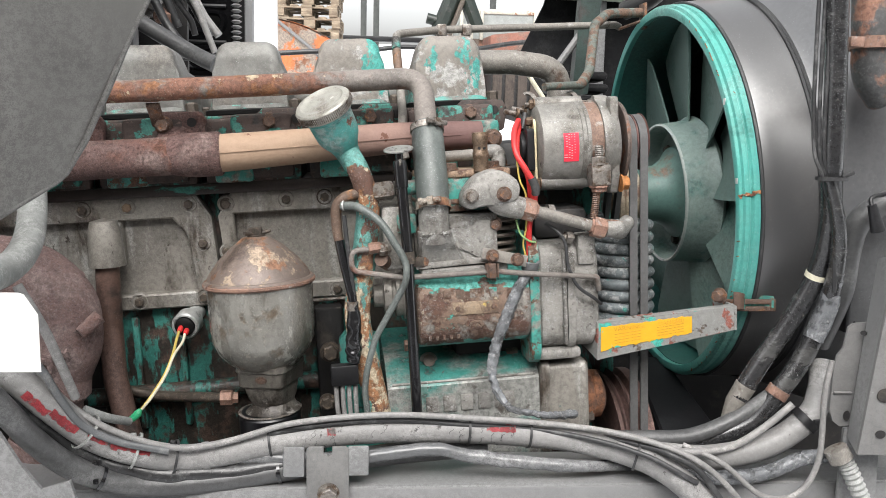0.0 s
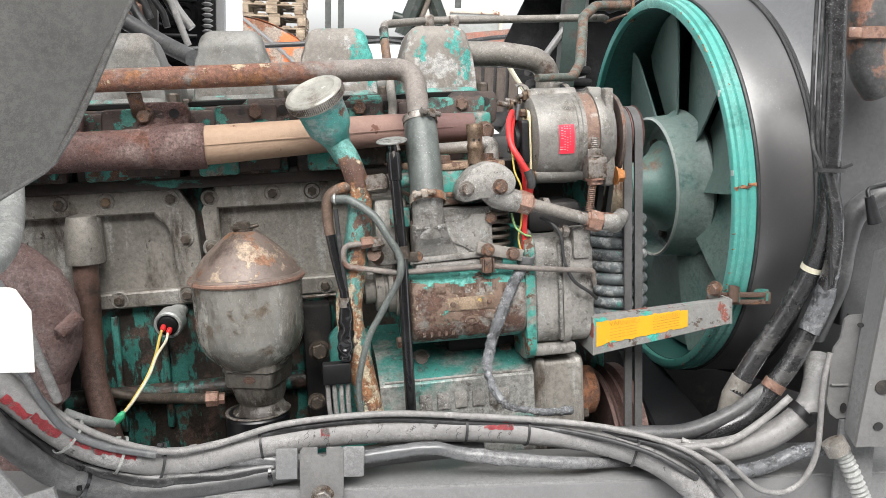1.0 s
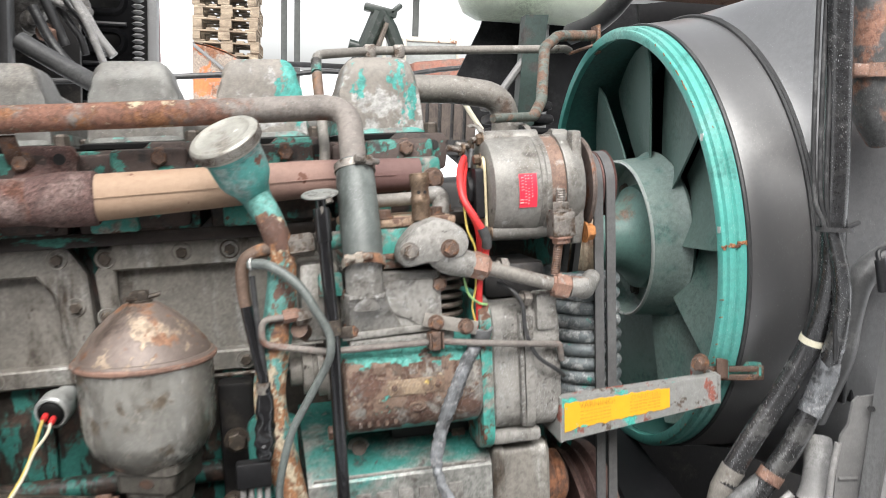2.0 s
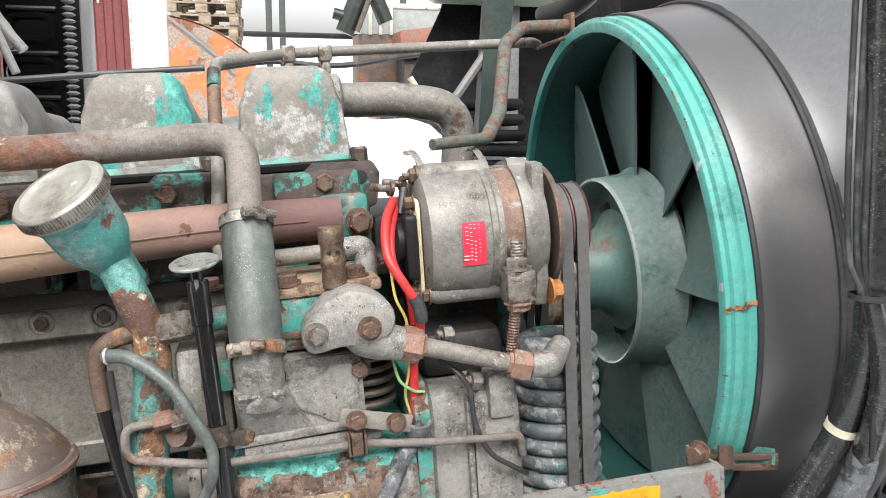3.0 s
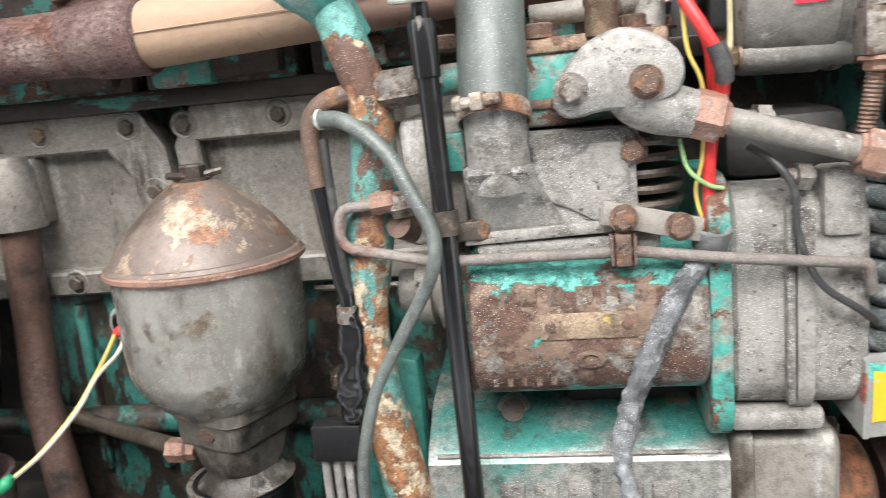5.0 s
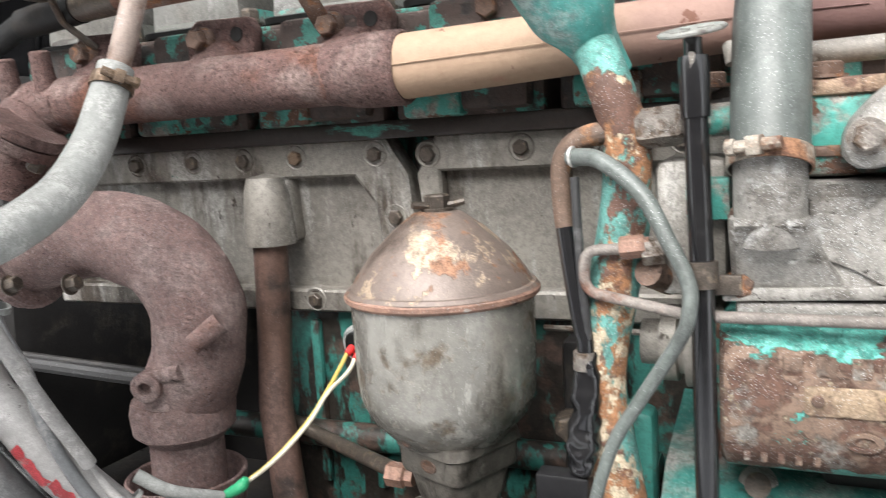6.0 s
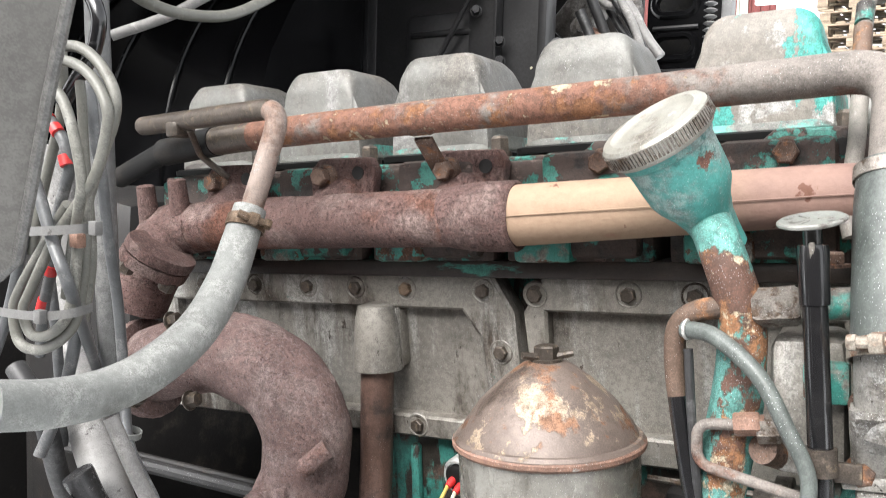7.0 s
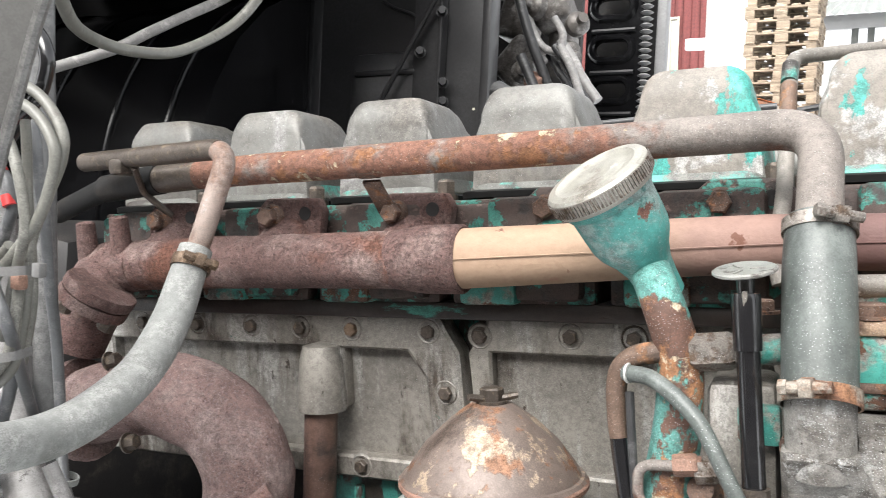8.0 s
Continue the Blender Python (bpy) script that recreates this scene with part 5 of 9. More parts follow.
box(V(*(-0.0768, -0.16, -0.226)), (0.028, 0.004, 0.014), 0.001, None, cb_)
part("band", cb_, M["bolt_dark"], ms)
part("long_strip", box((V(*(-0.0603, -0.156, -0.229)) + V(*(0.034, -0.156, -0.2338))) / 2, (0.125, 0.006, 0.009), 0.0015, Matrix.Rotation(radians(-2), 4, "Y")), M["alu"], ms)

# coupling stack at the compressor's near end
st_ = thing("drive_coupling", "grimy stacked metal drive coupling beside the compressor", "coupling", (-0.1, -0.08, -0.33))
part("coupling_body", lathe([(0, -0.14), (0.018, -0.14), (0.018, -0.125), (0.030, -0.124), (0.030, -0.112), (0.024, -0.111), (0.024, -0.106), (0.034, -0.105), (0.034, -0.094), (0.040, -0.093), (0.040, -0.078), (0, -0.078)], Matrix.Translation((0, -0.098, -0.285)) @ Matrix.Rotation(radians(90), 4, "Y"), 28), M["alu_dark"], st_)
part("end_flange", slab(rounded(0.075, 0.125, 0.02), 0.012, Matrix.Translation((-0.087, -0.10, -0.315)) @ Matrix.Rotation(radians(90), 4, "Y") @ Matrix.Rotation(radians(90), 4, "Z"), 0.002), M["teal_worn"], st_)
for z in (-0.265, -0.362):
    part("bolt", hexbolt((-0.087, -0.128, z), (-1, 0, 0), 0.009, 0.009), M["bolt"], st_)
part("side_casting", rumple(box((-0.098, -0.10, -0.19), (0.05, 0.075, 0.10), 0.008), 0.0015, 40), M["alu_dark"], st_)
part("side_lug", box((-0.085, -0.145, -0.168), (0.03, 0.012, 0.03), 0.004), M["teal_worn"], st_)

# ================= steering pump and lower units =================
pump = thing("injection_pump_housing", "frosted grey cast aluminium housing behind a turquoise flange", "pump", (0.165, -0.08, -0.39))
part("flange", slab(rounded(0.15, 0.205, 0.03), 0.016, Matrix.Translation((0.1, -0.085, -0.302)) @ Matrix.Rotation(radians(90), 4, "Y") @ Matrix.Rotation(radians(90), 4, "Z"), 0.002), M["teal_worn"], pump)
part("body", rumple(loft([[V(x, -0.083 + y, -0.297 + z) for y, z in rounded(w, h, r, 6)] for x, w, h, r in ((0.116, 0.12, 0.165, 0.03), (0.122, 0.128, 0.173, 0.03), (0.160, 0.128, 0.173, 0.026), (0.205, 0.128, 0.175, 0.026), (0.214, 0.12, 0.166, 0.03), (0.218, 0.10, 0.145, 0.03))]), 0.0015, 35), M["alu"], pump)
part("joint_rib", loft([[V(x, -0.083 + y, -0.297 + z) for y, z in rounded(0.136, 0.182, 0.028, 6)] for x in (0.163, 0.165, 0.173, 0.175)]), M["alu"], pump)
part("vertical_rib", box((0.158, -0.149, -0.30), (0.006, 0.012, 0.15), 0.002), M["alu"], pump)
part("shoulder", box((0.195, -0.135, -0.225), (0.03, 0.035, 0.05), 0.006), M["alu"], pump)
part("lug", rumple(box((0.150, -0.12, -0.392), (0.07, 0.05, 0.018), 0.006), 0.001, 50), M["alu"], pump)
for px in ((0.1741, -0.15, -0.205), (0.1567, -0.11, -0.1644)):
    b_ = stud(px, (-1, -0.2, 0.1), 0.006, 0.02)
    lathe([(0, 0.004), (0.0105, 0.004), (0.0105, 0.014), (0, 0.014)], axis(px, (-1, -0.2, 0.1)), 6, b_)
    part("stud", b_, M["bolt_grey"], pump)
part("dark_cap", rumple(box((0.165, -0.07, -0.185), (0.09, 0.09, 0.05), 0.012), 0.001, 40), M["dark"], pump)

timing = thing("lower_gear_cover", "turquoise lower gear cover with worn raised casting bars", "engine cover", (0.0, -0.08, -0.55))
part("cover", rumple(loft([[V(x, y, z) for y, z in ((0.06, -0.375), (-0.055, -0.392), (-0.075, -0.396), (-0.118, -0.422), (-0.127, -0.432), (-0.128, -0.52), (-0.12, -0.60), (0.06, -0.60))] for x in (-0.128, -0.122, 0.112, 0.118)]), 0.001, 25), M["teal_wet"], timing)
for i, x in enumerate((-0.058, -0.030, -0.002, 0.026, 0.046, 0.066)):
    part("raised_mark", box((x, -0.1285, -0.462), (0.020 if i != 4 else 0.006, 0.005, 0.026), 0.0018), M["alu"], timing, "worn raised casting mark")
part("edge_bead", tube([(-0.12, -0.1225, -0.4265), (0.112, -0.1225, -0.4265)], 0.0022, 8), M["alu"], timing)
for px in ((-0.0557, -0.08, -0.404), (0.0843, -0.07, -0.402)):
    lb = lathe([(0, -0.02), (0.017, -0.02), (0.015, 0.004), (0.011, 0.006), (0, 0.006)], axis(px, (0, -0.9, 0.4)), 20)
    part("stud_boss", lb, M["alu"], timing)
    part("plug", lathe([(0, 0), (0.010, 0), (0.010, 0.008), (0, 0.008)], axis(V(*px) + V(0, -0.005, 0.002), (0, -0.9, 0.4)), 18), M["bolt_dark"], timing)
serv = thing("lower_pump", "dull grey cast lower pump with a rusty end cap", "pump", (0.18, -0.06, -0.55))
part("body", rumple(loft([[V(x, -0.055 + y, -0.485 + z) for y, z in rounded(w, h, 0.012)] for x, w, h in ((0.118, 0.15, 0.152), (0.122, 0.156, 0.158), (0.134, 0.156, 0.158), (0.136, 0.146, 0.148), (0.196, 0.146, 0.148), (0.200, 0.140, 0.142))]), 0.0012, 35), M["alu_dark"], serv)
part("rusty_end", rumple(lathe([(0, 0.2), (0.052, 0.2), (0.055, 0.205), (0.05, 0.216), (0.042, 0.222), (0.04, 0.236), (0.030, 0.242), (0, 0.242)], Matrix.Translation((0, -0.06, -0.49)) @ Matrix.Rotation(radians(90), 4, "Y"), 28), 0.002, 40), surf("orange_rust", (0.20, 0.085, 0.042), [(RUST, 18, 0.53, 0.05, 0.9, ONE)], 0.85, bump=0.6), serv, "orange rusty end cap")
for a in (0.6, 2.0, 3.6, 5.2):
    part("bolt", hexbolt((0.2, -0.055 + 0.062 * math.cos(a), -0.485 + 0.062 * math.sin(a)), (1, 0, 0), 0.009, 0.01), M["bolt_dark"], serv)
lb = thing("pump_lever_boss", "dark cast boss between the compressor and the lower cover", "engine casting", (0.05, -0.07, -0.38))
part("boss", rumple(box((0.05, -0.05, -0.385), (0.12, 0.06, 0.03), 0.008), 0.001, 40), M["dark"], lb)

# ================= alternator and belts =================
alt = thing("alternator", "dull grey alternator with a red label and a black terminal cap", "alternator", (0.19, -0.078, -0.14))
AM = Matrix.Translation((0, -0.078, -0.062)) @ Matrix.Rotation(radians(90), 4, "Y")


def around(a, r, x):
    return V(x, -0.078 + r * math.cos(a), -0.062 + r * math.sin(a))


ALU2 = surf("dusty_alternator_aluminium", (0.215, 0.207, 0.19), [((0.12, 0.108, 0.093), 10, 0.56, 0.1, 0.6, ONE), ((0.05, 0.042, 0.036), 24, 0.66, 0.04, 0.6, ONE), ((0.34, 0.335, 0.32), 40, 0.65, 0.05, 0.7, ONE)], 0.48, 0.3, vary=0.22, bump=0.3, speck=0.55)
part("rear_housing", lathe([(0, 0.128), (0.050, 0.128), (0.062, 0.129), (0.069, 0.133), (0.0715, 0.142), (0.073, 0.194), (0.0715, 0.196), (0.0715, 0.2015), (0.073, 0.203), (0.073, 0.2085), (0, 0.2085)], AM, 64), ALU2, alt)
part("stator_ring", lathe([(0, 0.208), (0.0695, 0.208), (0.0695, 0.2305), (0, 0.2305)], AM, 64), surf("rusty_stator", (0.19, 0.12, 0.09), [((0.3, 0.09, 0.055), 9, 0.62, 0.05, 0.7, ONE), ((0.3, 0.27, 0.24), 25, 0.6, 0.05, 0.6, ONE)], 0.6, 0.1, bump=0.3), alt, "rusty laminated stator band")
part("front_housing", lathe([(0, 0.2295), (0.0735, 0.2295), (0.0745, 0.233), (0.072, 0.247), (0.066, 0.258), (0.050, 0.264), (0, 0.266)], AM, 64), ALU2, alt)
for a in (radians(100), radians(236), radians(345)):
    part("bolt_lug", rumple(tube([around(a, 0.0655, 0.133), around(a, 0.0665, 0.140), around(a, 0.0665, 0.2085)], [0.010, 0.0125, 0.0125], 16), 0.0006, 60), ALU2, alt)
    part("bolt_lug", tube([around(a, 0.0665, 0.2295), around(a, 0.0655, 0.250), around(a, 0.064, 0.256)], [0.0125, 0.0125, 0.009], 16), ALU2, alt)
    part("through_bolt", tube([around(a, 0.0675, 0.118), around(a, 0.0675, 0.245)], 0.0042, 10), M["bolt_grey"], alt)
    part("bolt_head", hexbolt(around(a, 0.0675, 0.133), (-1, 0, 0), 0.0075, 0.007, True), M["brass"], alt)
web = slab([(-0.014, 0.072), (0.006, 0.074), (0.014, 0.02), (0.022, -0.045), (0.024, -0.072), (0.012, -0.080), (-0.006, -0.078), (-0.016, -0.05)], 0.014, Matrix.Translation((0.243, -0.122, -0.062)) @ Matrix.Rotation(radians(90), 4, "Y") @ Matrix.Rotation(radians(90), 4, "Z"), 0.003)
part("adjuster_arm", web, ALU2, alt)
bt = hexbolt((0.258, -0.132, -0.125), (1, 0, 0), 0.010, 0.012)
part("arm_bolt", bt, surf("orange_bolt", (0.42, 0.17, 0.05), [(RUST, 30, 0.6, 0.05, 0.8, ONE)], 0.6, 0.2), alt, "orange-painted bolt")
part("terminal_plate", slab(rounded(0.034, 0.100, 0.012), 0.004, Matrix.Translation((0.123, -0.108, -0.068)) @ Matrix.Rotation(radians(90), 4, "Y") @ Matrix.Rotation(radians(90), 4, "Z"), 0.001), surf("cream_insulator", (0.60, 0.52, 0.33), (), 0.5, vary=0.15), alt, "cream plastic insulating plate")
capb = lathe([(0, 0.0), (0.026, 0.0), (0.030, 0.003), (0.030, 0.012), (0.024, 0.014), (0.024, 0.020), (0.015, 0.023), (0, 0.023)], axis((0.123, -0.098, -0.063), (-1, -0.05, 0)), 28)
part("regulator_cap", capb, M["black_metal"], alt, "black plastic end cap")
part("cap_tab", slab(rounded(0.020, 0.066, 0.004), 0.012, Matrix.Translation((0.110, -0.122, -0.066)) @ Matrix.Rotation(radians(90), 4, "Y") @ Matrix.Rotation(radians(90), 4, "Z"), 0.002), M["black_metal"], alt)
for z in (-0.022, -0.113):
    part("plate_screw", hexbolt((0.123, -0.112, z), (-1, 0, 0), 0.006, 0.008), M["brass"], alt)
# label: a red sticker with plain pale bars
lab = bmesh.new()
for i in range(7):
    a0 = radians(180 - 15 + i * 4.9)
    a1 = radians(180 - 15 + (i + 1) * 4.9)
    q = [lab.verts.new(around(a, 0.0738, x)) for a, x in ((a0, 0.163), (a0, 0.187), (a1, 0.187), (a1, 0.163))]
    lab.faces.new(q)
bmesh.ops.remove_doubles(lab, verts=lab.verts[:], dist=1e-5)
bmesh.ops.solidify(lab, geom=lab.faces[:], thickness=0.0004)
label = part("type_label", lab, surf("red_sticker", (0.72, 0.03, 0.06), (), 0.4, vary=0.06, bump=0.02), alt, "red printed sticker")
pb_ = bmesh.new()
for x, a0, a1, w in ((0.1672, 168, 184, 0.0028), (0.1715, 166, 196, 0.0018), (0.1755, 166, 174, 0.0018), (0.1755, 179, 197, 0.0018), (0.180, 166, 190, 0.0012), (0.166, 190, 197, 0.005)):
    for k in range(int((a1 - a0) / 3)):
        a = radians(a0 + 3 * k + 1)
        box(around(a, 0.0743, x), (w, 0.0006, 0.0026), 0.0, Matrix.Rotation(a + math.pi / 2, 4, "X"), pb_)
part("label_bars", pb_, surf("pale_pink_print", (0.85, 0.55, 0.55), (), 0.5, vary=0.05, bump=0), label, "pale printed bars")
PIN = Matrix.Translation((0, -0.078, -0.062)) @ Matrix.Rotation(radians(90), 4, "Y")
GREYRUST = surf("browned_pulley_steel", (0.16, 0.125, 0.11), [((0.22, 0.11, 0.07), 14, 0.57, 0.06, 0.8, ONE)], 0.5, 0.4, bump=0.15)
part("cooling_fan", lathe([(0, 0.270), (0.040, 0.270), (0.0665, 0.268), (0.0685, 0.270), (0.0670, 0.274), (0.044, 0.279), (0, 0.279)], PIN, 56), GREYRUST, alt)
part("pulley", lathe([(0, 0.276), (0.044, 0.276), (0.046, 0.277), (0.034, 0.283), (0.034, 0.287), (0.0455, 0.2925), (0.0455, 0.2945), (0.034, 0.301), (0.034, 0.305), (0.0465, 0.3115), (0.0445, 0.313), (0.02, 0.313), (0, 0.311)], PIN, 48), surf("rusty_pulley", (0.15, 0.075, 0.065), [((0.09, 0.05, 0.045), 20, 0.55, 0.06, 0.7, ONE)], 0.55, 0.3), alt, "rusty double groove pulley")
for x0, y0 in ((0.150, -0.055), (0.222, -0.05)):
    ear = loft([[V(x0 + dx - 0.012 * k, y0 + 0.030 * k + dy, 0.002 + 0.022 * k + 0.010 * math.sin(math.pi * k) + dz) for dx, dy, dz in ((-0.004, 0, 0), (0.004, 0, 0), (0.004, 0.014, 0.004), (-0.004, 0.014, 0.004))] for k in (0, 0.25, 0.5, 0.75, 1.0)])
    part("mounting_ear", ear, M["grey_pipe"], alt)

tens = thing("belt_tensioner", "square steel tensioner block on a rusty threaded rod", "tensioner", (0.23, -0.155, -0.2))
tb = V(*(0.2147, -0.16, -0.1094))
part("block", box(tb, (0.030, 0.028, 0.032), 0.002), M["bolt_grey"], tens)
part("rod", stud((0.2062, -0.155, -0.1762), tb - V(*(0.2062, -0.155, -0.1762)), 0.0065, 0.075), M["bolt"], tens)
part("rod_end", stud(tb + V(0, 0, 0.012), (0.03, 0, 1), 0.0065, 0.034), M["bolt_grey"], tens)
part("lock_nut", hexbolt(tb + V(0, 0, 0.016), Z, 0.0105, 0.010), M["bolt_grey"], tens)
part("under_nut", hexbolt(tb - V(0, 0, 0.016), -Z, 0.0105, 0.008), M["copper_nut"], tens)

# belts run from the alternator pulley down to the crankshaft pulley
crankp = thing("crankshaft_pulley", "rusty double groove crankshaft pulley", "pulley", (0.3, 0.035, -0.75))
CP = Matrix.Translation((0, 0.035, -0.62)) @ Matrix.Rotation(radians(90), 4, "Y")
part("rim", lathe([(0, 0.27), (0.137, 0.27), (0.138, 0.276), (0.128, 0.283), (0.128, 0.287), (0.138, 0.2935), (0.138, 0.2945), (0.128, 0.301), (0.128, 0.305), (0.138, 0.312), (0.137, 0.330), (0.09, 0.330), (0.08, 0.32), (0, 0.32)], CP, 64), surf("rust_brown_pulley", (0.10, 0.058, 0.05), [((0.17, 0.105, 0.09), 12, 0.57, 0.06, 0.8, ONE)], 0.7, 0.1), crankp)
for k, x in enumerate((0.285, 0.303)):
    c0, r0, c1, r1 = V(0, -0.078, -0.062), 0.042, V(0, 0.035, -0.62), 0.135
    d = (c1 - c0).length
    th = math.asin((r1 - r0) / d)
    base = math.atan2(c1.z - c0.z, c1.y - c0.y)
    loop = []
    for i in range(13):
        a = base + math.pi / 2 + th + (math.pi - 2 * th) * i / 12
        loop.append(c0 + r0 * V(0, math.cos(a), math.sin(a)))
    for i in range(25):
        a = base - math.pi / 2 - th + (math.pi + 2 * th) * i / 24
        loop.append(c1 + r1 * V(0, math.cos(a), math.sin(a)))
    n_ = len(loop)
    secs = []
    for i in range(n_ + 1):
        p, q, o_ = loop[i % n_], loop[(i + 1) % n_], loop[i - 1]
        t_ = (q - o_).normalized()
        out = X.cross(t_).normalized()
        if out.dot(p - (c0 + c1) / 2) < 0:
            out = -out
        secs.append([p + V(x, 0, 0) + out * v + X * u for u, v in ((-0.0065, 0.003), (0.0065, 0.003), (0.0045, -0.006), (-0.0045, -0.006))])
    belt = loft(secs, None, False)
    bmesh.ops.remove_doubles(belt, verts=belt.verts[:], dist=1e-5)
    solo("drive_belt", belt, surf("grey_black_belt", (0.085, 0.084, 0.084), (), 0.6, vary=0.2, bump=0.1) if k == 0 else bpy.data.materials["grey_black_belt"], "grey-black rubber V-belt round two pulleys", "belt", "drive belts")

coil = thing("cooling_coil", "stacked coil of frosted steel air pipe with turquoise traces", "pipe coil", (0.288, -0.05, -0.36))
line = []
for i in range(24 * 10 + 1):
    a = 2 * math.pi * i / 24 + 2.0
    line.append(V(0.286 + 0.0471 * math.cos(a), -0.0479 + 0.0471 * math.sin(a), -0.1897 - 0.0200 * i / 24))
part("coil", rumple(tube(line, 0.01, 14), 0.0014, 55), surf("frosted_coil_pipe", (0.10, 0.115, 0.12), [((0.30, 0.31, 0.31), 28, 0.55, 0.04, 0.7, ONE), ((0.03, 0.2, 0.17), 22, 0.62, 0.02, 0.5, ONE)], 0.5, 0.1, bump=0.25, speck=0.8), coil)
part("cap_cup", lathe([(0, -0.002), (0.048, -0.002), (0.048, -0.012), (0, -0.012)], Matrix.Translation((0.286, -0.0479, -0.390)), 32), M["dark"], coil)

# ---- guard bracket with warning label ----
gb = thing("belt_guard_bracket", "grey steel guard bracket with a flaking yellow warning label", "bracket", (0.33, -0.15, -0.38))
q = [V(*(0.2113, -0.15, -0.3446)), V(0.4227, -0.192, -0.3244), V(0.4228, -0.192, -0.3631), V(*(0.2099, -0.15, -0.4056))]
face = loft([[p + V(0, dy, 0) for p in q] for dy in (0.0, 0.004)])
bmesh.ops.bevel(face, geom=face.edges[:], offset=0.001, segments=1, affect="EDGES")
GB = surf("chipped_grey_bracket", (0.21, 0.21, 0.20), [((0.05, 0.33, 0.27), 12, 0.60, 0.02, 0.5, ONE), ((0.22, 0.075, 0.055), 12, 0.58, 0.02, 0.8, ONE), ((0.09, 0.07, 0.055), 30, 0.62, 0.03, 0.8, ONE)], 0.5, 0.1, vary=0.15, speck=0.3)
part("front_plate", face, GB, gb)
part("side_plate", loft([[q[0] + V(x, 0, 0), q[0] + V(x - 0.012, 0.075, 0.022), q[3] + V(x - 0.012, 0.075, 0.02), q[3] + V(x, 0, 0)] for x in (-0.001, 0.003)]), GB, gb)
part("end_plate", loft([[q[1] + V(x, 0, 0), q[1] + V(x - 0.012, 0.05, 0.008), q[2] + V(x - 0.012, 0.05, 0.005), q[2] + V(x, 0, 0)] for x in (-0.003, 0.001)]), GB, gb)
part("top_lip", loft([[q[0] + V(0, 0, z), q[1] + V(0, 0, z), q[1] + V(0, 0.012, z + 0.002), q[0] + V(0, 0.012, z + 0.002)] for z in (-0.003, 0.0)]), GB, gb)
ln = Nodes("yellow_warning_label")
edge = ln.noise(60, 6, 0.7)
yc = ln.mix(ln.noise(60), (0.58, 0.29, 0.012), (0.70, 0.37, 0.02))
yc = ln.mix(ln.step(ln.noise(26, 6, 0.65, (1, 1, 1), 3.0), 0.64, 0.66), yc, (0.06, 0.36, 0.30))
ln.put(yc, ln.bsdf.inputs["Base Color"])
ln.bsdf.inputs["Roughness"].default_value = 0.45


def on_plate(u, v, dy):
    a = q[0].lerp(q[1], u)
    c = q[3].lerp(q[2], u)
    return a.lerp(c, v) + V(0, dy, 0)


random.seed(4)
edgepts = []
for i in range(40):
    edgepts.append((0.02 + 0.66 * i / 39, 0.11 + 0.05 * random.random() + 0.012 * math.sin(i * 0.7)))
for i in range(40):
    edgepts.append((0.68 - 0.66 * i / 39, 0.74 + 0.05 * random.random() + 0.03 * math.sin(i * 0.45) ** 2 - 0.03))
ls = loft([[on_plate(u, v, dy) for u, v in edgepts] for dy in (-0.0006, -0.0012)])
lbl = part("warning_label", ls, ln.mat, gb, "torn yellow warning label")


def lettering(name, text, at, size, parent, mat, m, frm=None):
    cu = bpy.data.curves.new("text", "FONT")
    cu.body, cu.size, cu.extrude, cu.align_x, cu.align_y = text, size, 0.0003, "CENTER", "CENTER"
    tmp = new("tmp", cu)
    me = bpy.data.meshes.new_from_object(tmp.evaluated_get(bpy.context.evaluated_depsgraph_get()))
    bpy.data.objects.remove(tmp)
    bm = bmesh.new()
    bm.from_mesh(me)
    bpy.data.meshes.remove(me)
    bm.transform(Matrix.Translation(at) @ m)
    return part(name, bm, mat, parent, "", frm)


M["print"] = surf("dark_brown_print", (0.46, 0.24, 0.02), [((0.55, 0.285, 0.015), 60, 0.55, 0.06, 0.6, ONE)], 0.6, vary=0.2, bump=0)
sl_ = math.atan2(q[1].z - q[0].z, q[1].x - q[0].x)
PLY = Matrix.Rotation(math.atan2(q[1].y - q[0].y, q[1].x - q[0].x), 4, "Z") @ Matrix.Rotation(-sl_, 4, "Y")
tm = PLY @ Matrix.Rotation(radians(90), 4, "X")
lettering("label_heading", "VARNING!", on_plate(0.225, 0.24, -0.0016), 0.0105, lbl, M["print"], tm)
lettering("label_heading", "DANGER!", on_plate(0.53, 0.26, -0.0016), 0.0095, lbl, M["print"], tm)
fine_print = bmesh.new()
for u0 in (0.13, 0.44):
    for r_ in range(4):
        k = 0
        while k < 7:
            w = 0.012 + 0.02 * random.random()
            u = u0 + 0.028 * k
            k += 1
            box(on_plate(u, 0.37 + 0.085 * r_, -0.0014), (0.0052, 0.0004, 0.0013), 0.0, PLY, fine_print)
tagged(part("fine_print", fine_print, M["print"], lbl, "small printed bars"), kind="stuff")
OUT = V(-0.021, -0.038, 0.016)
part("fixing_bolt", hexbolt(V(0.4243, -0.14, -0.3244) + OUT, (-0.8, -0.5, 0), 0.0085, 0.012), M["bolt"], gb)
ss = thing("slotted_strap", "rusty slotted steel strap bolted to the cowl ring", "bracket", (0.5, -0.14, -0.34))
sa, sb_ = V(0.4336, -0.13, -0.3429) + OUT, V(0.5096, -0.155, -0.344) + OUT
smid, sd = (sa + sb_) / 2, (sb_ - sa)
strap_ = bmesh.new()
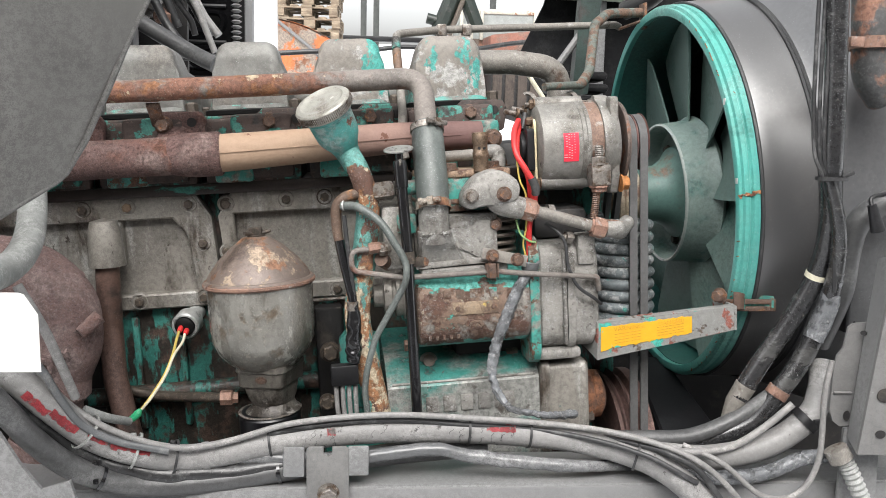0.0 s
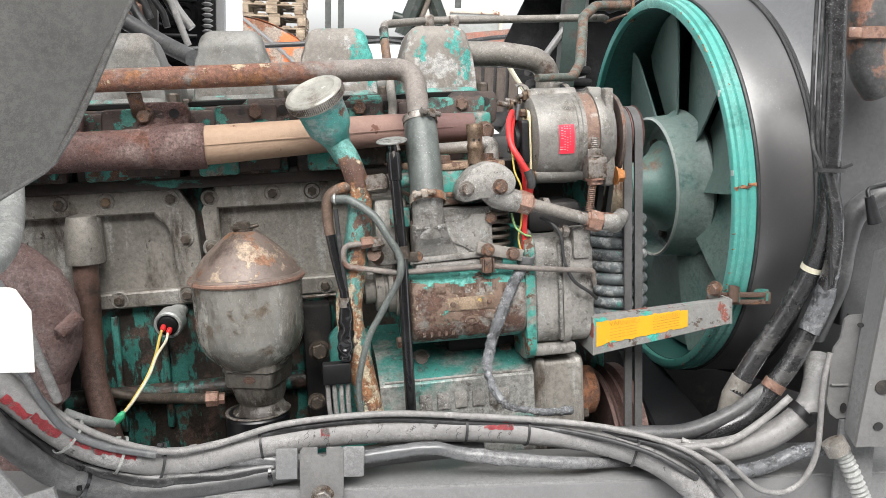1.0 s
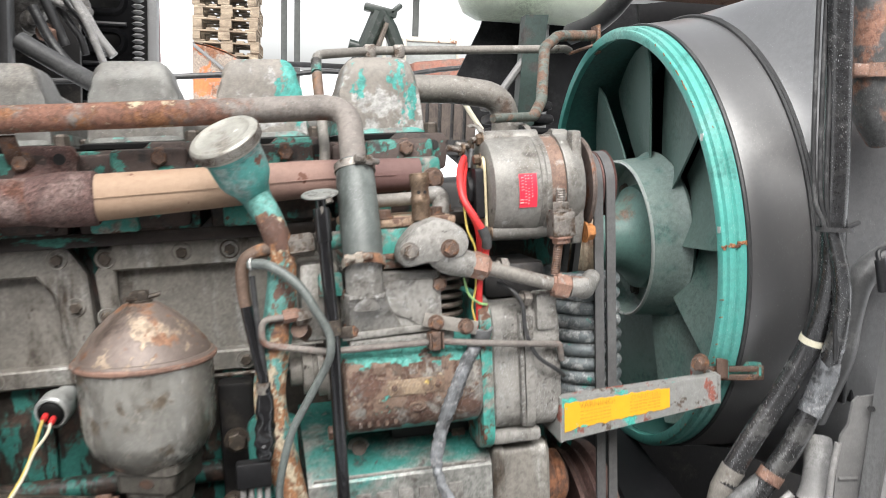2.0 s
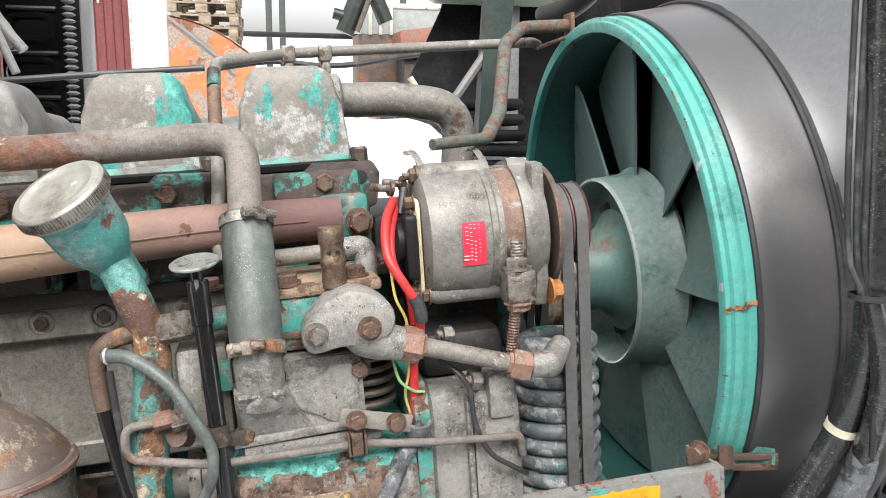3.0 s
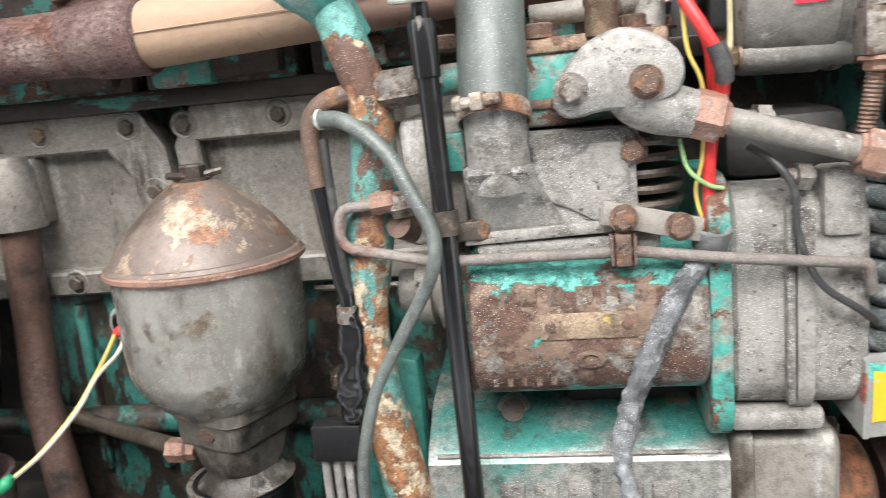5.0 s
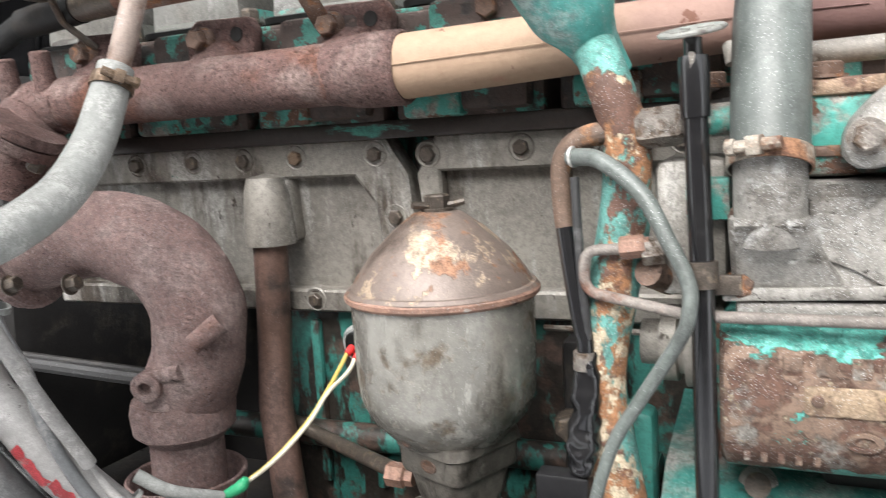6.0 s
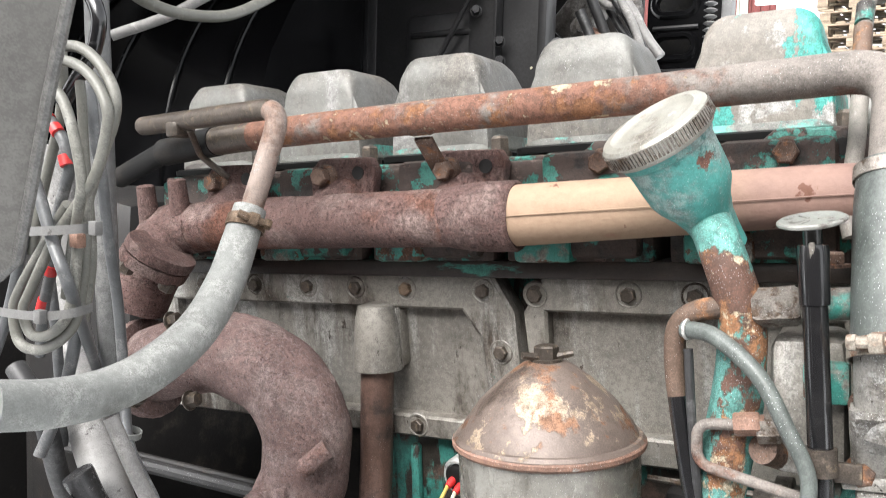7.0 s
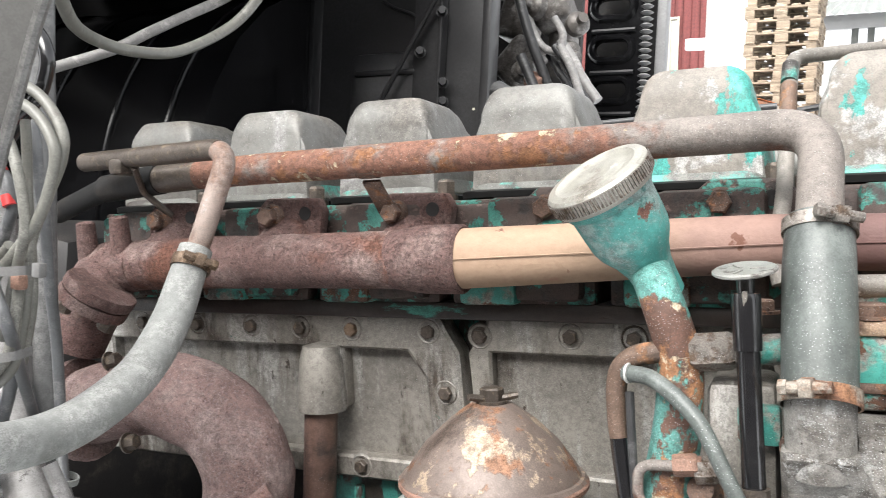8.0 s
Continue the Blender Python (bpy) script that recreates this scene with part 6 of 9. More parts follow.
for dz, hh in ((0.0058, 0.0080), (-0.0058, 0.0080)):
    box(smid + V(0, 0, dz), (sd.length, 0.004, hh), 0.001, Matrix.Rotation(math.atan2(sd.y, sd.x), 4, "Z") @ Matrix.Rotation(-math.atan2(sd.z, sd.x), 4, "Y"), strap_)
for k in (0.06, 0.5 - 0.25, 0.94):
    box(sa + sd * k, (sd.length * 0.12, 0.004, 0.016), 0.001, Matrix.Rotation(math.atan2(sd.y, sd.x), 4, "Z"), strap_)
part("strap", strap_, M["bolt"], ss)
clip_ = []
for k in range(25):
    u = k / 24
    wave = math.sin(u * 2 * math.pi * 1.05 + 0.9)
    x, y, top, tall = 0.424 + 0.060 * u, -0.176 - 0.009 * wave - 0.010 * u, -0.3030 - 0.010 * u - 0.004 * (1 - wave) * (1 - 0.6 * u), 0.028 - 0.010 * u
    clip_.append([V(x, y, top), V(x, y + 0.003, top), V(x, y + 0.003, top - tall), V(x, y, top - tall)])
part("spring_clip", loft(clip_), surf("rusty_turquoise_clip", (0.085, 0.052, 0.038), [((0.05, 0.21, 0.18), 9, 0.50, 0.02, 0.5, ONE), ((0.16, 0.10, 0.06), 30, 0.62, 0.04, 0.8, ONE)], 0.6, vary=0.25, bump=0.3, bias=[(0, 0, 0.438, 0.448, 0.15), (0, 0, 0.446, 0.436, -0.12)]), ss, "rusty turquoise S-shaped spring clip")

# ================= fan cowl, fan and radiator =================
# the fan axis leans a little from the engine's; its ring stands at x = 0.436
FC = Matrix.Translation((0.436, 0.147, -0.167)) @ pose(0, 0, 0, 0, -0.9, -2.3) @ Matrix.Translation((-0.436, 0, 0)) @ Matrix.Rotation(radians(90), 4, "Y")


def cowl(prof, seg=96):
    return lathe(prof + [prof[0]], FC, seg)


ringt = thing("fan_ring", "bright turquoise painted steel fan ring with rust chips", "fan cowl", (0.46, 0.147, -0.51))
part("ring", cowl([(0.3345, 0.4385), (0.335, 0.437), (0.346, 0.4355), (0.349, 0.437), (0.349, 0.442), (0.3540, 0.4440), (0.3540, 0.452), (0.351, 0.454), (0.351, 0.4565), (0.3545, 0.4585), (0.3545, 0.468), (0.350, 0.470), (0.345, 0.469), (0.336, 0.452)], 128), M["teal_clean"], ringt)
random.seed(8)
CHIP = surf("orange_rust_chip", (0.30, 0.13, 0.06), [((0.12, 0.06, 0.04), 40, 0.55, 0.05, 0.9, ONE), ((0.5, 0.42, 0.33), 50, 0.62, 0.03, 0.8, ONE)], 0.85, bump=0.5)
chip = bmesh.new()
for i in range(26):
    a_, x_ = radians(-93 + random.uniform(-0.35, 0.35) - 0.9 * (i / 25 - 0.5)), 0.4365 + 0.032 * i / 25
    r_ = 0.3542 if x_ > 0.443 else 0.3495
    box(FC @ V(r_ * math.cos(a_), r_ * math.sin(a_), x_), (0.0026, 0.0022 + 0.002 * random.random(), 0.002 + 0.003 * random.random()), 0.0005, None, chip)
tagged(part("seam_chip", chip, CHIP, ringt, "rusty crack across the ring"), kind="stuff")
chip = bmesh.new()
for i in range(120):
    a_ = radians(-150 + 130 * i / 119 + random.uniform(-0.4, 0.4))
    if random.random() < 0.16:
        box(FC @ V(0.3485 * math.cos(a_), 0.3485 * math.sin(a_), 0.4362 + random.uniform(-0.0003, 0.0005)), (0.0016, 0.0016, 0.002 + 0.008 * random.random()), 0.0004, Matrix.Rotation(-a_, 4, "X"), chip)
tagged(part("edge_chip", chip, CHIP, ringt, "rust chips along the ring edge"), kind="stuff")
# the shade inside the ring is put into this darker turquoise
part("inner_sleeve", cowl([(0.334, 0.448), (0.3355, 0.448), (0.342, 0.60), (0.340, 0.60)]), surf("dull_turquoise_sleeve", (0.03, 0.13, 0.115), [((0.05, 0.10, 0.09), 4, 0.55, 0.15, 0.5, ONE)], 0.5, vary=0.12, bump=0.03), ringt, "turquoise inside of the ring, coloured darker as shade")
for deg, w_ in ((-118, 0.010), (-96.5, 0.009)):
    a_ = radians(deg)
    part("bare_spot", box(FC @ V(0.344 * math.cos(a_), 0.344 * math.sin(a_), 0.4362), (0.0016, 0.007, w_), 0.0006, Matrix.Rotation(0.0, 4, "X")), M["zinc"], ringt, "bare metal where the paint has chipped")
cuff = thing("rubber_cuff", "wide black rubber cuff between fan ring and radiator", "fan cowl", (0.53, 0.147, -0.53))
part("cuff", cowl([(0.350, 0.469), (0.3555, 0.469), (0.3575, 0.474), (0.359, 0.495), (0.362, 0.53), (0.364, 0.548), (0.3655, 0.558), (0.360, 0.562), (0.352, 0.53)], 128), M["shroud"], cuff)
part("lip", cowl([(0.3550, 0.4685), (0.3575, 0.4685), (0.3585, 0.4715), (0.3573, 0.4745), (0.3550, 0.4745)], 128), M["rubber_plain"], cuff, "dark rolled edge of the cuff")
part("band", cowl([(0.364, 0.555), (0.3685, 0.555), (0.3705, 0.558), (0.368, 0.561), (0.3705, 0.564), (0.368, 0.567), (0.3695, 0.570), (0.366, 0.573), (0.358, 0.562)], 128), M["rubber_plain"], cuff, "black ribbed clamping band")
rad = thing("radiator", "dark grey radiator housing behind the fan", "radiator", (0.75, 0.147, -0.75))
secs = []
for x, hw, r in ((0.562, 0.3655, 0.364), (0.585, 0.370, 0.345), (0.62, 0.375, 0.24), (0.66, 0.378, 0.14), (0.70, 0.380, 0.08), (0.86, 0.382, 0.06)):
    secs.append([FC @ V(-z, y, x) for y, z in rounded(2 * hw, 2 * hw, min(r, hw - 0.002), 12)])
part("housing", loft(secs, None, False), M["rad_panel"], rad)
part("core", box((0.80, 0.147, -0.167), (0.05, 0.74, 0.74), 0.004), M["dark"], rad)
cr = bmesh.new()
for i in range(40):
    box((0.772, 0.147, -0.167 - 0.355 + 0.018 * i), (0.006, 0.72, 0.003), 0.0, None, cr)
tagged(part("core_finning", cr, M["dark"], rad), kind="stuff")

fan = thing("cooling_fan", "dusty turquoise engine fan with a drum hub and broad blades", "fan", (0.45, 0.147, -0.3))
FANM = surf("dusty_turquoise_fan", (0.135, 0.205, 0.185), [((0.17, 0.225, 0.205), 5, 0.57, 0.15, 0.6, ONE), ((0.07, 0.15, 0.132), 7, 0.60, 0.10, 0.5, ONE)], 0.55, vary=0.12, bump=0.05)
DRUM = surf("dull_turquoise_drum", (0.215, 0.285, 0.262), [((0.27, 0.32, 0.30), 4, 0.56, 0.12, 0.5, (1, 0.3, 0.3)), ((0.10, 0.20, 0.18), 9, 0.60, 0.1, 0.5, ONE)], 0.42, vary=0.12, bump=0.03)
part("hub_drum", lathe([(0, 0.486), (0.120, 0.486), (0.127, 0.480), (0.1295, 0.450), (0.1305, 0.4425), (0.1325, 0.4405), (0.1342, 0.4425), (0.1350, 0.455), (0.1370, 0.482), (0.1400, 0.497), (0.146, 0.504), (0.140, 0.512), (0, 0.512)], FC, 96), DRUM, fan)
part("hub_lip", lathe([(0.1296, 0.4425), (0.1306, 0.4395), (0.1328, 0.4385), (0.1346, 0.4400), (0.1350, 0.4435), (0.1296, 0.4425)], FC, 96), surf("polished_drum_edge", (0.42, 0.46, 0.44), [((0.2, 0.28, 0.26), 20, 0.58, 0.06, 0.4, ONE)], 0.3, 0.3, vary=0.1, bump=0.03), fan, "worn bright edge of the drum")
part("hub_boss", lathe([(0, 0.385), (0.045, 0.385), (0.052, 0.39), (0.055, 0.43), (0.070, 0.452), (0.088, 0.465), (0.092, 0.487), (0, 0.488)], FC, 56), surf("dusty_hub_boss", (0.09, 0.17, 0.15), [((0.16, 0.09, 0.06), 9, 0.60, 0.08, 0.6, ONE)], 0.45, vary=0.15, bump=0.05), fan)
for i in range(6):
    a = 2 * math.pi * i / 6 + 0.35
    part("hub_bolt", hexbolt(FC @ V(0.104 * math.cos(a), 0.104 * math.sin(a), 0.486), FC.to_3x3() @ V(0, 0, -1), 0.008, 0.008), M["bolt_dark"], fan)
for i in range(9):
    a0 = 2 * math.pi * i / 9 + 0.12
    sec = []
    for k in range(7):
        r = 0.136 + (0.328 - 0.136) * k / 6
        w, pit = 0.47 - 0.06 * k / 6, 0.018 + 0.004 * k / 6
        pts = []
        for u in (-1, -0.6, -0.2, 0.2, 0.6, 1):
            a = a0 + w * u * (0.9 if k == 6 else 0.95)
            pts.append((r - (0.006 * u * u if k == 6 else 0), a, 0.506 - pit * u + 0.006 * (1 - u * u)))
        top = [FC @ V(r_ * math.cos(a), r_ * math.sin(a), x) for r_, a, x in pts]
        bot = [FC @ V(r_ * math.cos(a), r_ * math.sin(a), x + 0.004) for r_, a, x in reversed(pts)]
        sec.append(top + bot)
    part("blade", loft(sec), FANM, fan)
wp = thing("water_pump_pulley", "cream-rimmed rusty water pump pulley behind the belts", "pulley", (0.36, 0.2, -0.3))
part("wheel", lathe([(0, 0.328), (0.060, 0.328), (0.0825, 0.336), (0.085, 0.342), (0.075, 0.350), (0.075, 0.356), (0.085, 0.363), (0.084, 0.366), (0.05, 0.368), (0.05, 0.39), (0, 0.39)], FC, 56), surf("cream_brown_pulley", (0.34, 0.28, 0.21), [((0.16, 0.09, 0.06), 12, 0.55, 0.07, 0.7, ONE)], 0.55, 0.1), wp)
part("front_case", box((0.22, 0.24, -0.20), (0.22, 0.24, 0.30), 0.02), M["dark"], wp, "dark front engine case")

# bracket pipe up to the cowl ring
cp = thing("bracket_pipe", "grey-green bent steel pipe from the alternator to the cowl", "pipe", (0.3, 0.0, 0.1))
part("pipe", tube(fillet([(0.1599, -0.055, 0.0343), (0.2327, -0.02, 0.037), (0.2746, 0.06, 0.065), (0.3201, 0.16, 0.1603), (0.36, 0.2, 0.1861), (0.4386, 0.225, 0.1899)], [0.03, 0.04, 0.04, 0.03], 8), [0.0065, 0.0085, 0.0090, 0.0092, 0.0094, 0.0094], 18), surf("grey_green_pipe", (0.10, 0.115, 0.10), [((0.06, 0.15, 0.125), 16, 0.6, 0.04, 0.6, ONE), ((0.14, 0.085, 0.06), 20, 0.52, 0.04, 0.8, ONE)], 0.6, 0.1, bump=0.3), cp)
part("end_clip", box((0.4424, 0.225, 0.1822), (0.006, 0.03, 0.05), 0.001), M["bolt"], cp)
part("stay_wire", tube([(0.444, 0.22, 0.1753), (0.394, 0.235, 0.1601)], 0.003, 8), M["bolt"], cp)
post = thing("cowl_post", "dark green steel post beside the fan ring, darkened further as shade", "post", (0.35, 0.3, -0.2))
# green is set darker than the paint, to carry the post's shade
part("post", loft([[V(*(0.3322, 0.36, 0.0379)) + V(0, d, 0), V(*(0.3674, 0.36, 0.0417)) + V(0, d, 0), V(*(0.4061, 0.36, 0.2518)) + V(0, d, 0), V(*(0.3594, 0.36, 0.2523)) + V(0, d, 0)] for d in (0, 0.03)]), surf("dark_green_paint", (0.020, 0.036, 0.031), [(GRIME, 14, 0.58, 0.06, 0.6, ONE)], 0.45, bump=0.15), post)
part("brace", tube([(0.302, 0.37, 0.1017), (0.3674, 0.37, 0.1823)], 0.008, 8), M["bracket_grey"], post)

# ================= wiring and hoses on the engine =================
aw = thing("alternator_cable", "red and black alternator cables with crimped ends", "cable", (0.11, -0.15, -0.1))
part("red_cable", tube(glide([(0.1056, -0.095, -0.0191), (0.0902, -0.13, -0.0381), (0.0862, -0.155, -0.0683), (0.0989, -0.165, -0.096), (0.1109, -0.165, -0.1202), (0.1119, -0.155, -0.1484), (0.1047, -0.15, -0.1805), (0.1031, -0.15, -0.2234), (0.1042, -0.15, -0.2509)], 8), [0.0046] * 9, 14), M["red"], aw)
part("red_cable", tube(glide([(0.1099, -0.09, -0.0241), (0.0974, -0.12, -0.0474), (0.0932, -0.14, -0.0761), (0.1046, -0.15, -0.1068), (0.1083, -0.145, -0.1397)], 8), 0.0038, 12), M["red"], aw)
part("black_cable", tube(glide([(0.1192, -0.085, -0.0088), (0.1106, -0.1, -0.0343)], 6), 0.0045, 12), M["wire_black"], aw)
part("black_sleeve", tube(glide([(0.1067, -0.167, -0.1081), (0.1118, -0.167, -0.1225), (0.1131, -0.162, -0.1324)], 6), 0.0066, 14), M["rubber_plain"], aw)
part("yellow_strand", tube(glide([(0.0881, -0.15, -0.0742), (0.0905, -0.155, -0.1095), (0.0998, -0.155, -0.1365), (0.0988, -0.152, -0.1845), (0.0939, -0.15, -0.2113), (0.102, -0.15, -0.2451)], 8), 0.0015, 8), M["yellow_wire"], aw)
part("green_strand", tube(glide([(0.0831, -0.155, -0.171), (0.0877, -0.158, -0.1919), (0.1008, -0.158, -0.2043), (0.1122, -0.155, -0.208)], 8), 0.0016, 8), surf("green_yellow_wire", (0.18, 0.30, 0.12), (), 0.5), aw)
for px in ((0.1054, -0.085, -0.0076), (0.1189, -0.08, -0.0035)):
    part("terminal_stud", stud(px, (-1, -0.2, 0.15), 0.0045, 0.022), M["bolt_grey"], aw)
    part("terminal_lug", lathe([(0, -0.002), (0.0085, -0.002), (0.0085, 0.002), (0, 0.002)], axis(px, (-1, -0.2, 0.15)), 14), M["brass"], aw)
part("clip", rumple(lathe([(0.0105, -0.008), (0.0135, -0.008), (0.0135, 0.008), (0.0105, 0.008), (0.0105, -0.008)], axis((0.1027, -0.156, -0.2420), (0.1, -0.4, 1)), 24), 0.0015, 90), M["tape_dark"], aw)
tapew = tube(glide([(0.1005, -0.155, -0.2512), (0.0767, -0.165, -0.2826), (0.0539, -0.172, -0.3283), (0.0383, -0.176, -0.3662), (0.0308, -0.18, -0.4002), (0.0365, -0.19, -0.4291), (0.0537, -0.2, -0.4543), (0.0798, -0.2, -0.463), (0.1177, -0.19, -0.4754), (0.1658, -0.165, -0.4857)], 14), [0.0085, 0.009, 0.0095, 0.0085, 0.0085, 0.0065, 0.0055, 0.0048, 0.0048, 0.006, 0.007], 14)
rumple(tapew, 0.0028, 150)
solo("taped_cable", tapew, M["tape"], "cable wrapped in crinkled grey tape hanging beside the compressor", "cable")
bk = thing("sensor_wire", "thin black wire looping over the grey pump", "wire", (0.17, -0.15, -0.25))
part("wire", tube(glide([(0.1331, -0.14, -0.1816), (0.1474, -0.155, -0.1928), (0.1583, -0.16, -0.2117), (0.1616, -0.16, -0.2449), (0.1752, -0.162, -0.2793), (0.2024, -0.16, -0.3013), (0.2167, -0.15, -0.3137)], 8), 0.0028, 10), M["wire_black"], bk)
conn = thing("plug_connector", "taped black four-way plug connector with grey leads", "connector", (-0.15, -0.13, -0.5))
part("lead", tube(glide([(-0.1885, -0.140, -0.188), (-0.1835, -0.144, -0.222), (-0.1765, -0.149, -0.262), (-0.1740, -0.15, -0.2813), (-0.176, -0.15, -0.3374)], 8), [0.0078, 0.0074, 0.0068, 0.0062], 14), M["plastic_black"], conn)
part("thin_lead", tube(glide([(-0.1790, -0.146, -0.150), (-0.1762, -0.150, -0.205), (-0.1722, -0.152, -0.262), (-0.1732, -0.152, -0.285)], 8), 0.0035, 10), M["wire_black"], conn)
part("tape_wrap", rumple(tube(glide([(-0.1736, -0.15, -0.2813), (-0.174, -0.152, -0.3178), (-0.1772, -0.154, -0.3549), (-0.1793, -0.155, -0.3738)], 22), [0.007, 0.011, 0.013, 0.010], 28), 0.0032, 95), M["plastic_black"], conn, "shiny crinkled black tape")
part("white_collar", tube([(-0.1751, -0.151, -0.281), (-0.1753, -0.151, -0.2948)], 0.0082, 14), M["bolt_grey"], conn)
pc = V(*(-0.193, -0.155, -0.3924))
part("housing", box(pc, (0.042, 0.020, 0.032), 0.003), M["black_metal"], conn)
for i in range(4):
    part("pin_lead", tube(glide([pc + V(-0.0145 + 0.0098 * i, 0, -0.014), pc + V(-0.0145 + 0.0096 * i, 0.0, -0.05), pc + V(-0.012 + 0.009 * i, 0.0, -0.075)], 5), 0.0036, 8), M["wire_grey"], conn)
back_rail = thing("bracket_plate", "turquoise painted engine bracket behind the connector", "bracket", (-0.17, 0.0, -0.5))
part("plate", slab([(-0.20, -0.355), (-0.185, -0.34), (-0.135, -0.35), (-0.135, -0.56), (-0.20, -0.56)], 0.03, Matrix.Translation((0, -0.06, 0)) @ Matrix.Rotation(radians(90), 4, "X"), 0.006), surf("grimy_turquoise_plate", (0.035, 0.17, 0.145), [((0.03, 0.026, 0.022), 12, 0.60, 0.05, 0.4, ONE), ((0.09, 0.05, 0.038), 20, 0.64, 0.03, 0.7, ONE)], 0.4, vary=0.25), back_rail)
part("bolt", hexbolt((-0.215, -0.04, -0.385), (0, -1, 0), 0.012, 0.012), M["bolt_dark"], back_rail)
part("bolt", hexbolt((-0.225, -0.04, -0.47), (0, -1, 0), 0.010, 0.012), M["bolt_dark"], back_rail)
part("link_rod", tube([(-0.2502, 0, -0.3037), (-0.1333, -0.02, -0.2991)], 0.003, 8), M["bolt_grey"], back_rail)
part("back_plate", box((-0.215, 0.035, -0.42), (0.05, 0.04, 0.2), 0.008), M["dark"], back_rail)

# ================= harness along the chassis rail =================
rail = thing("chassis_rail", "smooth grey painted steel chassis rail along the engine bay", "chassis rail", (0, 1.25, 1.0), kind="structure", frm=TRUCK)
part("top_flange", box((-0.3, 1.155, 1.128), (3.0, 0.13, 0.012), 0.004), M["frame_grey"], rail, frm=TRUCK)
part("web", box((-0.3, 1.093, 1.0), (3.0, 0.010, 0.262), 0.003), M["frame_grey"], rail, frm=TRUCK)

H1 = [(-0.7949, 1.085, 1.658), (-0.7736, 1.08, 1.547), (-0.7446, 1.07, 1.47), (-0.703, 1.055, 1.423), (-0.6743, 1.043, 1.387), (-0.6391, 1.032, 1.359), (-0.6073, 1.024, 1.33), (-0.5668, 1.022, 1.311), (-0.5334, 1.03, 1.275), (-0.488, 1.06, 1.221), (-0.4272, 1.08, 1.19), (-0.3625, 1.1, 1.176), (-0.2605, 1.11, 1.193), (-0.1308, 1.12, 1.206), (0.0285, 1.125, 1.204), (0.1746, 1.125, 1.191), (0.2714, 1.098, 1.175), (0.3299, 1.066, 1.15), (0.3916, 1.062, 1.09), (0.4479, 1.06, 1.01)]
har = thing("wiring_conduit", "cracked chalky grey wiring conduit tied along the chassis rail", "conduit", H1[6], frm=TRUCK)
cond = glide(H1, 10)
part("conduit", tube(cond, 0.0192, 26), M["conduit"], har, frm=TRUCK)
random.seed(5)
for px, half, lean in (((-0.5420, 1.028, 1.288), 0.020, 0.45), ((-0.5160, 1.037, 1.258), 0.022, 0.30), ((-0.4790, 1.06, 1.215), 0.022, 0.20), ((-0.4420, 1.07, 1.196), 0.024, 0.10), ((-0.1700, 1.118, 1.203), 0.006, 0.3), ((0.0700, 1.125, 1.200), 0.022, 0.1)):
    px = V(*px)
    i = min(range(2, len(cond) - 2), key=lambda k: (cond[k] - px).length)
    w = (cond[i + 1] - cond[i - 1]).normalized()
    up_ = V(-0.15, -0.75, 0.65)
    up_ = (up_ - w * up_.dot(w)).normalized()
    sd_ = w.cross(up_)
    patch, rows_ = bmesh.new(), []
    for j in range(11):
        along = half * (j / 5 - 1)
        a0, a1 = lean - random.uniform(0.22, 0.38), lean + random.uniform(0.16, 0.34)
        kk = min(max(i + int(round(along / max((cond[i + 1] - cond[i]).length, 1e-4))), 0), len(cond) - 2)
        c_ = cond[kk] + w * (along - (cond[kk] - cond[i]).dot(w))
        rows_.append([patch.verts.new(c_ + 0.0197 * (up_ * math.cos(a) + sd_ * math.sin(a))) for a in (a0 + (a1 - a0) * q / 5 for q in range(6))])
    for lo_, hi_ in zip(rows_, rows_[1:]):
        for q in range(5):
            patch.faces.new((lo_[q], lo_[q + 1], hi_[q + 1], hi_[q]))
    bmesh.ops.solidify(patch, geom=patch.faces[:], thickness=0.0008)
    part("red_mark", patch, surf("faded_red_paint", (0.42, 0.06, 0.07), [((0.2, 0.18, 0.17), 40, 0.57, 0.06, 0.6, ONE)], 0.5), har, "faded red paint mark", frm=TRUCK)
for i in (111,):
    part("joint_ring", tube(cond[i:i + 2], 0.0205, 26), M["conduit"], har, frm=TRUCK)
cr_ = bmesh.new()
random.seed(11)
for k in range(46):
    i = random.randint(122, 144)
    p, w = cond[i], (cond[i + 1] - cond[i]).normalized()
    a = radians(random.uniform(200, 330))
    s1 = V(0, 0, 1)
    side = w.cross(s1).normalized()
    up_ = side.cross(w)
    o_ = side * math.cos(a) * -1 + up_ * math.sin(a) * -1
    pts = []
    for j in range(5):
        aa = a + (j - 2) * random.uniform(0.08, 0.16)
        d_ = V(0, -abs(math.cos(aa - math.pi * 1.5)), math.sin(aa - math.pi * 1.5 + 0.5))
        d_ = (d_ - w * d_.dot(w)).normalized()
        pts.append(p + d_ * 0.0192 + w * (random.uniform(-0.003, 0.003) + 0.0012 * j))
    tube(pts, 0.00035, 4, cr_)
tagged(part("crazing", cr_, M["dark"], har, "fine dark cracks in the old plastic", frm=TRUCK), kind="stuff")


def cable(name, pts, r, mat, label, category="cable", seg=14):
    return solo(name, tube(glide(pts, 10), r, seg), mat, label, category, frm=TRUCK)


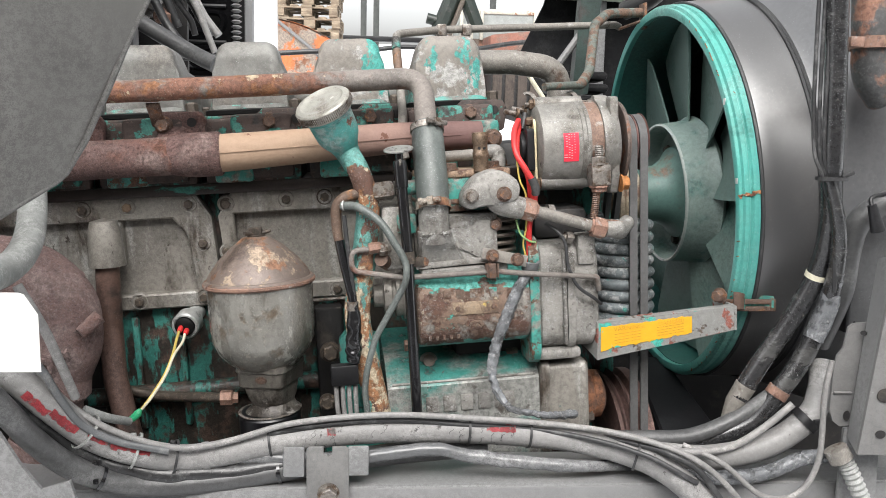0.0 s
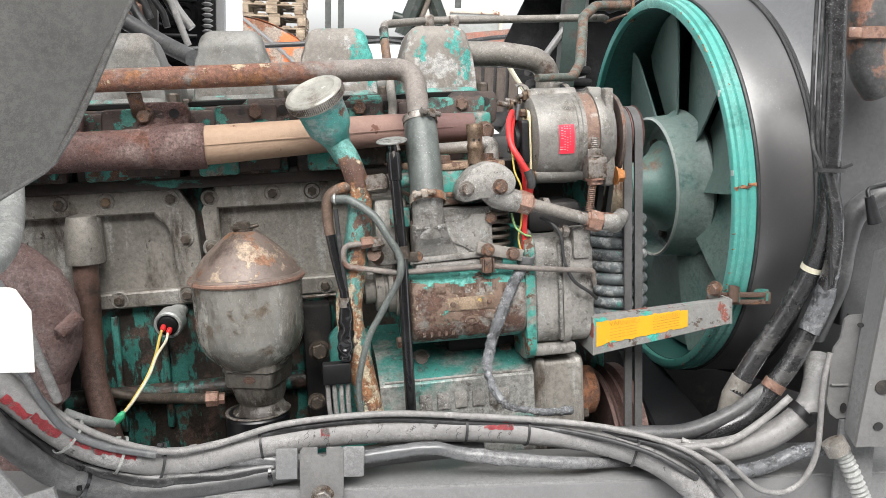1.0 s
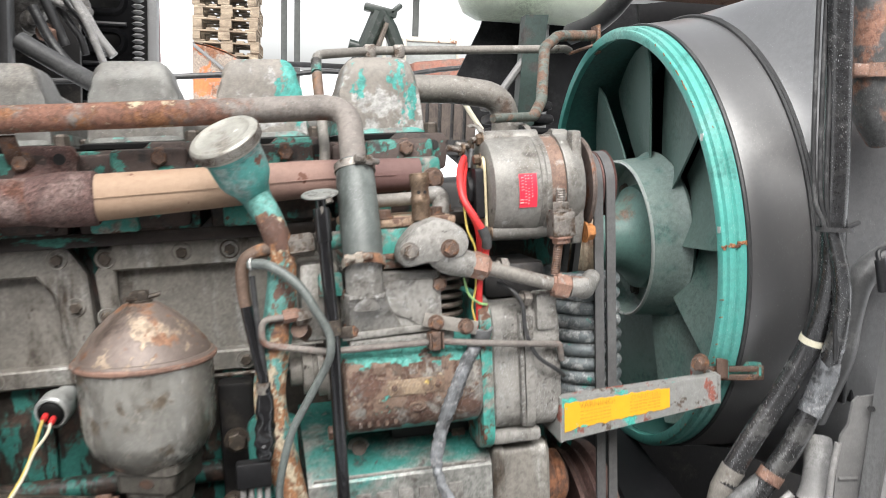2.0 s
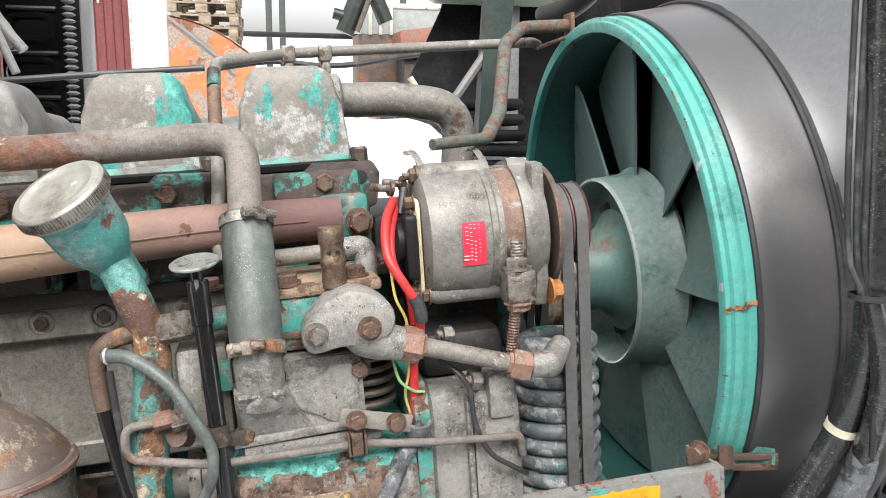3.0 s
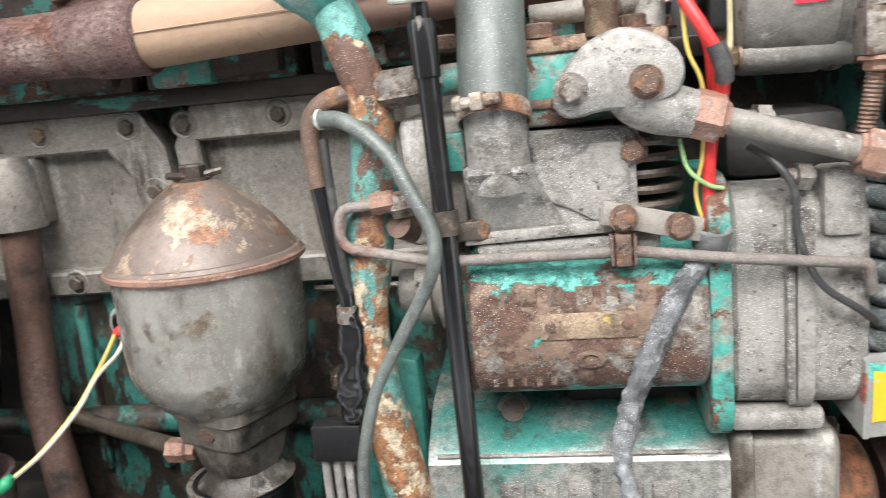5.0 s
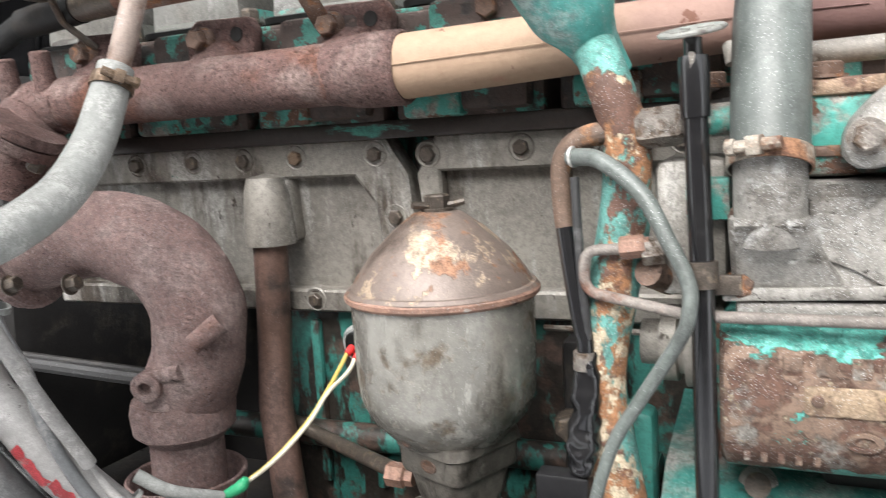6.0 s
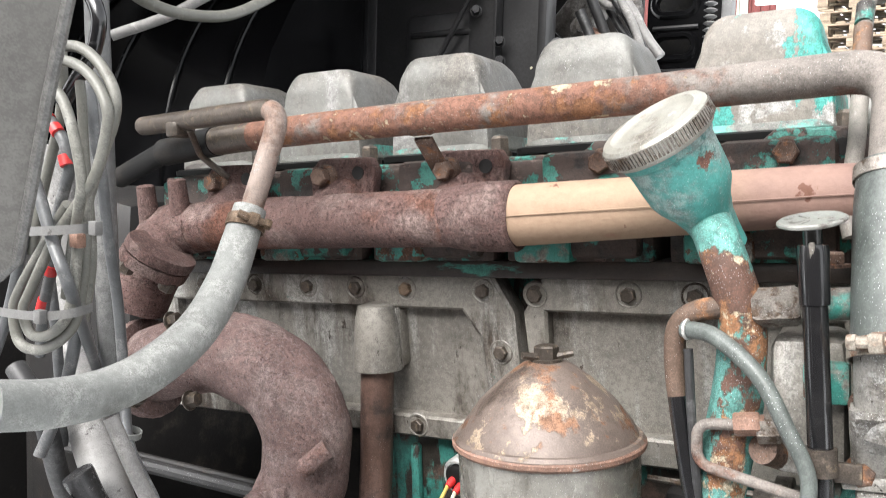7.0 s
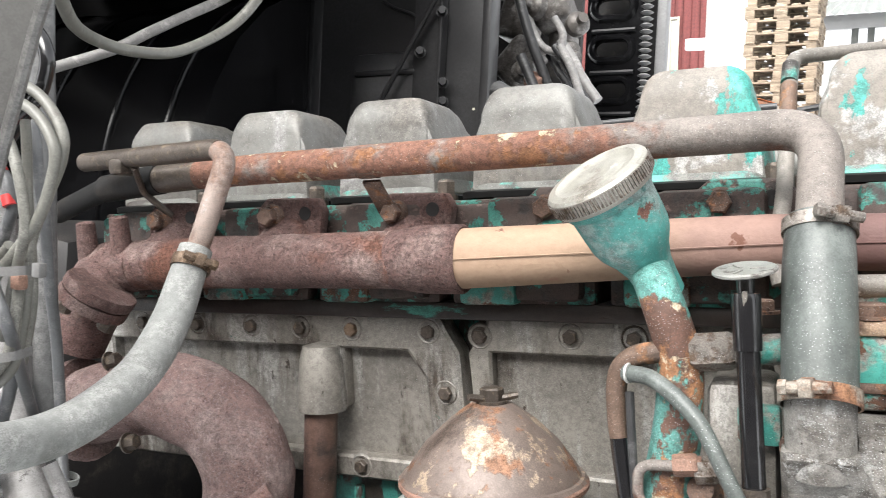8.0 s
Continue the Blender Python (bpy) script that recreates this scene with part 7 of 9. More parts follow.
def branch(pts, n, r, seg, wrinkle, mat, label, ties):
    """A side conduit with the plastic ties round it."""
    c = thing("conduit_branch", label, "conduit", pts[4], frm=TRUCK)
    run = glide(pts, n)
    part("conduit", rumple(tube(run, r, seg), wrinkle, 30), mat, c, frm=TRUCK)
    for k in ties:
        i = int(k * (len(run) - 2))
        w = (run[i + 1] - run[i]).normalized()
        tie = lathe([(r + 0.0004, -0.0022), (r + 0.0022, -0.0022), (r + 0.0022, 0.0022), (r + 0.0004, 0.0022), (r + 0.0004, -0.0022)], axis(run[i], w), 22)
        box(run[i] + V(0, -r - 0.0025, 0.003), (0.006, 0.005, 0.007), 0.001, None, tie)
        part("cable_tie", tie, M["plastic_black"], c, "black plastic cable tie", frm=TRUCK)
    return c


branch([(-0.6194, 0.97, 1.354), (-0.5786, 0.99, 1.29), (-0.5455, 1.02, 1.227), (-0.5009, 1.05, 1.176), (-0.4283, 1.08, 1.144), (-0.3234, 1.1, 1.142), (-0.1957, 1.11, 1.159), (-0.0803, 1.13, 1.167), (0.0583, 1.15, 1.17)], 10, 0.016, 22, 0.0003, M["conduit_dark"], "smooth dark grey cable conduit bending under the harness", (0.42, 0.72))
branch([(-0.6148, 0.99, 1.377), (-0.5846, 1.02, 1.302), (-0.5427, 1.05, 1.235), (-0.4851, 1.07, 1.183), (-0.4061, 1.085, 1.158), (-0.3073, 1.1, 1.155), (-0.1957, 1.11, 1.165)], 26, 0.0125, 18, 0.004, surf("wrinkled_black_sleeve", (0.03, 0.03, 0.031), [((0.08, 0.08, 0.08), 18, 0.6, 0.08, 0.25, ONE)], 0.24, vary=0.2, bump=0.2), "wrinkled shiny black sleeve among the harness", (0.5,))
cable("harness_cable", [(-0.5484, 1.02, 1.333), (-0.5157, 1.04, 1.277), (-0.4622, 1.05, 1.235), (-0.3861, 1.07, 1.202), (-0.3199, 1.085, 1.204), (-0.2266, 1.095, 1.227), (-0.0982, 1.1, 1.237), (0.0256, 1.105, 1.23), (0.1701, 1.11, 1.216), (0.2656, 1.085, 1.207), (0.3488, 1.055, 1.184), (0.4079, 1.048, 1.135), (0.4535, 1.045, 1.071)], 0.0044, M["wire_grey"], "thin grey cable tied on top of the conduit")
cable("harness_cable", [(-0.2591, 1.1, 1.211), (-0.098, 1.115, 1.228), (0.0276, 1.12, 1.219), (0.1741, 1.125, 1.203), (0.2833, 1.085, 1.193), (0.317, 1.06, 1.188), (0.3563, 1.05, 1.167), (0.3905, 1.045, 1.124)], 0.0045, M["wire_black"], "thin black cable tied on top of the conduit")
tl_ = rumple(tube(glide([(-0.308, 1.105, 1.174), (-0.2116, 1.105, 1.17), (-0.1301, 1.1, 1.174), (-0.0318, 1.1, 1.185), (0.0432, 1.1, 1.172), (0.1275, 1.1, 1.162), (0.2057, 1.105, 1.154), (0.2727, 1.125, 1.147), (0.3352, 1.15, 1.14)], 14), [0.010, 0.0105, 0.010, 0.0095, 0.0105, 0.0095, 0.009, 0.008, 0.007], 16), 0.0022, 40)
solo("harness_cable", tl_, M["tape_dark"], "loosely taped grey cable lying along the rail", "cable", frm=TRUCK)
cable("harness_cable", [(-0.2431, 1.1, 1.217), (-0.098, 1.108, 1.226), (0.0267, 1.112, 1.217), (0.1374, 1.115, 1.207), (0.2252, 1.09, 1.197), (0.2844, 1.062, 1.185), (0.3212, 1.046, 1.169), (0.3518, 1.045, 1.152)], 0.0038, M["wire_black"], "thin dark cable tied beside the others")
cable("harness_cable", [(0.1899, 1.15, 1.178), (0.2934, 1.14, 1.184), (0.3739, 1.14, 1.186), (0.4468, 1.145, 1.211), (0.5051, 1.14, 1.253)], 0.0125, M["conduit_dark"], "thick black cable bending up beside the radiator")
cable("harness_cable", [(0.2395, 1.135, 1.167), (0.3141, 1.12, 1.166), (0.3942, 1.1, 1.168), (0.481, 1.1, 1.187), (0.5450, 1.105, 1.228), (0.5720, 1.125, 1.262), (0.5860, 1.150, 1.300)], 0.019, M["conduit"], "thick grey conduit curving up past the bracket", "conduit")
cable("harness_cable", [(0.2696, 1.095, 1.192), (0.3397, 1.075, 1.187), (0.4077, 1.075, 1.193), (0.4625, 1.085, 1.217), (0.5048, 1.08, 1.257)], 0.0055, M["wire_grey"], "short pale grey lead with a taped tip")
cable("harness_cable", [(0.3268, 1.08, 1.147), (0.4194, 1.075, 1.147), (0.4735, 1.08, 1.152), (0.5246, 1.08, 1.172), (0.5793, 1.07, 1.184)], 0.011, M["tape"], "crinkled taped lead under the conduit")
cable("harness_cable", [(0.3431, 1.085, 1.194), (0.3936, 1.06, 1.175), (0.4544, 1.055, 1.127), (0.5087, 1.06, 1.126), (0.5363, 1.055, 1.178), (0.5351, 1.05, 1.281), (0.5419, 1.05, 1.331)], 0.0042, M["wire_grey"], "thin grey-pink cable hanging in a loop")
for tname, px, w_ in (("cable_tie", (-0.3856, 1.08, 1.194), 0.0235), ("cable_tie", (-0.2614, 1.105, 1.195), 0.0205), ("cable_tie", (0.0272, 1.122, 1.207), 0.021), ("cable_tie", (0.116, 1.127, 1.199), 0.021), ("cable_tie", (0.2965, 1.13, 1.163), 0.022), ("cable_tie", (-0.4934, 1.055, 1.231), 0.024), ("cable_tie", (-0.4386, 1.075, 1.197), 0.024)):
    px = V(*px)
    near = min(range(len(cond)), key=lambda i: (cond[i] - px).length)
    w = cond[min(near + 1, len(cond) - 1)] - cond[near - 1]
    tie = lathe([(w_, -0.0018), (w_ + 0.0012, -0.0018), (w_ + 0.0012, 0.0018), (w_, 0.0018), (w_, -0.0018)], axis(cond[near] + V(0, 0, 0.001), w), 26)
    box(cond[near] + V(0.0, -0.008, w_ + 0.002), (0.007, 0.007, 0.006), 0.001, None, tie)
    solo(tname, tie, M["wire_black"] if px.x > -0.42 else M["hose_grey"], "plastic cable tie round the harness", "cable tie", "harness cable ties", frm=TRUCK)

# clip bracket on the rail
cb2 = thing("harness_bracket", "grey steel harness bracket bolted to the chassis rail", "bracket", (-0.1759, 1.08, 1.159), frm=TRUCK)
pbk = V(*(-0.1761, 1.083, 1.162))
part("plate", slab([(-0.030, -0.09), (0.030, -0.09), (0.030, 0.032), (0.026, 0.036), (0.006, 0.036), (0.006, 0.026), (0.0, 0.022), (-0.006, 0.026), (-0.006, 0.036), (-0.026, 0.036), (-0.030, 0.032)], 0.005, Matrix.Translation(pbk) @ Matrix.Rotation(radians(90), 4, "X"), 0.001), M["bracket_grey"], cb2, frm=TRUCK)
for px in ((-0.2238, 1.082, 1.175), (-0.133, 1.082, 1.176)):
    part("side_tab", box(V(*px), (0.030, 0.006, 0.044), 0.004), M["frame_grey"], cb2, frm=TRUCK)
part("bolt", hexbolt((-0.1749, 1.078, 1.129), (0, -1, 0), 0.011, 0.012), M["bolt_grey"], cb2, frm=TRUCK)

# ---- right-hand side: hoses, bracket plates ----
H2 = [(0.4977, 1.045, 1.919), (0.5065, 1.05, 1.833), (0.5165, 1.055, 1.713), (0.5237, 1.06, 1.605), (0.5448, 1.09, 1.523), (0.5492, 1.12, 1.447), (0.5235, 1.14, 1.369), (0.4881, 1.15, 1.304), (0.4565, 1.155, 1.243)]
hh = thing("coolant_hose", "black speckled rubber hose hanging beside the radiator", "hose", H2[-1], "radiator hoses", frm=TRUCK)
part("hose", tube(glide(H2, 10), [0.0150, 0.0150, 0.0150, 0.0150, 0.0150, 0.0150, 0.0150, 0.0150, 0.0150], 22), M["hose_wet"], hh, frm=TRUCK)
hl = glide(H2, 10)
part("white_band", tube(hl[50:52], 0.0160, 22), M["white_wire"], hh, "white paper band", frm=TRUCK)
part("end_ferrule", tube([V(*(0.4669, 1.153, 1.264)), V(*(0.4525, 1.157, 1.235)), V(*(0.4413, 1.16, 1.203))], [0.0165, 0.0150, 0.009], 18), M["grey_pipe"], hh, frm=TRUCK)
H3 = [(0.5159, 1.05, 1.589), (0.5405, 1.06, 1.526), (0.5608, 1.09, 1.456), (0.5652, 1.12, 1.383), (0.5408, 1.13, 1.31), (0.5128, 1.135, 1.262), (0.472, 1.14, 1.208), (0.3968, 1.15, 1.173)]
h3 = thing("taped_hose", "black hose with a crinkled grey taped stretch", "hose", H3[-1], "radiator hoses", frm=TRUCK)
part("hose", tube(glide(H3, 10), [0.008, 0.010, 0.012, 0.0145, 0.0150, 0.0150, 0.0135, 0.0125], 20), M["hose_wet"], h3, frm=TRUCK)
part("tape", rumple(tube(glide(H3, 10)[22:36], [0.012, 0.0145, 0.0155, 0.016], 20), 0.0025, 60), M["tape"], h3, "crinkled grey tape", frm=TRUCK)
clp = lathe([(0.0148, -0.007), (0.0172, -0.007), (0.0172, 0.007), (0.0148, 0.007), (0.0148, -0.007)], axis(V(*(0.5095, 1.135, 1.258)), V(*H3[5]) - V(*H3[4])), 24)
part("clamp", clp, M["copper_nut"], h3, frm=TRUCK)
for k in range(3):
    cable("hanging_cable", [(H2[1][0] - 0.012 - 0.007 * k, 1.05 + 0.004 * k, 2.1), V(*(0.5016, 1.05, 1.682)) + V(-0.006 * k, 0.004 * k, 0), V(*(0.5146, 1.055, 1.591)) + V(-0.003 * k, 0, 0), V(*(0.5395, 1.07, 1.508)) + V(0.004 * k, 0, 0), V(*(0.5602, 1.09, 1.423))], 0.0028, M["wire_black"], "thin black cable beside the hose")
tie = lathe([(0.020, -0.0026), (0.0215, -0.0026), (0.0215, 0.0026), (0.020, 0.0026), (0.020, -0.0026)], axis((0.5238, 1.058, 1.59), Z), 22)
box(V(*(0.5424, 1.05, 1.596)), (0.018, 0.005, 0.005), 0.001, Matrix.Rotation(-0.4, 4, "Y"), tie)
solo("cable_tie", tie, M["wire_black"], "black cable tie round the hose", "cable tie", frm=TRUCK)
cable("loop_conduit", [(0.6801, 1.08, 1.571), (0.623, 1.085, 1.556), (0.5891, 1.09, 1.527), (0.583, 1.1, 1.48), (0.589, 1.12, 1.417), (0.5775, 1.15, 1.331)], 0.017, M["conduit_dark"], "black cable conduit bending down beside the radiator", "conduit", 20)
plug = tube([(0.5809, 1.05, 1.555), (0.5935, 1.05, 1.518)], [0.006, 0.010], 14)
tube(glide([(0.5811, 1.05, 1.552), (0.5831, 1.055, 1.565), (0.611, 1.06, 1.571)], 5), 0.003, 8, plug)
solo("cable_plug", plug, M["black_metal"], "small black rubber cable plug", "connector", frm=TRUCK)
# steel pipe with clamp, upper right
sp2 = thing("steel_pipe", "rust-streaked dark steel pipe with a brown clamp", "pipe", (0.5831, 1.08, 1.74), frm=TRUCK)
part("pipe", tube(glide([(0.566, 1.08, 1.953), (0.5739, 1.08, 1.84), (0.5788, 1.08, 1.787), (0.5904, 1.085, 1.741), (0.6173, 1.09, 1.714)], 6), [0.026, 0.026, 0.026, 0.030, 0.034], 24), surf("rust_streaked_steel", (0.10, 0.10, 0.10), [((0.26, 0.14, 0.10), 14, 0.54, 0.06, 0.8, ONE)], 0.5, 0.3, bump=0.3, speck=0.4), sp2, frm=TRUCK)
clp = lathe([(0.030, -0.008), (0.0325, -0.008), (0.0325, 0.008), (0.030, 0.008), (0.030, -0.008)], axis((0.5812, 1.08, 1.779), Z), 28)
box(V(*(0.5423, 1.06, 1.778)), (0.02, 0.014, 0.014), 0.002, None, clp)
part("clamp", clp, M["copper_nut"], sp2, frm=TRUCK)
# plates
pl1 = thing("mounting_plate", "grey painted steel angle post with a drilled front plate", "bracket", (0.607, 1.04, 1.2), frm=TRUCK)
part("front_plate", loft([[V(*p) + V(0, d, 0) for p in ((0.573, 1.02, 1.202), (0.5927, 1.02, 1.378), (0.6015, 1.02, 1.452), (0.6991, 1.02, 1.452), (0.7261, 1.02, 1.2))] for d in (0, 0.005)]), M["bracket_grey"], pl1, frm=TRUCK)
part("side_flange", loft([[V(*p) + V(dx, 0, 0) for p in ((0.5748, 1.024, 1.2), (0.5946, 1.024, 1.377), (0.607, 1.024, 1.491), (0.607, 1.065, 1.477), (0.5992, 1.065, 1.395), (0.5835, 1.065, 1.212))] for dx in (0, 0.004)]), M["frame_grey"], pl1, frm=TRUCK)
part("lower_leg", loft([[V(*p) + V(0, d, 0) for p in ((0.5799, 1.068, 1.224), (0.636, 1.068, 1.224), (0.639, 1.068, 1.047), (0.5765, 1.068, 1.048))] for d in (0, 0.005)]), M["frame_grey"], pl1, frm=TRUCK)
for px, r_, w_ in (((0.5963, 1.043, 1.347), 0.0045, (-0.8, -0.6, 0)), ((0.5923, 1.06, 1.369), 0.0045, (-0.8, -0.6, 0)), ((0.6033, 1.019, 1.232), 0.0075, (0, -1, 0)), ((0.6062, 1.019, 1.289), 0.013, (0, -1, 0))):
    part("hole", lathe([(0, 0), (r_, 0), (r_, 0.0012), (0, 0.0012)], axis(px, w_), 18, None, 0.8), M["dark"], pl1, frm=TRUCK)
pl2 = thing("hose_guard", "wavy-edged grey steel plate behind the mounting plate", "bracket", (0.5773, 1.07, 1.258), frm=TRUCK)
part("plate", loft([[V(*p) + V(0, d, 0) for p in ((0.5748, 1.07, 1.375), (0.5812, 1.07, 1.381), (0.6052, 1.07, 1.383), (0.6055, 1.07, 1.283), (0.5913, 1.07, 1.228), (0.5739, 1.07, 1.226), (0.5628, 1.07, 1.234), (0.5561, 1.07, 1.251), (0.5573, 1.07, 1.278), (0.5573, 1.07, 1.309), (0.5613, 1.07, 1.333), (0.5704, 1.07, 1.346))] for d in (0, 0.004)]), M["bracket_grey"], pl2, frm=TRUCK)
part("slot", lathe([(0, 0), (0.005, 0), (0.005, 0.001), (0, 0.001)], axis((0.5817, 1.068, 1.243), (0, -1, 0)), 14, None, 1.6), M["dark"], pl2, frm=TRUCK)
part("rib", tube([(0.5596, 1.068, 1.278), (0.5856, 1.068, 1.278)], 0.002, 8), M["bracket_grey"], pl2, frm=TRUCK)
for px in ((0.6231, 1.16, 1.428), (0.6392, 1.165, 1.428), (0.6554, 1.17, 1.427)):
    solo("cooler_rib", box(px, (0.006, 0.02, 0.16), 0.002), M["black_metal"], "dark upright metal rib beside the radiator", "metal rib", "cooler ribs", frm=TRUCK)
bandc = lathe([(0.0198, -0.006), (0.0222, -0.006), (0.0222, 0.006), (0.0198, 0.006), (0.0198, -0.006)], axis((0.5386, 1.102, 1.224), V(*(0.5482, 1.1, 1.235)) - V(*(0.525, 1.103, 1.212))), 26)
box(V(*(0.5477, 1.085, 1.225)), (0.012, 0.008, 0.012), 0.001, None, bandc)
solo("conduit_clamp", bandc, M["black_metal"], "black clamp band round the thick conduit", "clamp", frm=TRUCK)
cs = thing("corrugated_sleeve", "ribbed grey flexible sleeve with an end nut", "flexible hose", (0.576, 1.05, 1.183), frm=TRUCK)
cl_ = glide([(0.5667, 1.05, 1.191), (0.5795, 1.045, 1.168), (0.597, 1.04, 1.13), (0.6084, 1.035, 1.103)], 10)
part("sleeve", tube(cl_, [0.0105 if i % 2 else 0.013 for i in range(len(cl_))], 16), M["hose_grey"], cs, frm=TRUCK)
part("nut", lathe([(0, -0.010), (0.017, -0.010), (0.017, 0.010), (0, 0.010)], axis((0.5633, 1.05, 1.191), V(*cl_[0]) - V(*cl_[3])), 20), M["grey_pipe"], cs, frm=TRUCK)
dark_slope = thing("chassis_cross_member", "dark sloping steel cross member under the radiator", "chassis rail", (0.5, 1.4, 1.1), kind="structure", frm=TRUCK)
part("beam", loft([[V(*(0.411, 1.5, 1.198)) + V(0, d, d * 0.2), V(*(0.4808, 1.5, 1.192)) + V(0, d, d * 0.2), V(*(0.5008, 1.25, 1.119)) + V(0, d, d * 0.2), V(*(0.3917, 1.25, 1.12)) + V(0, d, d * 0.2)] for d in (0, 0.05)]), M["black_metal"], dark_slope, frm=TRUCK)
# two added near-black sheets give the shade behind and below the engine
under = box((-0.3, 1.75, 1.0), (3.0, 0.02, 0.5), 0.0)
solo("inner_frame_side", under, M["dark"], "dark sheet added behind the engine as shade", "chassis rail", kind="structure", frm=TRUCK)
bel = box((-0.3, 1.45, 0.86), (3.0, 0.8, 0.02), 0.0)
solo("belly_tray", bel, M["dark"], "dark sheet added under the engine as shade", "tray", kind="structure", frm=TRUCK)

# ================= left-hand side: flap, tag, cable bundle =================
fl_ = thing("side_flap", "scuffed grey plastic engine bay flap, hanging beside the engine", "flap", (-0.516, 1.05, 1.569), frm=TRUCK)
edgeL = [(-0.3319, 0.817, 1.784), (-0.3395, 0.817, 1.762), (-0.3567, 0.817, 1.727), (-0.3819, 0.819, 1.67), (-0.4072, 0.824, 1.619), (-0.4294, 0.83, 1.586), (-0.4379, 0.825, 1.577), (-0.4777, 0.79, 1.545), (-0.5061, 0.75, 1.52), (-0.5803, 0.7, 1.487), (-0.562, 0.7, 1.751)]
fb = bmesh.new()
secs = [[V(*p) + V(0, d, 0) for p in edgeL] for d in (0.0, 0.006)]
fb = loft(secs)
part("panel", fb, M["flap"], fl_, frm=TRUCK)
part("edge_bead", tube([V(*p) + V(0, 0.003, 0) for p in edgeL[:9]], 0.0032, 8), M["flap"], fl_, frm=TRUCK)
tg = slab([(-0.06, -0.031), (0.0205, -0.031), (0.0198, 0.018), (0.009, 0.035), (0.0045, 0.0365), (-0.06, 0.0365)], 0.0012, Matrix.Translation((-0.4113, 0.66, 1.457)) @ Matrix.Rotation(radians(90), 4, "X"), 0.0003)
solo("paper_tag", tg, surf("white_plastic_tag", (0.82, 0.81, 0.78), (), 0.5, vary=0.03, bump=0.03), "blank white plastic tag with a clipped corner", "tag", frm=TRUCK)
lp = thing("corner_plate", "grey painted steel corner plate at the chassis", "bracket", (-0.5579, 0.98, 1.198), frm=TRUCK)
part("plate", loft([[V(*(-0.6263, 0.98, 1.315)) + V(0, d, 0), V(*(-0.5756, 0.98, 1.257)) + V(0, d, 0), V(*(-0.5505, 0.98, 1.213)) + V(0, d, 0), V(*(-0.5278, 0.98, 1.183)) + V(0, d, 0), V(*(-0.493, 0.98, 1.194)) + V(0, d, 0), V(*(-0.4838, 0.98, 1.16)) + V(0, d, 0), V(*(-0.4864, 0.98, 1.084)) + V(0, d, 0), V(*(-0.6381, 0.98, 1.087)) + V(0, d, 0)] for d in (0, 0.006)]), M["frame_grey"], lp, frm=TRUCK)

sup = tube(glide([(-0.7515, 1.1, 1.919), (-0.7454, 1.1, 1.793), (-0.7387, 1.1, 1.678), (-0.7316, 1.1, 1.55), (-0.7216, 1.1, 1.421), (-0.707, 1.1, 1.293)], 6), 0.0122, 20)
solo("cable_pole", sup, surf("grey_plastic_pole", (0.085, 0.087, 0.088), [((0.15, 0.15, 0.148), 8, 0.56, 0.1, 0.45, UP)], 0.42, vary=0.15, bump=0.08), "grey plastic conduit pole behind the cable bundle", "conduit", frm=TRUCK)
CABLE = surf("beige_grey_cable", (0.135, 0.134, 0.118), [((0.19, 0.187, 0.168), 14, 0.57, 0.1, 0.5, ONE), ((0.12, 0.115, 0.10), 25, 0.62, 0.06, 0.6, ONE)], 0.42, vary=0.12, bump=0.08)
SLATE = surf("slate_grey_cable", (0.10, 0.104, 0.108), [((0.20, 0.2, 0.2), 16, 0.58, 0.1, 0.45, ONE)], 0.38, vary=0.15, bump=0.08)
beige, slate = "beige-grey cable in a looped and tied bundle", "slate-grey cable in a looped and tied bundle"
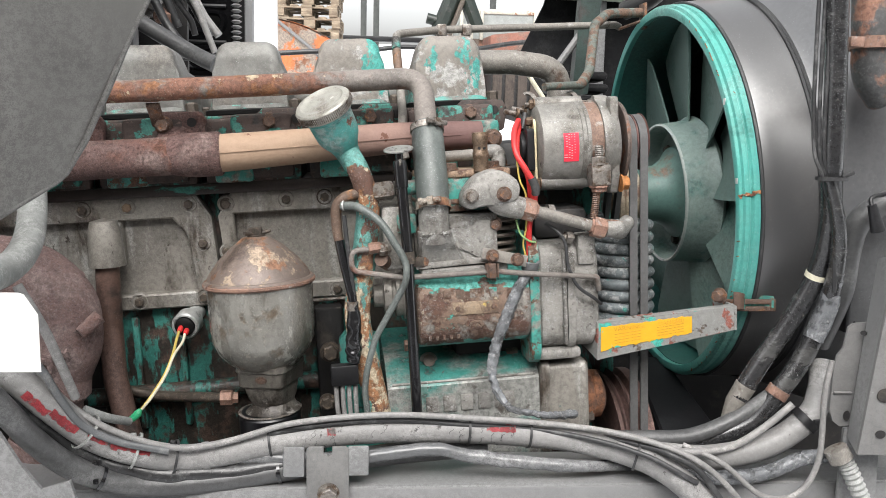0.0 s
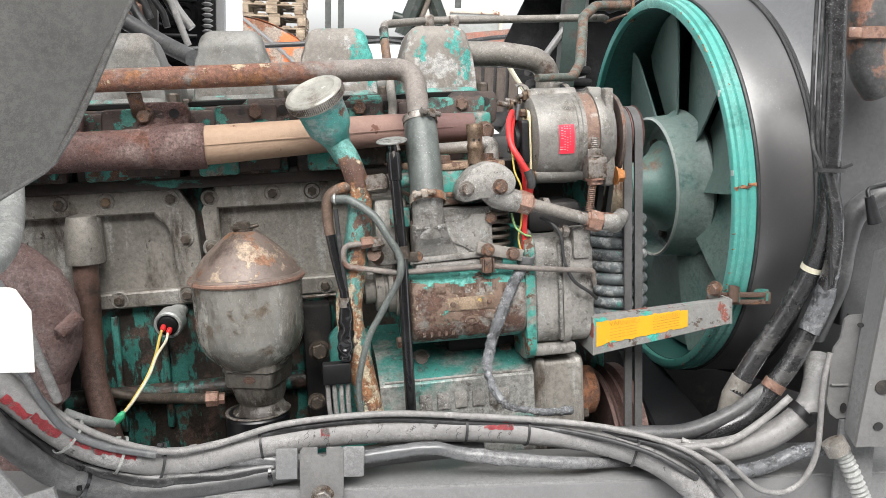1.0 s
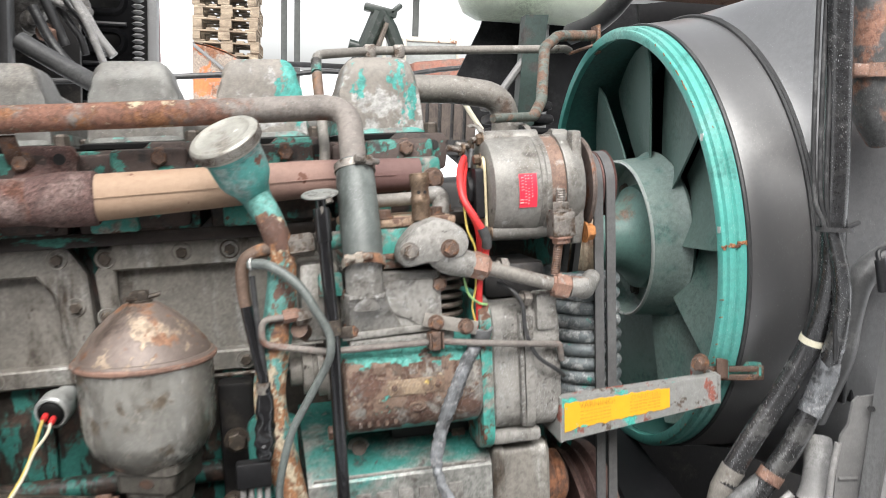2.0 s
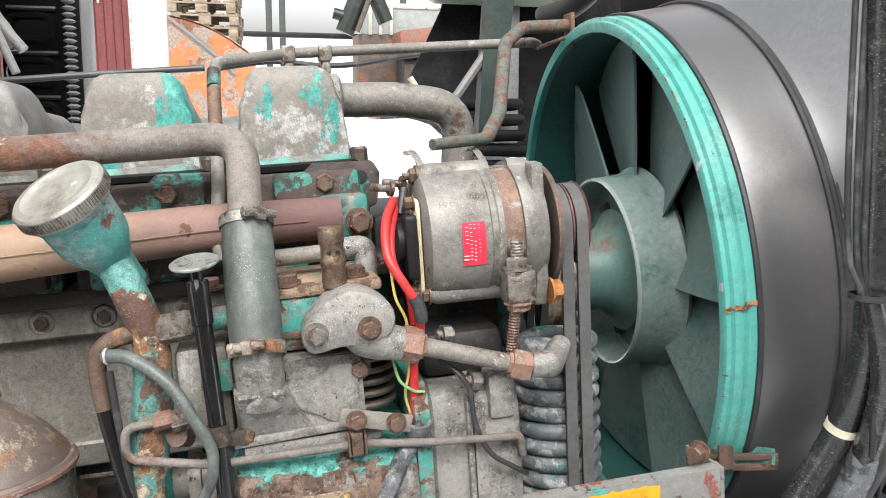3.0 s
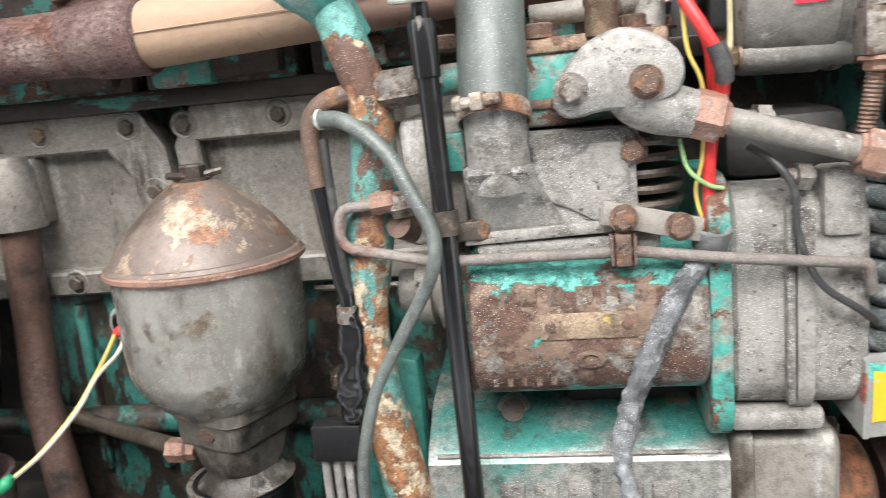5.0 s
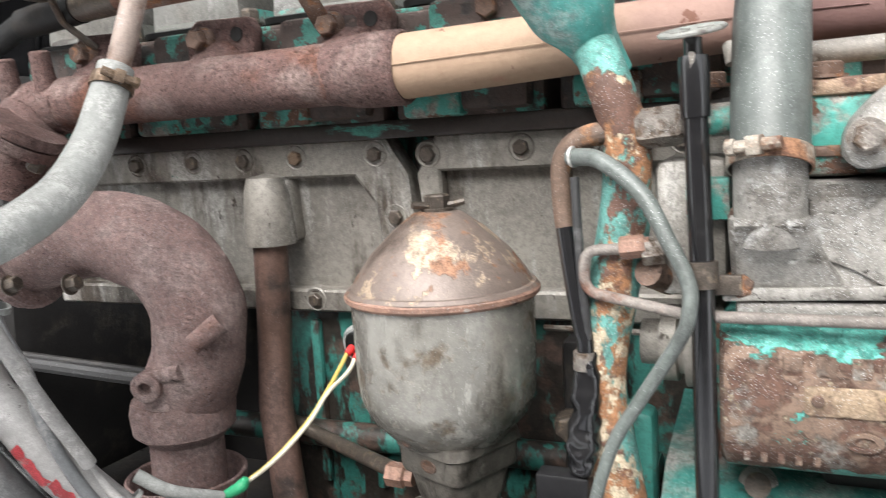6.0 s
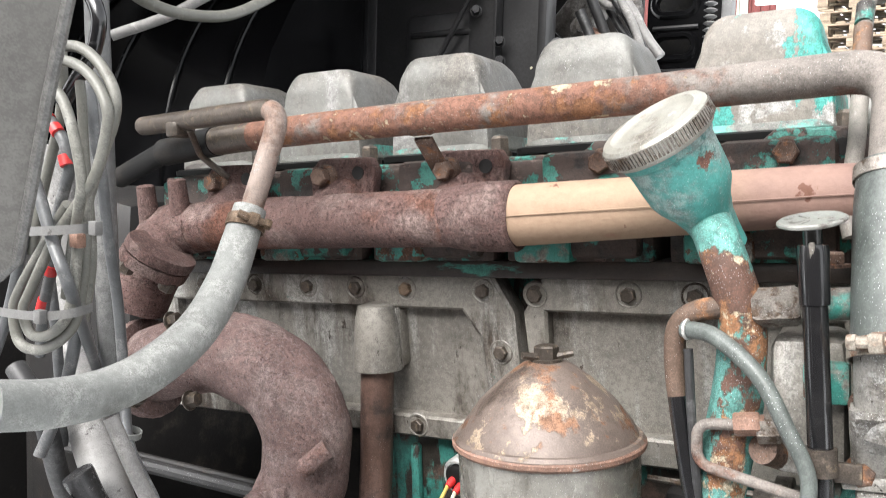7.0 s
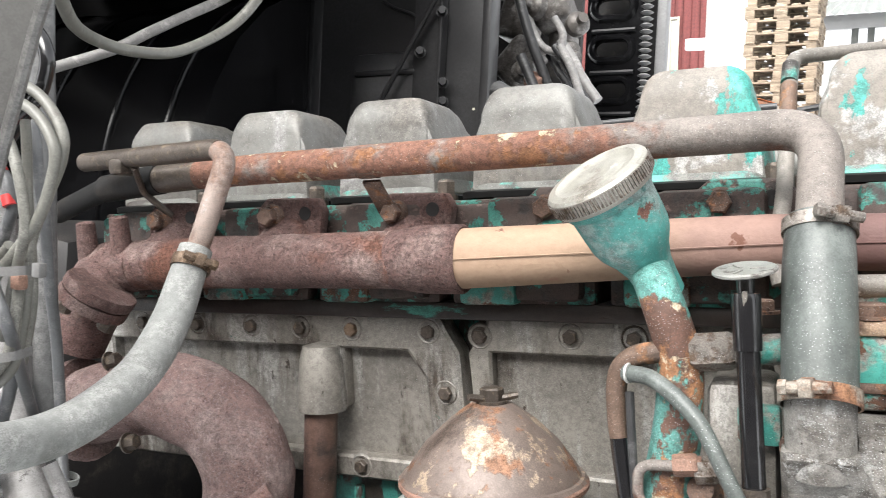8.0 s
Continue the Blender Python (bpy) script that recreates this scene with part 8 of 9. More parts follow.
loops = [
    ([(-0.6743, 0.985, 1.732), (-0.6374, 0.985, 1.736), (-0.6024, 0.985, 1.734), (-0.5761, 0.985, 1.72), (-0.5577, 0.985, 1.698), (-0.5571, 0.985, 1.678), (-0.5707, 0.985, 1.651), (-0.5934, 0.987, 1.613), (-0.5971, 0.987, 1.58), (-0.5979, 0.985, 1.547), (-0.601, 0.98, 1.514), (-0.617, 0.978, 1.496), (-0.6493, 0.978, 1.482), (-0.6791, 0.978, 1.484), (-0.6883, 0.978, 1.508), (-0.6799, 0.978, 1.529), (-0.6339, 0.975, 1.575), (-0.5985, 0.972, 1.608)], 0.0046, CABLE, beige),
    ([(-0.6614, 0.975, 1.719), (-0.6251, 0.975, 1.723), (-0.5975, 0.977, 1.72), (-0.5714, 0.977, 1.706), (-0.5544, 0.977, 1.682), (-0.5594, 0.977, 1.655), (-0.5701, 0.975, 1.628), (-0.5946, 0.973, 1.602), (-0.6188, 0.973, 1.579), (-0.6493, 0.97, 1.533), (-0.6599, 0.97, 1.515), (-0.6486, 0.97, 1.497), (-0.6241, 0.97, 1.499), (-0.6009, 0.97, 1.514), (-0.593, 0.972, 1.535), (-0.5922, 0.975, 1.563), (-0.5945, 0.98, 1.595)], 0.0044, CABLE, beige),
    ([(-0.6454, 0.968, 1.718), (-0.6174, 0.968, 1.703), (-0.5979, 0.968, 1.69), (-0.5839, 0.968, 1.663), (-0.5773, 0.97, 1.628), (-0.5842, 0.972, 1.605), (-0.6139, 0.985, 1.569), (-0.638, 0.995, 1.527)], 0.0044, CABLE, beige),
    ([(-0.6734, 0.975, 1.69), (-0.6402, 0.975, 1.683), (-0.6121, 0.975, 1.663), (-0.6047, 0.978, 1.64), (-0.6151, 0.98, 1.621), (-0.6342, 0.985, 1.591), (-0.6416, 0.985, 1.554), (-0.663, 0.99, 1.514), (-0.6856, 1, 1.469)], 0.0048, SLATE, slate),
    ([(-0.6262, 1, 1.721), (-0.6216, 1, 1.692), (-0.6182, 1, 1.649), (-0.6125, 1, 1.607), (-0.6089, 1, 1.559), (-0.627, 1.005, 1.507)], 0.0042, CABLE, beige),
    ([(-0.6658, 1.005, 1.767), (-0.6567, 1.005, 1.732), (-0.6597, 1.005, 1.683), (-0.688, 1.005, 1.612), (-0.713, 1.01, 1.558)], 0.0046, CABLE, beige),
    ([(-0.6613, 1.03, 1.718), (-0.6525, 1.03, 1.695), (-0.6467, 1.03, 1.66), (-0.6449, 1.035, 1.629), (-0.6565, 1.05, 1.571), (-0.671, 1.07, 1.508), (-0.6595, 1.068, 1.439), (-0.6206, 1.045, 1.387), (-0.5658, 1.03, 1.351), (-0.5354, 1.015, 1.327), (-0.5145, 1.022, 1.283), (-0.4933, 1.035, 1.246), (-0.4552, 1.05, 1.219), (-0.3925, 1.065, 1.199)], 0.0052, SLATE, slate),
    ([(-0.6545, 1, 1.799), (-0.6359, 1, 1.794), (-0.6106, 1, 1.78), (-0.598, 1, 1.76), (-0.602, 1, 1.739), (-0.6131, 1, 1.725), (-0.6322, 1, 1.708), (-0.648, 1, 1.692)], 0.0062, M["plastic_black"], "glossy black cable in a looped and tied bundle"),
    ([(-0.6503, 0.962, 1.657), (-0.6271, 0.962, 1.625), (-0.6156, 0.962, 1.603), (-0.6027, 0.962, 1.577), (-0.5861, 0.965, 1.542), (-0.6448, 1.02, 1.482), (-0.6884, 1.062, 1.435), (-0.6879, 1.075, 1.381), (-0.6849, 1.08, 1.34)], 0.0050, SLATE, slate),
    ([(-0.6431, 1.01, 1.524), (-0.6641, 1.02, 1.479), (-0.6933, 1.03, 1.43), (-0.7011, 1.03, 1.374)], 0.0058, SLATE, slate),
    ([(-0.7021, 1.02, 1.537), (-0.71, 1.03, 1.492), (-0.7181, 1.04, 1.423)], 0.0050, SLATE, slate),
    ([(-0.7016, 1, 1.611), (-0.7141, 1, 1.559), (-0.7409, 1, 1.492), (-0.7693, 1, 1.444)], 0.0050, SLATE, slate),
    ([(-0.7085, 1.02, 1.413), (-0.6669, 1, 1.41), (-0.6715, 0.99, 1.381)], 0.0055, SLATE, slate),
]
for pts, r, m_, lab_ in loops:
    cable("bundled_cable", pts, r, m_, lab_, "cable")
for pts, hx in (([(-0.6506, 0.962, 1.583), (-0.617, 0.955, 1.586), (-0.5827, 0.955, 1.589), (-0.5652, 0.965, 1.591), (-0.5764, 0.985, 1.59)], (-0.5524, 0.965, 1.592)), ([(-0.6782, 0.96, 1.514), (-0.6456, 0.956, 1.516), (-0.6056, 0.956, 1.519), (-0.5773, 0.962, 1.524), (-0.5786, 0.98, 1.526)], (-0.6052, 0.952, 1.519))):
    line_ = glide(pts, 6)
    strap_ = loft([[p + V(0, 0, 0.0036), p + V(0, -0.0012, 0.0036), p + V(0, -0.0012, -0.0036), p + V(0, 0, -0.0036)] for p in line_])
    box(hx, (0.009, 0.007, 0.011), 0.001, None, strap_)
    solo("cable_tie", strap_, M["bracket_grey"], "flat grey cable tie round the cable bundle", "cable tie", "bundle cable ties", frm=TRUCK)
ring_ = lathe([(0.011, -0.003), (0.0125, -0.003), (0.0125, 0.003), (0.011, 0.003), (0.011, -0.003)], axis((-0.6293, 1.05, 1.395), (0.2, 0.1, 1)), 22)
solo("cable_tie", ring_, M["hose_grey"], "grey cable tie round the slate cables", "cable tie", "bundle cable ties", frm=TRUCK)
solo("cable_connector", box((-0.5858, 0.972, 1.58), (0.011, 0.009, 0.012), 0.002), M["copper_nut"], "small brown crimp connector on the bundle", "connector", frm=TRUCK)
for pts in ([(-0.6321, 0.974, 1.68), (-0.6256, 0.974, 1.676)], [(-0.6177, 0.973, 1.67), (-0.6121, 0.973, 1.665)], [(-0.6071, 0.975, 1.647), (-0.6039, 0.975, 1.639)], [(-0.64, 0.984, 1.555), (-0.6447, 0.985, 1.547)], [(-0.6582, 0.988, 1.524), (-0.6639, 0.989, 1.514)]):
    cable("red_marker", pts, 0.0054, M["red"], "short red insulation sleeve on the bundle", "wire", 12)
cable("air_line", [(-0.792, 1.15, 1.869), (-0.828, 1.2, 1.847), (-0.8652, 1.27, 1.844), (-0.874, 1.33, 1.846), (-0.8764, 1.4, 1.86), (-0.8791, 1.48, 1.901), (-0.8642, 1.52, 1.939), (-0.8427, 1.55, 1.994)], 0.0078, CABLE, "pale grey air line hanging in a loop", "hose")
cable("air_line", [(-1.144, 1.4, 1.849), (-1.081, 1.46, 1.886), (-1.049, 1.5, 1.919), (-1.024, 1.55, 1.955), (-0.9827, 1.6, 1.995), (-0.9164, 1.6, 2.024)], 0.0085, M["wire_grey"], "pale grey air line hanging in a loop", "hose")
lower = [
    ([(-0.5418, 0.97, 1.445), (-0.5189, 0.98, 1.394), (-0.5083, 1, 1.345), (-0.5008, 1.03, 1.287)], 0.006, "wire_grey"),
    ([(-0.7238, 1, 1.451), (-0.6834, 1, 1.416), (-0.7051, 1.03, 1.341), (-0.7218, 1.06, 1.277), (-0.7052, 1.07, 1.212)], 0.010, "wire_black"),
]
for pts, r, m_ in lower:
    cable("bundled_cable", pts, r, M[m_], "cable running down from the bundle to the harness", "cable")

# ================= cab parts and chassis behind the engine =================
arch = thing("cab_floor_arch", "glossy black curved cab floor panel behind the engine", "cab panel", (-1.5, 2.1, 1.2), kind="structure", frm=TRUCK)
av = [V(0, 1.78 + 0.42 * (1 - math.cos(radians(a))), 1.62 + 0.55 * math.sin(radians(a))) for a in (-70, -45, -20, 0, 15, 30, 45, 60, 75, 90)] + [V(0, 2.5, 2.75), V(0, 2.75, 2.75), V(0, 2.75, 0.9), V(0, 2.1, 0.9)]
part("panel", loft([[p + V(x, 0, 0) for p in av] for x in (-2.3, -1.235, -1.225)]), M["cab_black"], arch, frm=TRUCK)
for x in (-1.95, -1.72, -1.50, -1.33):
    rib = tube(glide([p + V(x, 0.0, 0) for p in av[:10]], 3), 0.006, 8)
    part("pressed_rib", rib, M["cab_black"], arch, frm=TRUCK)
part("edge_strip", box((-1.222, 2.18, 1.9), (0.018, 0.06, 1.5), 0.004), M["black_metal"], arch, frm=TRUCK)
bpn = thing("black_bulkhead", "satin black pressed steel bulkhead with bolts and a diagonal rod", "panel", (-1.0, 2.17, 1.3), kind="structure", frm=TRUCK)
part("sheet", box((-0.985, 2.18, 1.95), (0.44, 0.02, 1.4), 0.004), M["bulkhead"], bpn, frm=TRUCK)
part("pressing", slab(rounded(0.19, 0.30, 0.02), 0.012, Matrix.Translation((-1.01, 2.168, 1.867)) @ Matrix.Rotation(radians(90), 4, "X"), 0.005), M["bulkhead"], bpn, frm=TRUCK)
part("rib", box(V(*(-1.007, 2.155, 1.971)), (0.17, 0.016, 0.014), 0.006), M["bulkhead"], bpn, "worn raised rib", frm=TRUCK)
part("strip", box(V(*(-0.8936, 2.158, 2.052)), (0.075, 0.02, 1.2), 0.003), M["bulkhead"], bpn, frm=TRUCK)
part("strip_edge", box(V(*(-0.859, 2.15, 2.048)), (0.008, 0.03, 1.2), 0.002), M["bulkhead"], bpn, frm=TRUCK)
part("corner_post", box(V(*(-0.7422, 2.15, 2.041)), (0.022, 0.05, 1.3), 0.006), M["bulkhead"], bpn, "satin black corner post", frm=TRUCK)
part("rod", tube([(-0.8532, 2.12, 2.138), (-1.001, 2.13, 1.903)], 0.006, 10), M["bulkhead"], bpn, frm=TRUCK)
part("wavy_seam", tube(glide([(-1.045, 2.165, 2.152), (-0.9976, 2.165, 2.122), (-0.9393, 2.165, 2.097), (-0.9313, 2.165, 2.056)], 6), 0.004, 8), M["bulkhead"], bpn, frm=TRUCK)
for px in ((-0.8575, 2.14, 2.095), (-0.848, 2.14, 1.94), (-0.9087, 2.14, 2.01), (-0.8459, 2.14, 1.898)):
    part("bolt", hexbolt(px, (0.5, -1, 0), 0.009, 0.02), M["bulkhead"], bpn, frm=TRUCK)
for px in ((-0.7598, 2.1, 1.948), (-0.7831, 2.1, 1.885)):
    part("paint_chip", lathe([(0, 0), (0.0035, 0), (0.003, 0.001), (0, 0.001)], axis(V(*px) + V(0, 0.068, 0), (0, -1, 0.2)), 7), M["white_wire"], bpn, frm=TRUCK)

# gear shift linkage and loose pipes beside the bulkhead
gear = thing("gear_linkage", "oily dark gear linkage castings behind the engine", "gearbox", (-0.75, 2.5, 1.7), frm=TRUCK)
OIL = surf("oily_grey_casting", (0.09, 0.082, 0.075), [((0.2, 0.19, 0.18), 16, 0.56, 0.08, 0.5, ONE), ((0.03, 0.025, 0.022), 8, 0.58, 0.08, 0.4, ONE)], 0.4, 0.3, vary=0.3, bump=0.4)
for px, sz, rt in (((-0.8158, 2.5, 2.165), (0.10, 0.10, 0.13), 0.3), ((-0.7132, 2.45, 2.159), (0.10, 0.09, 0.08), -0.4), ((-0.7961, 2.45, 2.04), (0.09, 0.09, 0.12), 0.7), ((-0.7056, 2.5, 2.094), (0.06, 0.08, 0.06), 0.2), ((-0.883, 2.55, 2.285), (0.2, 0.1, 0.1), 0.1)):
    part("casting", rumple(box(px, sz, 0.02, Matrix.Rotation(rt, 4, "Y"), None, 4), 0.006, 18), OIL, gear, frm=TRUCK)
for px, w_ in (((-0.6403, 2.4, 2.108), (0.6, -0.7, 0.2)), ((-0.7577, 2.38, 2), (0.3, -0.9, 0)), ((-0.7224, 2.38, 2.149), (-0.5, -0.8, 0.2)), ((-0.6608, 2.4, 2.05), (0.8, -0.5, -0.4))):
    part("cap", lathe([(0, 0), (0.028, 0), (0.029, 0.02), (0.022, 0.03), (0.012, 0.034), (0.012, 0.05), (0, 0.05)], axis(px, w_), 18), OIL, gear, frm=TRUCK)
part("rusty_bolt", hexbolt((-0.7226, 2.35, 1.975), (0.8, -0.6, -0.3), 0.016, 0.04), M["copper_nut"], gear, frm=TRUCK)
backing = box((-0.86, 2.72, 1.85), (0.26, 0.02, 1.1), 0.0)
solo("gearbox_housing_side", backing, M["dark"], "dark oily housing behind the linkage", "gearbox", kind="structure", frm=TRUCK)
for i, pts in enumerate((
        [(-0.7599, 2.32, 2.183), (-0.7231, 2.32, 2.076), (-0.6922, 2.33, 1.999), (-0.6707, 2.34, 1.942)],
        [(-0.7672, 2.36, 2.194), (-0.7176, 2.36, 2.072), (-0.6632, 2.35, 2.04), (-0.6516, 2.35, 2.078), (-0.6782, 2.36, 2.121)],
        [(-0.667, 2.34, 2.051), (-0.634, 2.33, 2.009), (-0.6117, 2.33, 1.97), (-0.5827, 2.33, 1.925)],
        [(-0.6615, 2.36, 2.068), (-0.6274, 2.36, 2.021), (-0.6019, 2.36, 1.975), (-0.5632, 2.36, 1.925)],
        [(-0.6953, 2.38, 2.042), (-0.6691, 2.38, 2.001), (-0.645, 2.38, 1.967), (-0.6332, 2.38, 1.927)],
        [(-0.66, 2.4, 2.037), (-0.6307, 2.4, 2.009), (-0.601, 2.4, 1.968), (-0.592, 2.4, 1.929)],
        [(-0.7336, 2.3, 2.025), (-0.6871, 2.3, 1.936), (-0.6304, 2.28, 1.874), (-0.608, 2.28, 1.852)],
        [(-0.6396, 2.3, 2.043), (-0.6071, 2.3, 1.984), (-0.5836, 2.3, 1.924), (-0.5629, 2.3, 1.871)])):
    cable("loose_pipe", pts, 0.012 if i % 3 == 0 else 0.009, M["wire_grey"] if i % 2 else M["wire_black"], "grey and black pipes tangled beside the gear linkage", "pipe", 12)
cable("big_hose", [(-0.6997, 2.1, 1.914), (-0.6332, 2.08, 1.876), (-0.565, 2.05, 1.839), (-0.5009, 2, 1.808)], 0.020, M["conduit_dark"], "thick dark grey hose with a ring behind the covers", "hose", 20)

# black ladder-like panel with oblong slots
lad = thing("slotted_panel", "black pressed steel cab panel with oblong slots", "panel", (-0.6, 3.0, 1.5), kind="structure", frm=TRUCK)
sl1 = V(*(-0.6033, 3, 2.217))
hl_, hr_ = V(*(-0.8114, 3, 2.23)).x, V(*(-0.6337, 3, 2.219)).x
h0, h1 = V(*(-0.7819, 3, 2.187)).x, V(*(-0.6778, 3, 2.181)).x
zz, gap = V(*(-0.7284, 3, 2.184)).z, V(*(-0.7355, 3, 2.311)).z - V(*(-0.7284, 3, 2.184)).z
hc, hw_, hh_ = (h0 + h1) / 2, h1 - h0, gap * 0.36
for i in range(-6, 10):
    zc = zz + gap * i

    def ring_(w, h, r, y, c=None):
        return [V((hc if c is None else c) + x, y, zc + z) for x, z in rounded(w, h, r, 5)]
    mid = (hl_ + hr_) / 2
    part("slot_section", loft([ring_(hr_ - hl_, gap, 0.002, 3.02, mid), ring_(hr_ - hl_, gap, 0.002, 3.0, mid), ring_(hw_ + 0.05, hh_ + 0.05, (hh_ + 0.05) * 0.48, 3.0), ring_(hw_ + 0.03, hh_ + 0.03, (hh_ + 0.03) * 0.48, 2.988), ring_(hw_ + 0.008, hh_ + 0.008, (hh_ + 0.008) * 0.48, 2.988), ring_(hw_, hh_, hh_ * 0.48, 2.996), ring_(hw_, hh_, hh_ * 0.48, 3.02)], None, False), M["cab_black"], lad, frm=TRUCK)
    part("bead", tube([(h0 - 0.01, 2.998, zc + gap * 0.42), (h1 + 0.02, 2.998, zc + gap * 0.42)], 0.008, 8), M["black_metal"], lad, frm=TRUCK)
part("backing", box(((hl_ + hr_) / 2, 3.10, 2.2), ((hr_ - hl_) * 1.3, 0.01, 2.4), 0.0), M["dark"], lad, frm=TRUCK)
sp3 = bmesh.new()
for i in range(90):
    lathe([(0.010, -0.006), (0.020, 0), (0.010, 0.006)], Matrix.Translation((sl1.x - 0.012, 2.96, 1.35 + 0.0185 * i)), 10, sp3)
tagged(part("ribbed_edge", sp3, M["frame_grey"], lad, "grey ribbed sealing strip", frm=TRUCK), kind="stuff")
part("edge_post", box((sl1.x + 0.028, 3.0, 2.2), (0.03, 0.05, 2.0), 0.006), M["frame_grey"], lad, frm=TRUCK)

# mud flap, tank and beams by the radiator
mf = thing("mud_flap", "large black rubber mud flap behind the radiator", "mud flap", (0.5, 2.05, 1.4), frm=TRUCK)
part("sheet", loft([[V(*p) + V(0, d, 0) for p in ((0.3201, 2.05, 2.039), (0.306, 2.05, 1.989), (0.2437, 2.05, 1.857), (0.3521, 2.05, 1.703), (0.5552, 2.05, 1.694), (0.6703, 2.05, 1.891), (0.7037, 2.05, 2.065))] for d in (0, 0.012)]), M["mud_rubber"], mf, frm=TRUCK)
part("pale_edge", tube([V(*(0.2437, 2.05, 1.857)), V(*(0.2875, 2.05, 1.792)), V(*(0.3521, 2.05, 1.703))], 0.006, 8), M["white_wire"], mf, frm=TRUCK)
tank = thing("washer_tank", "milky green-white plastic fluid tank on a steel post", "tank", (0.45, 1.98, 1.95), frm=TRUCK)
ta, tb2 = V(*(0.2435, 1.98, 2.066)), V(*(0.6072, 1.98, 2.086))
part("tank", loft([[V(x, 1.98 + 0.085 * k * math.cos(a), ta.z + 0.075 * k * math.sin(a)) for a in (2 * math.pi * j / 24 for j in range(24))] for x, k in ((ta.x, 0.55), (ta.x + 0.012, 0.82), (ta.x + 0.04, 1.0), (tb2.x - 0.04, 1.0), (tb2.x, 0.7))]), surf("milky_green_plastic", (0.60, 0.66, 0.55), [((0.42, 0.5, 0.38), 4, 0.55, 0.15, 0.5, ONE)], 0.4, vary=0.06, bump=0.02), tank, frm=TRUCK)
part("bracket", box((V(*(0.4135, 1.99, 2.002))), (0.085, 0.06, 0.014), 0.003), M["frame_grey"], tank, frm=TRUCK)
part("post", box(V(*(0.4202, 2, 1.877)), (0.06, 0.04, 0.30), 0.004), M["frame_grey"], tank, frm=TRUCK)
fbk = thing("folded_duct", "black ribbed rubber air duct behind the fan ring", "air duct", (0.45, 1.9, 1.6), frm=TRUCK)
for i in range(7):
    part("fold", box(V(*(0.3239, 1.9, 1.797)) + V(0.03 + 0.004 * i, 0, -0.028 * i), (0.14, 0.10, 0.020), 0.008), M["mud_rubber"], fbk, frm=TRUCK)
rt = thing("radiator_top_frame", "dark radiator top frame with a rusty beam", "radiator frame", (0.9, 1.5, 2.0), frm=TRUCK)
part("rusty_beam", box((1.0, 1.62, V(*(0.6908, 1.62, 1.997)).z), (0.95, 0.06, 0.035), 0.004), M["copper_nut"], rt, frm=TRUCK)
part("dark_plate", loft([[V(*p) + V(0, d, 0) for p in ((0.5399, 1.7, 1.983), (0.6895, 1.7, 2.006), (0.874, 1.7, 2.016), (0.8779, 1.7, 1.958), (0.6026, 1.7, 1.945), (0.5479, 1.7, 1.927))] for d in (0, 0.01)]), M["black_metal"], rt, frm=TRUCK)
cable("black_duct", [(0.5524, 1.75, 2.046), (0.5342, 1.8, 2.002), (0.5069, 1.85, 1.971), (0.4702, 1.9, 1.955)], 0.022, M["rubber_plain"], "thick black hose behind the tank", "hose", 18)

cable("air_pipe", [(-0.165, 2.4, 1.897), (-0.0362, 2.4, 1.916), (0.0806, 2.4, 1.909), (0.1695, 2.4, 1.915), (0.2776, 2.42, 1.937), (0.407, 2.45, 1.957)], 0.007, M["wire_black"], "thin black pipe behind the rocker covers", "pipe", 10)
cable("frame_pipe", [(-0.7292, 2.2, 1.836), (-0.5518, 2.2, 1.849), (-0.3564, 2.2, 1.866), (-0.1671, 2.2, 1.881)], 0.007, M["conduit_dark"], "dark steel pipe behind the rocker covers", "pipe", 12)

# added panel out of view, blocks sky light from the black arch
shade_panel = box((-1.55, 1.95, 2.42), (1.45, 1.9, 0.03), 0.01)
solo("cab_floor", shade_panel, M["black_metal"], "unseen black panel added overhead to shade the rear of the engine bay", "cab panel", kind="structure", frm=TRUCK)
bell = thing("flywheel_housing", "dark oily flywheel housing at the rear of the engine", "engine casting", (-1.1, 1.45, 1.1), frm=TRUCK)
part("housing", rumple(box((-1.12, 1.55, 1.3), (0.30, 0.5, 0.62), 0.06), 0.006, 12), M["dark"], bell, frm=TRUCK)
for k, px in enumerate(((-0.9032, 1.28, 1.245), (-0.86, 1.26, 1.246))):
    part("linkage_rod", tube([Vector(px) + V(-0.25, 0, -0.01), Vector(px) + V(0.22, 0.02, 0.005)], 0.009 if k else 0.006, 10), M["rubber"] if k else M["dark"], bell, frm=TRUCK)
# added dark sheets fill the rear of the bay with shade
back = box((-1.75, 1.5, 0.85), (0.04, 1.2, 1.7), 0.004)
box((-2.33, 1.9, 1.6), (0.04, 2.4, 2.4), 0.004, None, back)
solo("rear_bulkhead", back, M["dark"], "dark sheets added as shade at the rear of the engine bay", "panel", kind="structure", frm=TRUCK)
